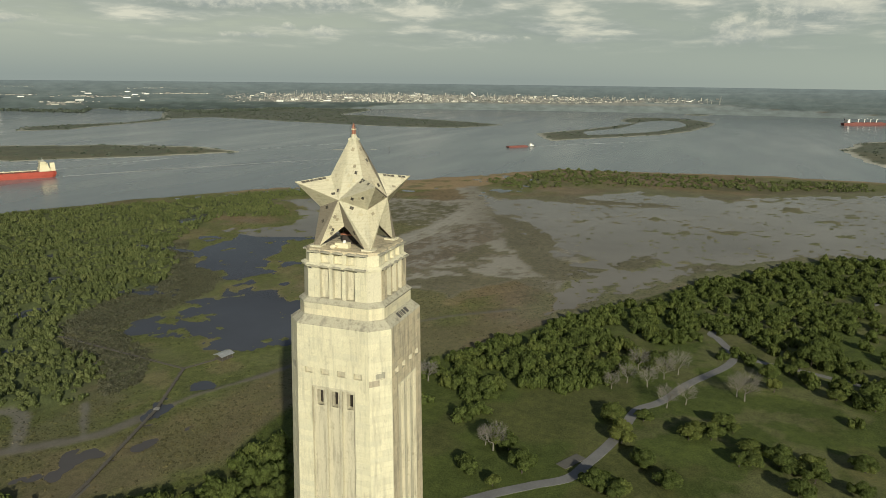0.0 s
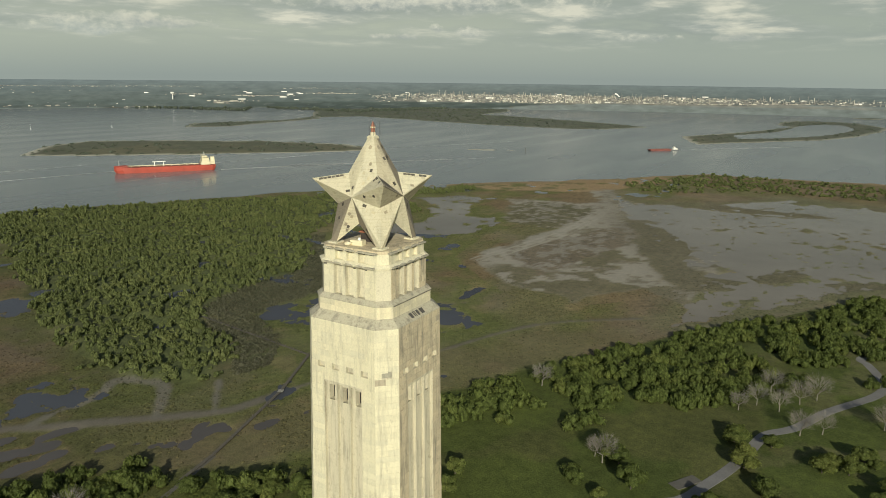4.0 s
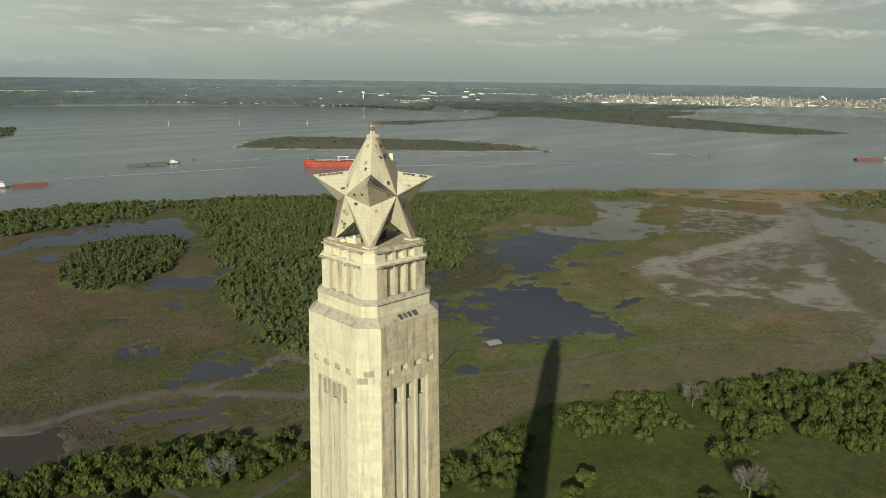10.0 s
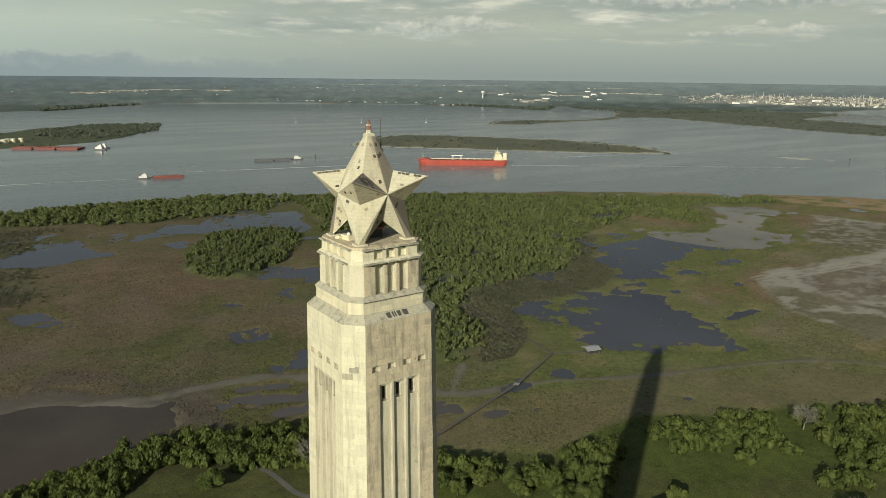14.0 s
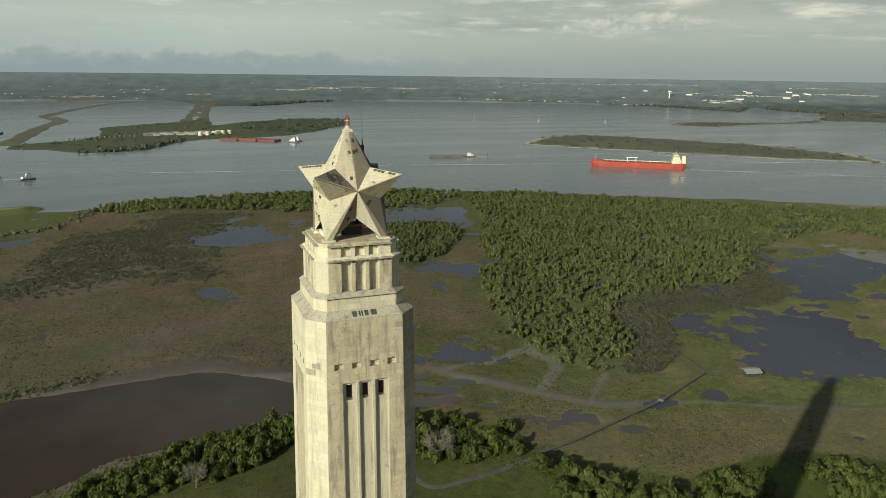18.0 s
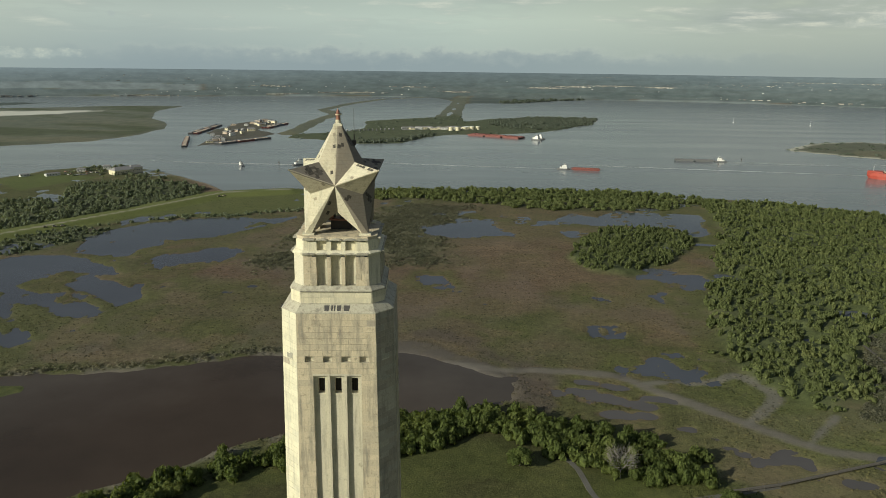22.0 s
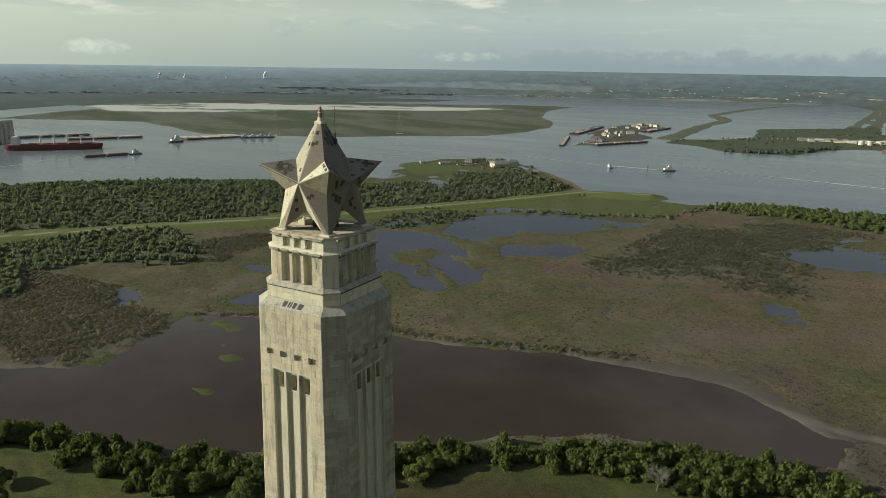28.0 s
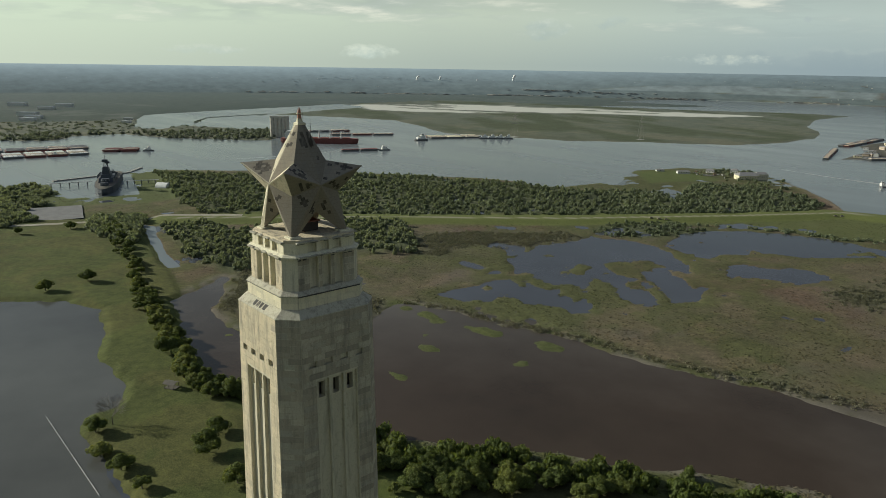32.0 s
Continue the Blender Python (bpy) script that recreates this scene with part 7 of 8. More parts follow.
def tanker(a, b_):
    pose_, length = along(a, b_)
    ship = thing("tanker", "long red tanker with cream deckhouse under way in the channel", "ship", at=pose_)
    bm = bmesh.new()
    add_loft(bm, hull_rings(length, 29, -0.5, 10.5))
    part("hull", bm, M["hull_red"], ship, "orange-red painted hull")
    bm = bmesh.new()
    rings = hull_rings(length - 1.5, 28, 10.51, 10.9)
    add_loft(bm, [rings[0], rings[2]])
    part("deck", bm, M["deck_red"], ship, "dull red deck")
    bm = bmesh.new()
    add_loft(bm, [[(length * (0.5 - q) , y, z) for q, y in ((0.13, -12.2), (0.05, -7), (0.0, -0.6), (0.0, 0.6), (0.05, 7), (0.13, 12.2))] for z in (10.9, 13.0)])
    part("forecastle", bm, M["hull_red"], ship)
    house = new("deckhouse")
    house.parent = ship
    tagged(house, "cream stepped deckhouse")
    x = -length * 0.40
    for k, (lx, ly, z, h) in enumerate(((17, 25, 10.9, 5.6), (14, 23, 16.5, 3.0), (13, 21, 19.5, 3.0), (12, 19, 22.5, 2.8), (9, 28, 25.3, 2.8))):
        bm = bmesh.new()
        add_box(bm, (lx, ly, h), (x + 1.5 * (k == 4), 0, z))
        part("house_tier", bm, M["cream"], house)
        for q in range(6):
            bm = bmesh.new()
            add_box(bm, (0.1, 1.3, 0.9), (x + lx / 2 + 1.5 * (k == 4) + 0.02, -ly * 0.4 + q * ly * 0.16, z + h * 0.45))
            part("port_window", bm, M["glass"], house)
    bm = bmesh.new()
    add_box(bm, (8, 9, 9), (x - 14, 0, 16), taper=0.85)
    add_box(bm, (9, 16, 6), (x - 13, 0, 10.9))
    part("funnel", bm, M["cream"], ship)
    bm = bmesh.new()
    add_tube(bm, (x + 1, 0, 28.1), (x + 1, 0, 35), 0.5, 0.3)
    add_box(bm, (0.4, 6, 0.4), (x + 1, 0, 31.5))
    part("radar_mast", bm, M["white"], ship)
    bm = bmesh.new()
    add_tube(bm, (length * 0.45, 0, 13), (length * 0.45, 0, 22), 0.4, 0.25)
    part("fore_mast", bm, M["white"], ship)
    for y in (-3.0, -1.0, 1.2, 3.2):
        bm = bmesh.new()
        add_tube(bm, (x + 12, y, 12.2), (length * 0.36, y, 12.2), 0.35, sides=6)
        part("deck_pipe", bm, M["cream"], ship)
    for q in range(9):
        bm = bmesh.new()
        add_box(bm, (0.8, 18, 1.4), (x + 20 + q * length * 0.078, 0, 10.9))
        part("pipe_trestle", bm, M["cream"], ship)
    for xx in (0.02, 0.11):
        bm = bmesh.new()
        add_tube(bm, (length * xx, 4, 10.9), (length * xx, 4, 19), 0.9, 0.8)
        part("crane_post", bm, M["white"], ship)
    bm = bmesh.new()
    add_box(bm, (length * 0.13, 1.4, 1.3), (length * 0.065, 4, 18.6))
    part("hose_crane_boom", bm, M["white"], ship)
    for q in range(10):
        bm = bmesh.new()
        add_tube(bm, (x + 24 + q * length * 0.07, -9, 10.9), (x + 24 + q * length * 0.07, -9, 13.2), 0.5, sides=6)
        part("tank_vent", bm, M["cream"], ship)
    return ship


def tug(at, heading, size=1.0, hull="barge_grey"):
    boat = thing("tugboat", "small white-topped pusher tug on the channel", "tugboat", "tugs on the channel",
                 Matrix.Translation((*at, 0)) @ Matrix.Rotation(heading, 4, "Z") @ Matrix.Scale(size, 4))
    bm = bmesh.new()
    add_loft(bm, hull_rings(24, 9, -0.3, 2.2, 0.06, 0.2))
    part("hull", bm, M[hull], boat)
    for lx, ly, z, h, x in ((13, 7, 2.2, 2.8, -1), (8, 6, 5.0, 2.6, 1), (4.5, 4.5, 7.6, 2.6, 1.6)):
        bm = bmesh.new()
        add_box(bm, (lx, ly, h), (x, 0, z))
        part("cabin", bm, M["white"], boat)
    bm = bmesh.new()
    add_box(bm, (4.55, 4.55, 0.9), (1.6, 0, 8.9))
    part("wheelhouse_window", bm, M["glass"], boat)
    bm = bmesh.new()
    add_tube(bm, (1.6, 0, 10.2), (1.6, 0, 14), 0.15, sides=6)
    part("mast", bm, M["iron"], boat)
    for y in (-1.8, 1.8):
        bm = bmesh.new()
        add_tube(bm, (-4, y, 5), (-4, y, 8), 0.5, sides=8)
        part("exhaust", bm, M["iron"], boat)
    return boat


def barge(at, heading, length, beam, hull, cover, label, group, high=3.4, bays=6):
    boat = thing("barge", label, "barge", group, Matrix.Translation((*at, 0)) @ Matrix.Rotation(heading, 4, "Z"))
    bm = bmesh.new()
    rings = [[(x, y, z) for x, y in ((-length / 2 + r, -beam / 2), (length / 2 - r, -beam / 2), (length / 2 - r, beam / 2), (-length / 2 + r, beam / 2))] for z, r in ((-0.3, 4.0), (high * 0.6, 0.6), (high, 0.0))]
    add_loft(bm, rings)
    part("hull", bm, M[hull], boat)
    step = length * 0.9 / bays
    for k in range(bays):
        bm = bmesh.new()
        add_box(bm, (step * 0.92, beam * 0.78, 1.1), (-length * 0.45 + step * (k + 0.5), 0, high + 0.01), taper=0.9)
        part("hatch", bm, M[cover], boat)
    return boat


def tow(a, b_, hull, cover, label, count=2, beam=15):
    """Barges in line with a tug pushing at the end a."""
    pose_, length = along(a, b_)
    ang = math.atan2(b_[1] - a[1], b_[0] - a[0])
    c, s = math.cos(ang), math.sin(ang)
    run = length - 24
    for k in range(count):
        q = 25 + run * (k + 0.5) / count
        barge((a[0] + c * q, a[1] + s * q), ang, run / count - 1.0, beam, hull, cover, label, "barges under tow")
    tug((a[0] + c * 12, a[1] + s * 12), ang)


def bulk_carrier(a, b_):
    pose_, length = along(a, b_)
    ship = thing("bulk_carrier", "dark red bulk carrier with four white deck cranes at berth", "ship", at=pose_)
    bm = bmesh.new()
    add_loft(bm, hull_rings(length, 28, -0.5, 11))
    part("hull", bm, M["barge_red"], ship)
    for k in range(5):
        bm = bmesh.new()
        add_box(bm, (length * 0.10, 17, 1.8), (-length * 0.22 + k * length * 0.14, 0, 11.01))
        part("hatch_cover", bm, M["deck_red"], ship)
    for k in range(4):
        x = -length * 0.15 + k * length * 0.14
        bm = bmesh.new()
        add_tube(bm, (x, 0, 11), (x, 0, 27), 1.6, 1.4)
        add_box(bm, (4, 4, 4), (x, 0, 24))
        mast = part("crane_post", bm, M["white"], ship)
        bm = bmesh.new()
        add_tube(bm, (x, 0, 25), (x + 17, 0, 31), 0.5, 0.3, 6)
        part("jib", bm, M["white"], mast)
    for k, (lx, ly, z, h) in enumerate(((14, 24, 11, 7), (12, 22, 18, 6), (9, 26, 24, 3))):
        bm = bmesh.new()
        add_box(bm, (lx, ly, h), (-length * 0.40, 0, z))
        part("deckhouse", bm, M["white"], ship)
    bm = bmesh.new()
    add_box(bm, (5, 6, 8), (-length * 0.45, 0, 22))
    part("funnel", bm, M["barge_grey"], ship)
    return ship


def battleship(a, b_):
    pose_, length = along(a, b_)
    ship = thing("battleship", "old dark grey battleship moored in its slip", "ship", at=pose_)
    bm = bmesh.new()
    add_loft(bm, hull_rings(length, 30, -0.5, 9.0, 0.02, 0.22))
    part("hull", bm, M["navy"], ship)
    bm = bmesh.new()
    rings = hull_rings(length - 2, 28.5, 9.01, 9.3, 0.0, 0.22)
    add_loft(bm, [rings[0], rings[2]])
    part("deck", bm, M["wood"], ship)
    for k, (x, z) in enumerate(((0.30, 9.3), (0.20, 12.3), (-0.16, 9.3), (-0.25, 12.3), (-0.36, 9.3))):
        bm = bmesh.new()
        add_tube(bm, (length * x, 0, z), (length * x, 0, z + 3.6), 6.0, 5.4, 10)
        turret = part("gun_turret", bm, M["navy"], ship)
        way = 1 if x > 0 else -1
        for y in (-1.6, 1.6):
            bm = bmesh.new()
            add_tube(bm, (length * x + way * 5, y, z + 2), (length * x + way * 19, y, z + 3), 0.55, 0.4, 6)
            part("gun_barrel", bm, M["navy"], turret)
    for lx, ly, z, h, x in ((50, 20, 9.3, 6, 0.02), (26, 14, 15.3, 5, 0.07), (14, 10, 20.3, 6, 0.085), (10, 8, 26.3, 4, 0.085)):
        bm = bmesh.new()
        add_box(bm, (lx, ly, h), (length * x, 0, z), taper=0.88)
        part("superstructure", bm, M["navy"], ship)
    bm = bmesh.new()
    for dx, dy in ((4, 0), (-3, 4), (-3, -4)):
        add_tube(bm, (length * 0.085 + dx, dy, 20), (length * 0.085 + dx * 0.3, dy * 0.3, 38), 0.6, 0.4, 6)
    part("tripod_mast", bm, M["navy"], ship)
    bm = bmesh.new()
    add_box(bm, (7, 8, 3.5), (length * 0.085, 0, 37), taper=0.9)
    add_tube(bm, (length * 0.085, 0, 40), (length * 0.085, 0, 47), 0.4, 0.2, 6)
    part("fire_control_top", bm, M["navy"], ship)
    bm = bmesh.new()
    add_tube(bm, (-2, 0, 15), (-2, 0, 27), 4.0, 3.6, 12)
    part("funnel", bm, M["navy"], ship)
    bm = bmesh.new()
    add_tube(bm, (-length * 0.10, 0, 12), (-length * 0.10, 0, 33), 0.7, 0.4, 6)
    add_box(bm, (5, 6, 2.5), (-length * 0.10, 0, 31))
    part("aft_mast", bm, M["navy"], ship)
    for k in range(10):
        bm = bmesh.new()
        add_tube(bm, (-24 + k * 5.5, 10.5 if k % 2 else -10.5, 15.3), (-24 + k * 5.5, 12 if k % 2 else -12, 17.5), 1.1, 0.8, 6)
        part("deck_gun", bm, M["navy"], ship)
    return ship


def build_vessels():
    tanker((929, 1059), (779, 1160))
    tow((247, 1232), (322, 1215), "barge_red", "deck_red", "rust-red barge pushed along the channel", 1, 12)
    tow((612, 1357), (512, 1372), "barge_grey", "barge_grey", "low dark grey barge pushed along the channel", 2, 12)
    tow((1899, 383), (1834, 444), "barge_red", "deck_red", "dark red barge pushed along the channel", 1, 14)
    tow((-1164, 884), (-1202, 786), "barge_grey", "barge_red", "dark laden barge pushed along the channel", 2, 14)
    tug((-228, 1255), 0.6, 1.1)
    tug((-330, 1238), 2.2, 0.8)
    tug((290, 1768), -0.8, 1.3)
    tug((302, 1795), -0.5, 1.2)
    bulk_carrier((-1419, 767), (-1305, 901))
    bulk_carrier((3523, -650), (3640, -845))
    battleship((-1120, 310), (-960, 247))
    rng = random.Random(3)
    # moored fleets: rows of barges side by side
    for (x0, y0), (x1, y1), rows, cols, tint in (((-1446, 180), (-1428, 360), 5, 5, ("barge_tan", "white")), ((-1545, 200), (-1520, 385), 4, 5, ("barge_tan", "barge_grey")), ((-1462, 392), (-1430, 452), 3, 2, ("barge_red", "barge_tan")),
                                                 ((-1300, 1110), (-1245, 1235), 4, 3, ("barge_tan", "cream")), ((-1500, 950), (-1420, 1090), 2, 3, ("white", "barge_tan")),
                                                 ((-1620, 900), (-1560, 1050), 2, 3, ("barge_tan", "barge_grey")), ((120, 1880), (250, 1790), 3, 3, ("barge_red", "deck_red")),
                                                 ((-470, 1590), (-385, 1740), 2, 3, ("barge_grey", "barge_tan")), ((-600, 1830), (-612, 2110), 2, 6, ("barge_grey", "barge_tan")), ((-455, 2030), (-430, 2200), 2, 4, ("barge_tan", "barge_grey")), ((-530, 1530), (-590, 1740), 1, 5, ("barge_grey", "barge_tan"))):
        ang = math.atan2(y1 - y0, x1 - x0)
        c, s = math.cos(ang), math.sin(ang)
        length = math.hypot(x1 - x0, y1 - y0) / cols
        for r in range(rows):
            for k in range(cols):
                q, o = length * (k + 0.5), r * 13.0
                barge((x0 + c * q - s * o, y0 + s * q + c * o), ang, length - 2, 11.5, "barge_red" if tint[0] == "barge_red" else rng.choice(("barge_grey", "barge_grey", "barge_red")), rng.choice(tint),
                      "moored flat barge with tan hatch covers" if tint[0] == "barge_tan" else "moored flat barge in a fleet", "moored barges", bays=4)
    for k in range(4):
        tug((-1225 + k * 12, 1225 + k * 16), 0.9, 1.1)
    tug((-1434, 300), 1.3, 0.9)
    tug((-1425, 470), 1.3, 0.9)
    tug((-1279, 1066), 1.3, 1.5)
    # pale wakes trailing behind the vessels under way
    for name_, (x0, y0), (x1, y1), wide in (("wake", (-240, 1256), (-520, 1300), 9), ("wake", (244, 1234), (-260, 1345), 7), ("wake", (516, 1373), (820, 1320), 6), ("wake", (935, 1050), (1450, 700), 16),
                                            ("wake", (1905, 375), (2300, 60), 8), ("wake", (-1202, 786), (-1215, 560), 6), ("wake", (300, 1300), (1500, 1010), 7), ("wake", (900, 1330), (1900, 840), 9)):
        mesh = bpy.data.meshes.new(name_)
        co, faces = [], []
        px, py = -(y1 - y0), x1 - x0
        n = math.hypot(px, py)
        for k in range(25):
            t = k / 24
            half = wide * (0.25 + 0.75 * math.sin(math.pi * min(1, 0.12 + t)) ** 0.7) * rng.uniform(0.35, 0.65) * (1 - t * 0.55)
            bend = 6 * math.sin(t * 5 + x0)
            for s in (-1, 1):
                co.append((x0 + (x1 - x0) * t + px / n * (half * s + bend), y0 + (y1 - y0) * t + py / n * (half * s + bend), 0.02))
            if k:
                faces.append((2 * k - 2, 2 * k - 1, 2 * k + 1, 2 * k))
        mesh.from_pydata(co, [], faces)
        mesh.materials.append(M["foam"])
        tagged(new(name_, mesh), "long pale wake on the grey channel", "wake", kind="structure")
    for x, y in ((1088, 2449), (1305, 2339), (1525, 2227)):
        boat = thing("sailboat", "small white sailboat at anchor", "sailboat", "sailboats", Matrix.Translation((x, y, 0)) @ Matrix.Rotation(x, 4, "Z"))
        bm = bmesh.new()
        add_loft(bm, hull_rings(12, 3.6, -0.2, 1.4, 0.2, 0.3))
        part("hull", bm, M["white"], boat)
        bm = bmesh.new()
        add_tube(bm, (1, 0, 1.4), (1, 0, 19), 0.22, 0.14, 6)
        part("mast", bm, M["white"], boat)
    for x, y in ((-262, 1240), (640, 1352), (1620, 700), (560, 1270)):
        buoy = thing("channel_marker", "dark pile marker standing in the channel", "marker", "channel markers", Matrix.Translation((x, y, 0)))
        bm = bmesh.new()
        add_tube(bm, (0, 0, -1), (0, 0, 6), 0.6, 0.5, 8)
        part("pile", bm, M["wood"], buoy)
        bm = bmesh.new()
        add_box(bm, (2.2, 2.2, 2.2), (0, 0, 6.01))
        part("cage", bm, M["iron"], buoy)


build_vessels()


# ---- paths, boardwalk and small structures ----
def strip(name, line, width, mat, label, category, lift=0.12, parts=None):
    pts = round_line(line, 10)
    mesh = bpy.data.meshes.new(name)
    co, faces = [], []
    h = ground_at([p[0] for p in pts], [p[1] for p in pts])
    for k, (p, z) in enumerate(zip(pts, h)):
        q, o = pts[max(k - 1, 0)], pts[min(k + 1, len(pts) - 1)]
        way = Vector((o[0] - q[0], o[1] - q[1])).normalized()
        for s, dz in ((-1.08, -0.4), (-1, 0), (1, 0), (1.08, -0.4)):
            co.append((p[0] - way.y * s * width / 2, p[1] + way.x * s * width / 2, max(z, 0.1) + lift + dz))
        if k:
            for j in range(3):
                b0 = 4 * (k - 1) + j
                faces.append((b0, b0 + 4, b0 + 5, b0 + 1))
    mesh.from_pydata(co, [], faces)
    mesh.materials.append(mat)
    return tagged(new(name, mesh), label, category, kind="structure")


def build_boardwalk():
    walk_ = thing("boardwalk", "long weathered plank boardwalk across the marsh", "boardwalk")
    legs = []
    for ends in (BOARDWALK, [(286, 262), (306, 252)]):
        for (ax, ay), (bx, by) in zip(ends, ends[1:]):
            n = max(1, round(math.hypot(bx - ax, by - ay) / 8))
            legs += [((ax + (bx - ax) * i / n, ay + (by - ay) * i / n), (ax + (bx - ax) * (i + 1) / n, ay + (by - ay) * (i + 1) / n)) for i in range(n)]
    for k, (p, q) in enumerate(legs):
        ang = math.atan2(q[1] - p[1], q[0] - p[0])
        n = math.hypot(q[0] - p[0], q[1] - p[1])
        bm = bmesh.new()
        add_box(bm, (n + 0.1, 1.9, 0.14), ((p[0] + q[0]) / 2, (p[1] + q[1]) / 2, 1.45 + 0.002 * (k % 2)), ang)
        part("deck_section", bm, M["wood"], walk_)
        bm = bmesh.new()
        c, s = math.cos(ang), math.sin(ang)
        for o in (-0.9, 0.9):
            add_tube(bm, (p[0] - s * o, p[1] + c * o, -0.4), (p[0] - s * o, p[1] + c * o, 2.5), 0.09, sides=5)
            add_tube(bm, (p[0] - s * o, p[1] + c * o, 2.5), (q[0] - s * o, q[1] + c * o, 2.5), 0.05, sides=4)
        part("rail_bay", bm, M["wood"], walk_)
    for x, y in ((235, 239),):
        bm = bmesh.new()
        add_box(bm, (3.2, 3.2, 0.16), (x, y, 1.46), 0.5)
        part("landing", bm, M["concrete"], walk_)


def shelter(at, turn, size, label, roof="metal"):
    hut = thing("shelter", label, "shelter", at=Matrix.Translation(at) @ Matrix.Rotation(turn, 4, "Z"))
    lx, ly = size
    bm = bmesh.new()
    add_box(bm, (lx, ly, 0.25), (0, 0, 1.3))
    part("deck", bm, M["wood"], hut)
    for x in (-0.44, 0, 0.44):
        for y in (-0.44, 0.44):
            bm = bmesh.new()
            add_tube(bm, (x * lx, y * ly, -1.0), (x * lx, y * ly, 4.2), 0.14, sides=6)
            part("post", bm, M["wood"], hut)
    bm = bmesh.new()
    for s in (-1, 1):
        a = [(-lx * 0.56, s * ly * 0.56, 4.0), (lx * 0.56, s * ly * 0.56, 4.0), (lx * 0.56, 0, 5.2), (-lx * 0.56, 0, 5.2)]
        add_loft(bm, [[(x, y, z) for x, y, z in a], [(x, y, z + 0.16) for x, y, z in a]])
    part("roof", bm, M[roof], hut, "pale sheet metal roof")
    return hut


def house(at, turn, size, wall="cream", roof="roof", label="cream waterfront building with pitched roof", group="waterfront buildings"):
    lx, ly, h = size
    home = thing("house", label, "building", group, Matrix.Translation(at) @ Matrix.Rotation(turn, 4, "Z"))
    bm = bmesh.new()
    add_box(bm, (lx, ly, h + 0.6), (0, 0, -0.6))
    walls = part("wall", bm, M[wall], home)
    bm = bmesh.new()
    e = 0.5
    add_loft(bm, [[(-lx / 2 - e, -ly / 2 - e, h), (lx / 2 + e, -ly / 2 - e, h), (lx / 2 + e, ly / 2 + e, h), (-lx / 2 - e, ly / 2 + e, h)],
                  [(-lx / 2 + ly * 0.25, -0.1, h + ly * 0.24), (lx / 2 - ly * 0.25, -0.1, h + ly * 0.24), (lx / 2 - ly * 0.25, 0.1, h + ly * 0.24), (-lx / 2 + ly * 0.25, 0.1, h + ly * 0.24)]])
    part("roof", bm, M[roof], home)
    n = max(2, int(lx / 4))
    for k in range(n):
        for s in (-1, 1):
            bm = bmesh.new()
            add_box(bm, (1.4, 0.12, 1.5), (-lx / 2 + lx * (k + 0.5) / n, s * (ly / 2 + 0.01), h * 0.45))
            part("window", bm, M["glass"], walls)
    return home


def storage_tank(at, r, h, mat="cream", label="cream round storage tank", group="storage tanks"):
    tank = thing("storage_tank", label, "tank", group, Matrix.Translation(at))
    bm = bmesh.new()
    add_tube(bm, (0, 0, -1), (0, 0, h), r, r, 20)
    part("shell", bm, M[mat], tank)
    bm = bmesh.new()
    add_tube(bm, (0, 0, h + 0.01), (0, 0, h + r * 0.16), r * 1.01, 0.3, 20)
    part("roof", bm, M["white"], tank)
    return tank


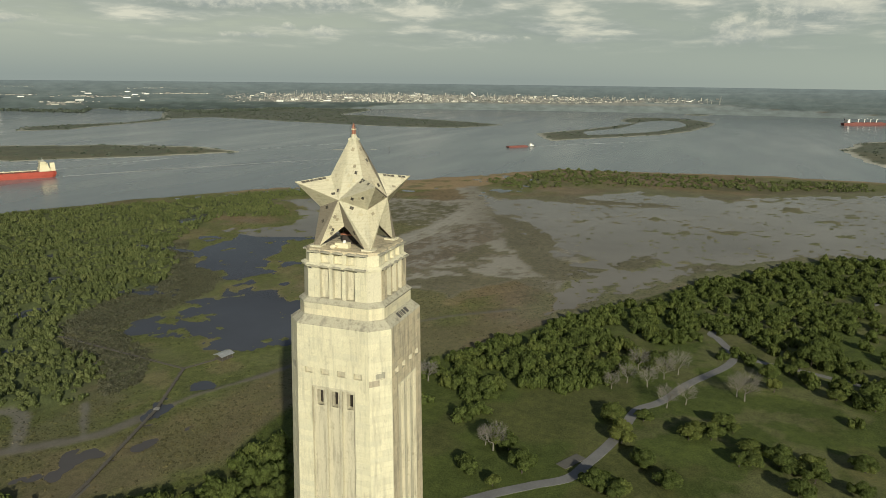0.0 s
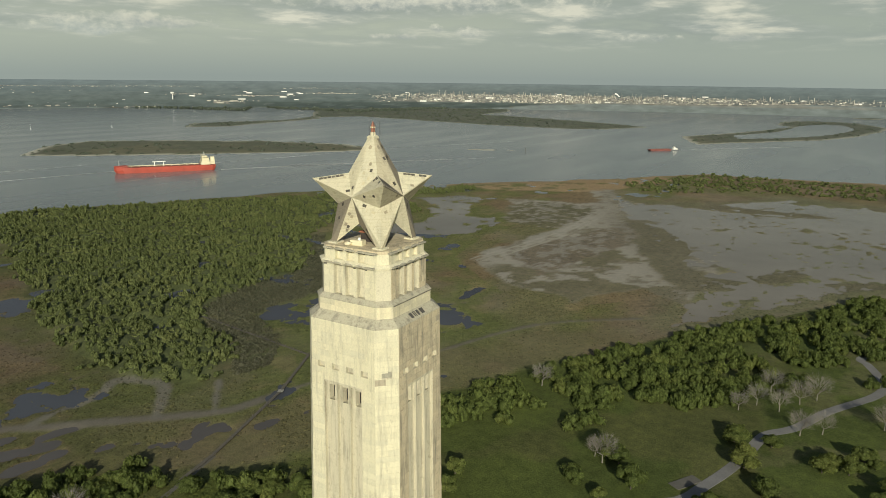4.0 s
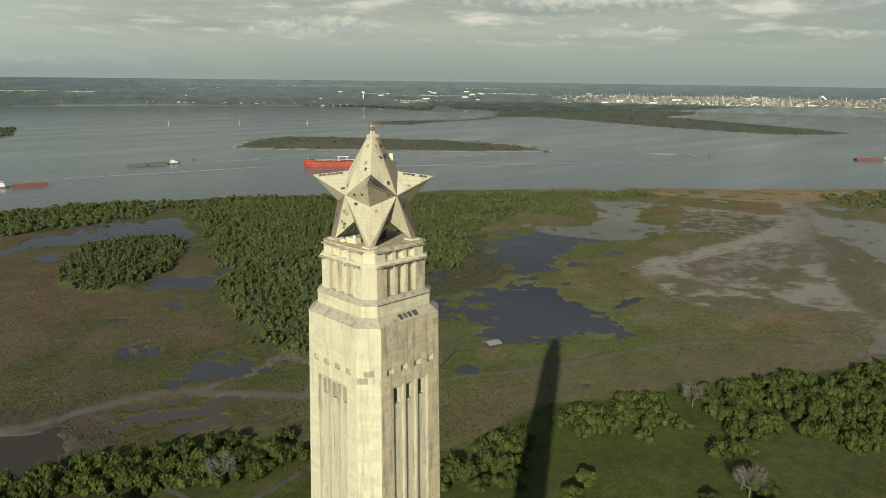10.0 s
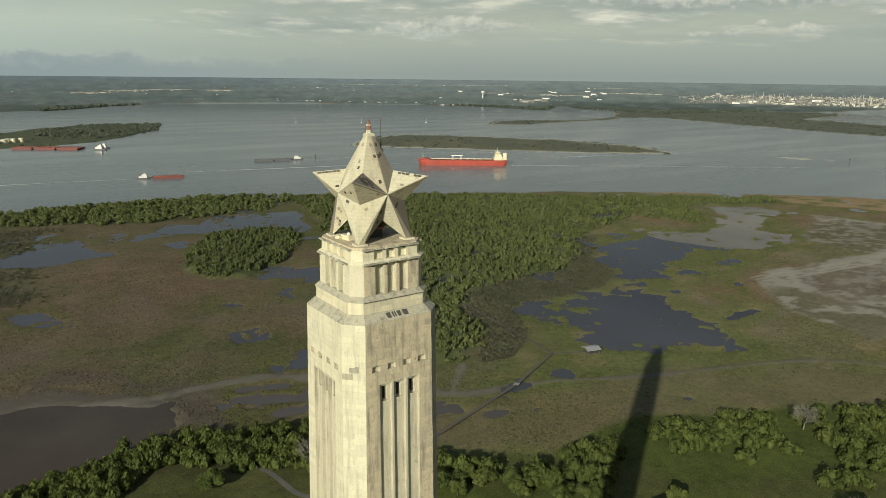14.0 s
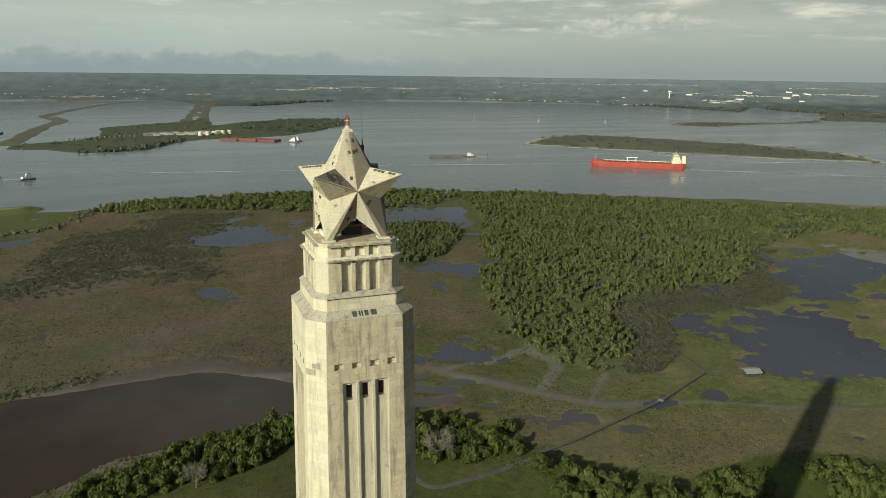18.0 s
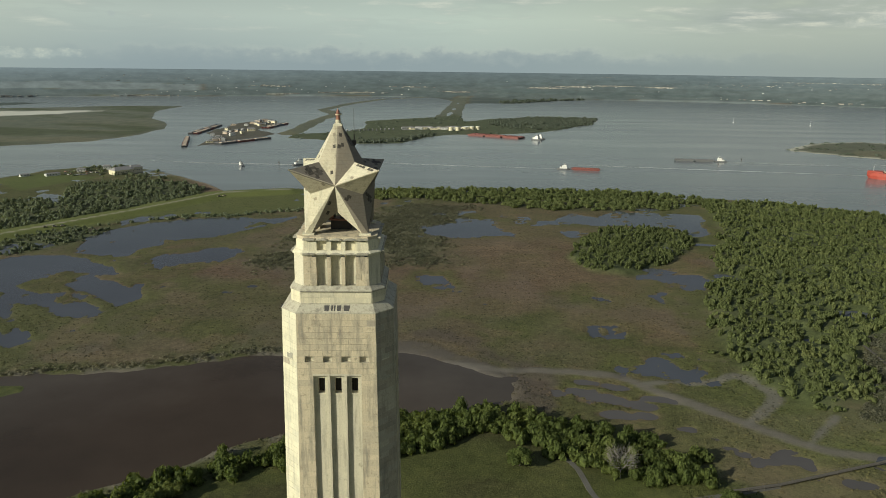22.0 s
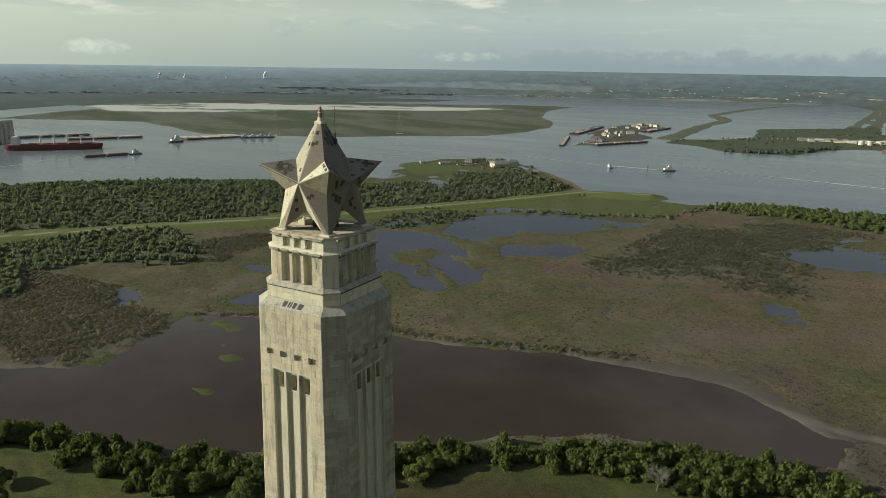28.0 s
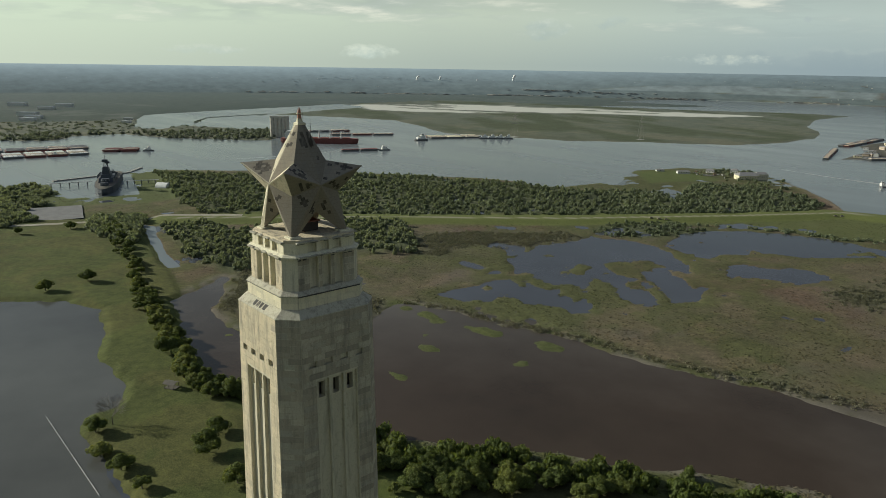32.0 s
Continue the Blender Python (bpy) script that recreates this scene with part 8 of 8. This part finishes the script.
def build_small_structures():
    strip("road", PARK_ROAD, 5.6, M["asphalt"], "narrow pale park road curving through the lawn", "road")
    strip("lane", [(433, -66), (425, -83), (419, -106), (405, -140)], 4.5, M["asphalt"], "side lane off the park road", "road", 0.10)
    strip("wood_lane", [(540, -145), (554, -154), (581, -171), (608, -193), (640, -220)], 4.5, M["asphalt"], "pale lane showing between the oaks", "road", 0.10)
    strip("path", LAWN_PATH, 2.6, M["path"], "dark path between lawn and woods", "path", 0.08)
    strip("access_road", [(-860, 60), (-830, 104), (-806, 154), (-780, 237), (-770, 266), (-719, 333)], 9.0, M["gravel"], "pale access road to the slip", "road", 0.2)
    pad = thing("parking_pad", "small dark parking bay beside the park road", "pavement")
    bm = bmesh.new()
    z = float(ground_at(255, -12)[0])
    add_box(bm, (15, 6, 0.3), (258, 15, z), 2.6)
    part("pad", bm, M["path"], pad)
    flat_shape("parking_lot", [(-920, 147), (-906, 207), (-824, 187), (-835, 138)], 1.35, M["asphalt"], "grey paved parking lot beside the slip", "parking lot")
    build_boardwalk()
    shelter((310, 249.5, 0.0), -0.25, (9.5, 8.0), "open pavilion with pale metal roof on posts over a pond")
    shelter((-322, 98, 0.9), 0.5, (7.0, 5.0), "small dark pavilion at the end of the tree line", "wood")
    pipe = thing("pipeline", "thin white pipe lying across flood water", "pipe")
    bm = bmesh.new()
    add_tube(bm, (-332, 37, 0.45), (-243, 37, 0.45), 0.11, sides=8)
    part("tube", bm, M["metal"], pipe)
    for k in range(9):
        bm = bmesh.new()
        add_tube(bm, (-330 + k * 10.5, 37, -1), (-330 + k * 10.5, 37, 0.3), 0.12, sides=5)
        part("pipe_support", bm, M["wood"], pipe)
    for k, (x, y, t, size, wall) in enumerate(((-500, 1128, 0.9, (34, 20, 7), "cream"), (-487, 1150, 0.9, (20, 14, 9), "cream"), (-545, 1175, 0.4, (12, 10, 6), "white"), (-577, 1150, 0.4, (14, 8, 4), "white"),
                                               (-600, 1100, 0.9, (22, 7, 3.5), "white"), (-640, 1090, 0.9, (14, 6, 3), "white"))):
        house((x, y, float(ground_at(x, y)[0])), t, size, wall)
    rng = random.Random(14)
    for k in range(22):
        x, y = -560 + rng.uniform(-40, 40), 1130 + rng.uniform(-25, 25)
        car((x, y, max(float(ground_at(x, y)[0]), 0.2)), rng.uniform(0, 3.1), rng.choice(("white", "barge_grey", "iron", "lamp_red", "metal")))
    for x, y in ((-404, 716), (-398, 722), (-411, 710), (-274, 922), (-279, 915), (-905, 178), (-898, 190)):
        car((x, y, float(ground_at(x, y)[0])), 0.9, "barge_tan" if y > 400 else "iron")
    tent = thing("dome_tent", "white fabric dome shed beside the slip", "shed", at=Matrix.Translation((-979, 336, max(0.2, float(ground_at(-979, 336)[0])))) @ Matrix.Rotation(0.6, 4, "Z"))
    bm = bmesh.new()
    add_loft(bm, [[(x, 8 * math.cos(t), 7 * math.sin(t)) for t in [math.pi * k / 10 for k in range(11)]] for x in (-9, 9)])
    part("fabric", bm, M["white"], tent)
    # slip walls, gangways and the narrow causeway before the slip
    quay = thing("slip_causeway", "low concrete causeway closing the slip", "causeway")
    for (ax, ay), (bx, by) in (((-1126, 225), (-1150, 340)), ((-1150, 340), (-1195, 378))):
        p, n = along((ax, ay), (bx, by))
        bm = bmesh.new()
        add_box(bm, (n, 5, 2.2), ((ax + bx) / 2, (ay + by) / 2, -0.8), math.atan2(by - ay, bx - ax))
        part("wall_section", bm, M["concrete"], quay)
    for (ax, ay), (bx, by) in (((-1075, 205), (-1062, 262)), ((-1040, 300), (-1022, 345))):
        p, n = along((ax, ay), (bx, by))
        gang = thing("gangway", "pale steel gangway to the moored ship", "gangway", "gangways", p)
        bm = bmesh.new()
        add_box(bm, (n, 3, 0.6), (0, 0, 5.0))
        part("deck", bm, M["metal"], gang)
        for k in range(5):
            bm = bmesh.new()
            add_tube(bm, (-n / 2 + n * (k + 0.5) / 5, 0, -1), (-n / 2 + n * (k + 0.5) / 5, 0, 5), 0.8, sides=6)
            part("pier", bm, M["concrete"], gang)
    # grain silos
    silo = thing("grain_silo", "block of tall grey concrete grain silos", "silo", at=Matrix.Translation((-1528, 823, 0)) @ Matrix.Rotation(1.0, 4, "Z"))
    for k in range(5):
        for r in range(2):
            bm = bmesh.new()
            add_tube(bm, (-18 + k * 9, -4.5 + r * 9, -1), (-18 + k * 9, -4.5 + r * 9, 46), 4.7, 4.7, 14)
            part("bin", bm, M["silo"], silo)
    bm = bmesh.new()
    add_box(bm, (44, 14, 5), (0, 0, 46.01))
    part("headhouse", bm, M["silo"], silo)
    # terminal on the canal point
    for k, (dx, dy, r, h) in enumerate(((0, 0, 7, 10), (19, 4, 7, 10), (40, 20, 9, 9), (62, 30, 6.5, 10), (80, 38, 6.5, 10), (50, 52, 9, 8))):
        storage_tank((78 + dx, 2015 + dy, 0.6), r, h)
    for k in range(14):
        x, y = -240 + k * 11.6, 1958 + k * 4.4
        storage_tank((x, y, 0.6), 2.2, 4.5, "barge_grey", "slim grey tank in a row", "row of slim tanks")
    for k in range(12):
        x, y = -60 + k * 15 + rng.uniform(-4, 4), 2030 + k * 3 + rng.uniform(-12, 12)
        house((x, y, 0.6), rng.uniform(0, 0.5), (rng.uniform(12, 26), rng.uniform(8, 12), rng.uniform(4, 7)), rng.choice(("white", "cream", "metal")), "roof",
              "pale terminal shed on the canal point", "terminal sheds")
    for k in range(44):
        x, y = rng.gauss(-500, 45), rng.uniform(1580, 2330)
        if inside(ISLANDS[7], np.array([x]), np.array([y]))[0] < 4:
            continue
        house((x, y, 0.6), rng.uniform(0, 3), (rng.uniform(10, 24), rng.uniform(7, 12), rng.uniform(3, 7)), rng.choice(("white", "cream", "metal", "barge_tan")), "roof", "boatyard shed on the point", "boatyard sheds")
    for x, y in ((-540, 1900), (-470, 1800), (-500, 1700)):
        crane = thing("yard_crane", "dark lattice boatyard crane", "crane", "yard cranes", Matrix.Translation((x, y, 0.5)))
        bm = bmesh.new()
        add_box(bm, (5, 4, 4), (0, 0, 0))
        part("cab", bm, M["iron"], crane)
        bm = bmesh.new()
        add_tube(bm, (0, 0, 4), (16, 6, 30), 0.6, 0.3, 5)
        part("boom", bm, M["iron"], crane)
    # pylons on the big island
    for x, y in ((-1212, 1322), (-987, 1547)):
        mast = thing("power_pylon", "tall pale lattice power pylon", "pylon", "power pylons", Matrix.Translation((x, y, 0)))
        for sx in (-1, 1):
            for sy in (-1, 1):
                bm = bmesh.new()
                add_tube(bm, (sx * 6, sy * 6, -1), (sx * 1, sy * 1, 62), 0.24, 0.14, 5)
                part("leg", bm, M["concrete"], mast)
        for z in (34, 44, 54):
            bm = bmesh.new()
            add_box(bm, (22 - (z - 34) * 0.4, 0.6, 0.6), (0, 0, z), 0.7)
            part("cross_arm", bm, M["concrete"], mast)
        bm = bmesh.new()
        add_box(bm, (16, 16, 1.6), (0, 0, -0.6))
        part("footing", bm, M["concrete"], mast)


def car(at, turn, paint):
    auto = thing("parked_car", "small parked car on open ground", "car", "parked cars", Matrix.Translation(at) @ Matrix.Rotation(turn, 4, "Z"))
    bm = bmesh.new()
    add_box(bm, (4.5, 1.8, 0.75), (0, 0, 0.35))
    part("body", bm, M[paint], auto)
    bm = bmesh.new()
    add_box(bm, (2.5, 1.6, 0.6), (-0.2, 0, 1.101), taper=0.8)
    part("cabin", bm, M["glass"], auto)
    for x in (-1.4, 1.4):
        for y in (-0.85, 0.85):
            bm = bmesh.new()
            add_tube(bm, (x, y - 0.1, 0.33), (x, y + 0.1, 0.33), 0.33, sides=10)
            part("wheel", bm, M["iron"], auto)


build_small_structures()


# ---- the far shore ----
def put_far(deg, d, height=0.0, turn=0.0):
    """The pose of something on the far shore, truly d metres off."""
    r, z, k = far_off(d)
    a = radians(deg)
    return Matrix.Translation((float(r) * math.sin(a), float(r) * math.cos(a), float(z) + height - 1.0)) @ Matrix.Rotation(turn - a, 4, "Z") @ Matrix.Scale(float(k), 4)


def build_far_shore():
    rng = random.Random(21)
    # refinery: columns, flare stacks, tanks and halls
    column = thing("process_column", "tall pale refinery column with platforms", "column", "refinery columns")
    bm = bmesh.new()
    add_tube(bm, (0, 0, 0), (0, 0, 52), 4.2, 3.4, 10)
    part("shell", bm, M["concrete"], column)
    for z in (16, 30, 44):
        bm = bmesh.new()
        add_tube(bm, (0, 0, z), (0, 0, z + 1.6), 6.5, 6.5, 10)
        part("platform", bm, M["iron"], column)
    stack = thing("flare_stack", "slender grey refinery chimney", "chimney", "refinery chimneys")
    bm = bmesh.new()
    add_tube(bm, (0, 0, 0), (0, 0, 90), 3.0, 2.2, 8)
    part("shaft", bm, M["concrete"], stack)
    bm = bmesh.new()
    add_tube(bm, (0, 0, 82), (0, 0, 90.5), 2.9, 2.8, 8)
    part("painted_top", bm, M["white"], stack)
    tank = thing("refinery_tank", "broad white refinery tank", "tank", "refinery tanks")
    bm = bmesh.new()
    add_tube(bm, (0, 0, 0), (0, 0, 16), 27, 27, 16)
    part("shell", bm, M["white"], tank)
    bm = bmesh.new()
    add_tube(bm, (0, 0, 16.01), (0, 0, 19), 27, 4, 16)
    part("roof", bm, M["cream"], tank)
    hall = thing("refinery_hall", "long pale industrial hall", "building", "refinery halls")
    bm = bmesh.new()
    add_box(bm, (90, 40, 16), (0, 0, 0))
    part("wall", bm, M["white"], hall)
    bm = bmesh.new()
    add_box(bm, (92, 42, 2), (0, 0, 16.01), taper=0.94)
    part("roof", bm, M["metal"], hall)
    rig = thing("process_unit", "open steel refinery unit full of pipes", "plant", "refinery units")
    for z in (0, 10, 20):
        bm = bmesh.new()
        add_box(bm, (50, 30, 1.2), (0, 0, z + 8))
        part("floor", bm, M["concrete"], rig)
    for x in (-24, -8, 8, 24):
        for y in (-14, 14):
            bm = bmesh.new()
            add_box(bm, (1.6, 1.6, 34), (x, y, 0))
            part("post", bm, M["metal"], rig)
    for x in (-16, 0, 15):
        bm = bmesh.new()
        add_tube(bm, (x, 0, 0), (x, 0, 24), 6, 6, 10)
        part("vessel", bm, M["concrete"], rig)
    jobs = []
    for k in range(46):
        jobs.append((column, rng.triangular(54, 80, 66), rng.uniform(5700, 7900), rng.uniform(0.6, 1.3)))
    for k in range(34):
        jobs.append((stack, rng.triangular(55, 82, 66), rng.uniform(5400, 8000), rng.uniform(0.55, 1.1)))
    for k in range(60):
        deg = rng.uniform(60, 92)
        jobs.append((tank, deg, rng.uniform(5700, 7200) + max(0, deg - 70) * 25, rng.uniform(0.4, 0.85)))
    for k in range(34):
        jobs.append((hall, rng.uniform(36, 92), rng.uniform(5600, 9500), rng.uniform(0.5, 1.2)))
    for k in range(46):
        jobs.append((rig, rng.triangular(54, 80, 66), rng.uniform(5700, 7800), rng.uniform(0.6, 1.2)))
    # halls and tanks of the other shores, and the town
    for k in range(40):
        jobs.append((hall, rng.uniform(-80, 36), rng.uniform(5000, 14000), rng.uniform(0.15, 0.38)))
    for k in range(18):
        jobs.append((tank, rng.uniform(-20, 0), rng.uniform(4500, 6500), rng.uniform(0.25, 0.45)))
    used = set()
    for ob, deg, d, size in jobs:
        a = radians(deg)
        shore = float(reach_at(FAR_SHORE, deg))
        d = max(d, shore + 250)
        m = put_far(deg, d, 0, rng.uniform(-0.4, 0.4)) @ Matrix.Scale(size, 4)
        if ob in used:
            copy_thing(ob, m)
        else:
            ob.matrix_basis = m
            used.add(ob)
    # the pipes, sheds and vessels between, too many and too small to count
    bm = bmesh.new()
    for k in range(2600):
        deg, d = rng.triangular(53, 93, 66), rng.uniform(5500, 8300)
        d = max(d, float(reach_at(FAR_SHORE, deg)) + 150)
        r, z, q = far_off(d)
        a = radians(deg)
        tall = rng.choice((3, 4, 4, 5, 6, 7, 9, 12, 20, 36)) * rng.uniform(0.6, 1.3)
        wide = rng.uniform(2.5, 5) if tall > 14 else rng.uniform(6, 28)
        add_box(bm, (wide * q, wide * q * 0.7, tall * q), (float(r) * math.sin(a), float(r) * math.cos(a), float(z) - 0.5), -a)
    mesh = bpy.data.meshes.new("refinery_clutter")
    bm.to_mesh(mesh)
    bm.free()
    mesh.materials.append(M["plant"])
    tagged(new("refinery_clutter", mesh), "dense pale refinery pipework and sheds on the far shore", "refinery", kind="stuff")
    # houses among the trees of the far bank
    home = thing("bank_house", "small pale house among trees on the far bank", "house", "far bank houses")
    bm = bmesh.new()
    add_box(bm, (18, 12, 7), (0, 0, 0))
    part("wall", bm, M["white"], home)
    bm = bmesh.new()
    add_box(bm, (20, 14, 4), (0, 0, 7.01), taper=0.4)
    part("roof", bm, M["roof"], home)
    for k in range(90):
        deg = rng.uniform(4, 52) if k < 60 else rng.uniform(-60, 0)
        d = float(reach_at(FAR_SHORE, deg)) + rng.uniform(120, 900)
        m = put_far(deg, d, 0, rng.uniform(-1, 1)) @ Matrix.Scale(rng.uniform(0.32, 0.6), 4)
        if k:
            copy_thing(home, m)
        else:
            home.matrix_basis = m
    # towns: bearing, distance, spread in degrees, spread in depth, how many roofs
    bm = bmesh.new()
    for heart_deg, heart_d, wide_deg, deep, many in ((9.5, 6700, 1.2, 0.03, 70), (12.0, 7400, 1.4, 0.03, 110), (14.6, 8000, 1.4, 0.02, 110), (18.5, 7650, 1.1, 0.025, 110), (14.0, 18000, 0.8, 0.01, 24),
                                                     (23.0, 26000, 1.5, 0.05, 20), (28.0, 13100, 2.2, 0.03, 60), (33.0, 12900, 2.4, 0.03, 90), (38.0, 13500, 2.2, 0.03, 80), (24.0, 4860, 2.4, 0.012, 12), (30.0, 4680, 3.0, 0.012, 14),
                                                     (36.0, 4420, 2.4, 0.015, 14), (43.0, 5300, 1.3, 0.05, 60), (45.0, 7000, 1.8, 0.03, 60), (40.2, 7500, 1.4, 0.02, 40), (51.0, 8150, 2.0, 0.02, 70), (49.0, 12000, 2.6, 0.04, 50),
                                                     (-12.0, 6500, 1.6, 0.04, 50), (-11.5, 4500, 0.9, 0.012, 60), (-6.0, 4950, 1.8, 0.015, 90), (-1.0, 6500, 1.6, 0.03, 30), (2.6, 5300, 1.2, 0.02, 40), (-31.0, 4480, 2.6, 0.02, 70),
                                                     (-21.5, 4420, 1.6, 0.015, 50), (-40.5, 5500, 2.2, 0.02, 50), (-52.0, 4420, 4.0, 0.012, 40), (-43.0, 4450, 4.0, 0.015, 45), (-60.0, 4550, 5.0, 0.02, 35), (-36.0, 5200, 3.0, 0.03, 40), (-55.0, 9000, 9.0, 0.2, 60), (-20.0, 11000, 9.0, 0.25, 40), (25.0, 9500, 9.0, 0.15, 60)):
        for k in range(many):
            deg, d = rng.gauss(heart_deg, wide_deg * 0.6), heart_d * (1 + rng.gauss(0, deep * 0.6))
            d = max(d, float(reach_at(FAR_SHORE, deg)) + 90, FLAT_END + 60)
            r, z, q = far_off(d)
            a = radians(deg)
            wide, tall = rng.uniform(7, 20) * rng.choice((1, 1, 1, 2.2)), rng.uniform(3, 6)
            deep_roof, tall = (60, 1.5) if deg < -25 else (9, tall)
            add_box(bm, (wide * q, deep_roof * q, tall * q), (float(r) * math.sin(a), float(r) * math.cos(a), float(z) - 0.5), -a)
    mesh = bpy.data.meshes.new("town_roofs")
    bm.to_mesh(mesh)
    bm.free()
    mesh.materials.append(M["plant"])
    tagged(new("town_roofs", mesh), "scattered pale roofs of distant towns among trees", "town", kind="stuff")
    # warehouses on the western bank
    for (x, y), size in (((-2400, 470), 0.9), ((-2330, 440), 0.8), ((-2520, 480), 1.1), ((-2820, 600), 1.0), ((-2950, 690), 1.1), ((-3080, 560), 1.2), ((-2230, 690), 0.5), ((-2120, 650), 0.5)):
        copy_thing(hall, Matrix.Translation((x, y, 1.2)) @ Matrix.Rotation(0.9, 4, "Z") @ Matrix.Scale(size, 4))
    mark = thing("water_tower", "white water tower above the far trees", "water tower", at=put_far(38.9, 5860))
    bm = bmesh.new()
    add_tube(bm, (0, 0, 0), (0, 0, 38), 5, 4, 10)
    part("stem", bm, M["white"], mark)
    bm = bmesh.new()
    add_tube(bm, (0, 0, 38), (0, 0, 46), 5, 15, 14)
    add_tube(bm, (0, 0, 46.01), (0, 0, 56), 15, 13, 14)
    part("bowl", bm, M["white"], mark)
    # steam
    for deg, d, n, size in ((73.5, 8200, 6, 0.75), (-50.8, 8100, 6, 1.0), (-49.0, 8300, 5, 0.9), (-43.2, 8600, 7, 1.1), (-46.0, 8500, 3, 0.7)):
        plume = thing("steam_plume", "white steam plume over a distant plant", "steam", "steam plumes", put_far(deg, d))
        q = random.Random(int(deg * 10))
        for k in range(n):
            bm = bmesh.new()
            bmesh.ops.create_icosphere(bm, subdivisions=2, radius=q.uniform(6, 11 + 1.2 * k) * size)
            for v in bm.verts:
                v.co *= q.uniform(0.8, 1.2)
            bmesh.ops.translate(bm, verts=bm.verts, vec=((q.uniform(-5, 5) + k * (-12 if deg > 0 else 4)) * size, q.uniform(-9, 9), (6 + 8 * k + q.uniform(-4, 4)) * size))
            part("puff", bm, M["steam"], plume, smooth_shade=True)
    # woods along the far banks and islands
    nrng = np.random.default_rng(77)
    deg = nrng.uniform(-84, 108, 5200)
    shore = reach_at(FAR_SHORE, deg)
    d = shore + nrng.gamma(1.2, 70, 5200) * np.where(deg < -56, 1.8, 1.0)
    keep = (d < FLAT_END - 20) & (deg > 6)
    a = np.radians(deg[keep])
    x, y = d[keep] * np.sin(a), d[keep] * np.cos(a)
    spots = not_wet((x, y), 0.1)
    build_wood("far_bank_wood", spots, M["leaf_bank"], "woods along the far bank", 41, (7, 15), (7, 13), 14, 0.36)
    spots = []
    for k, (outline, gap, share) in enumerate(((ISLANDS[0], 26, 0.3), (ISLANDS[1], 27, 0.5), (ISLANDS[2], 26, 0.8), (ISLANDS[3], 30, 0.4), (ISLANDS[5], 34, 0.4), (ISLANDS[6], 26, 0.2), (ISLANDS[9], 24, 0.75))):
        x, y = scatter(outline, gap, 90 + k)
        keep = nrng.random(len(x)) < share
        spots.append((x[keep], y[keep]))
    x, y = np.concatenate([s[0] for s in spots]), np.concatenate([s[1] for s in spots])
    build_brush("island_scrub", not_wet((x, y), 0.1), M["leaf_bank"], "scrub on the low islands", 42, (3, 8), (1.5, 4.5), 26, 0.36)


build_far_shore()
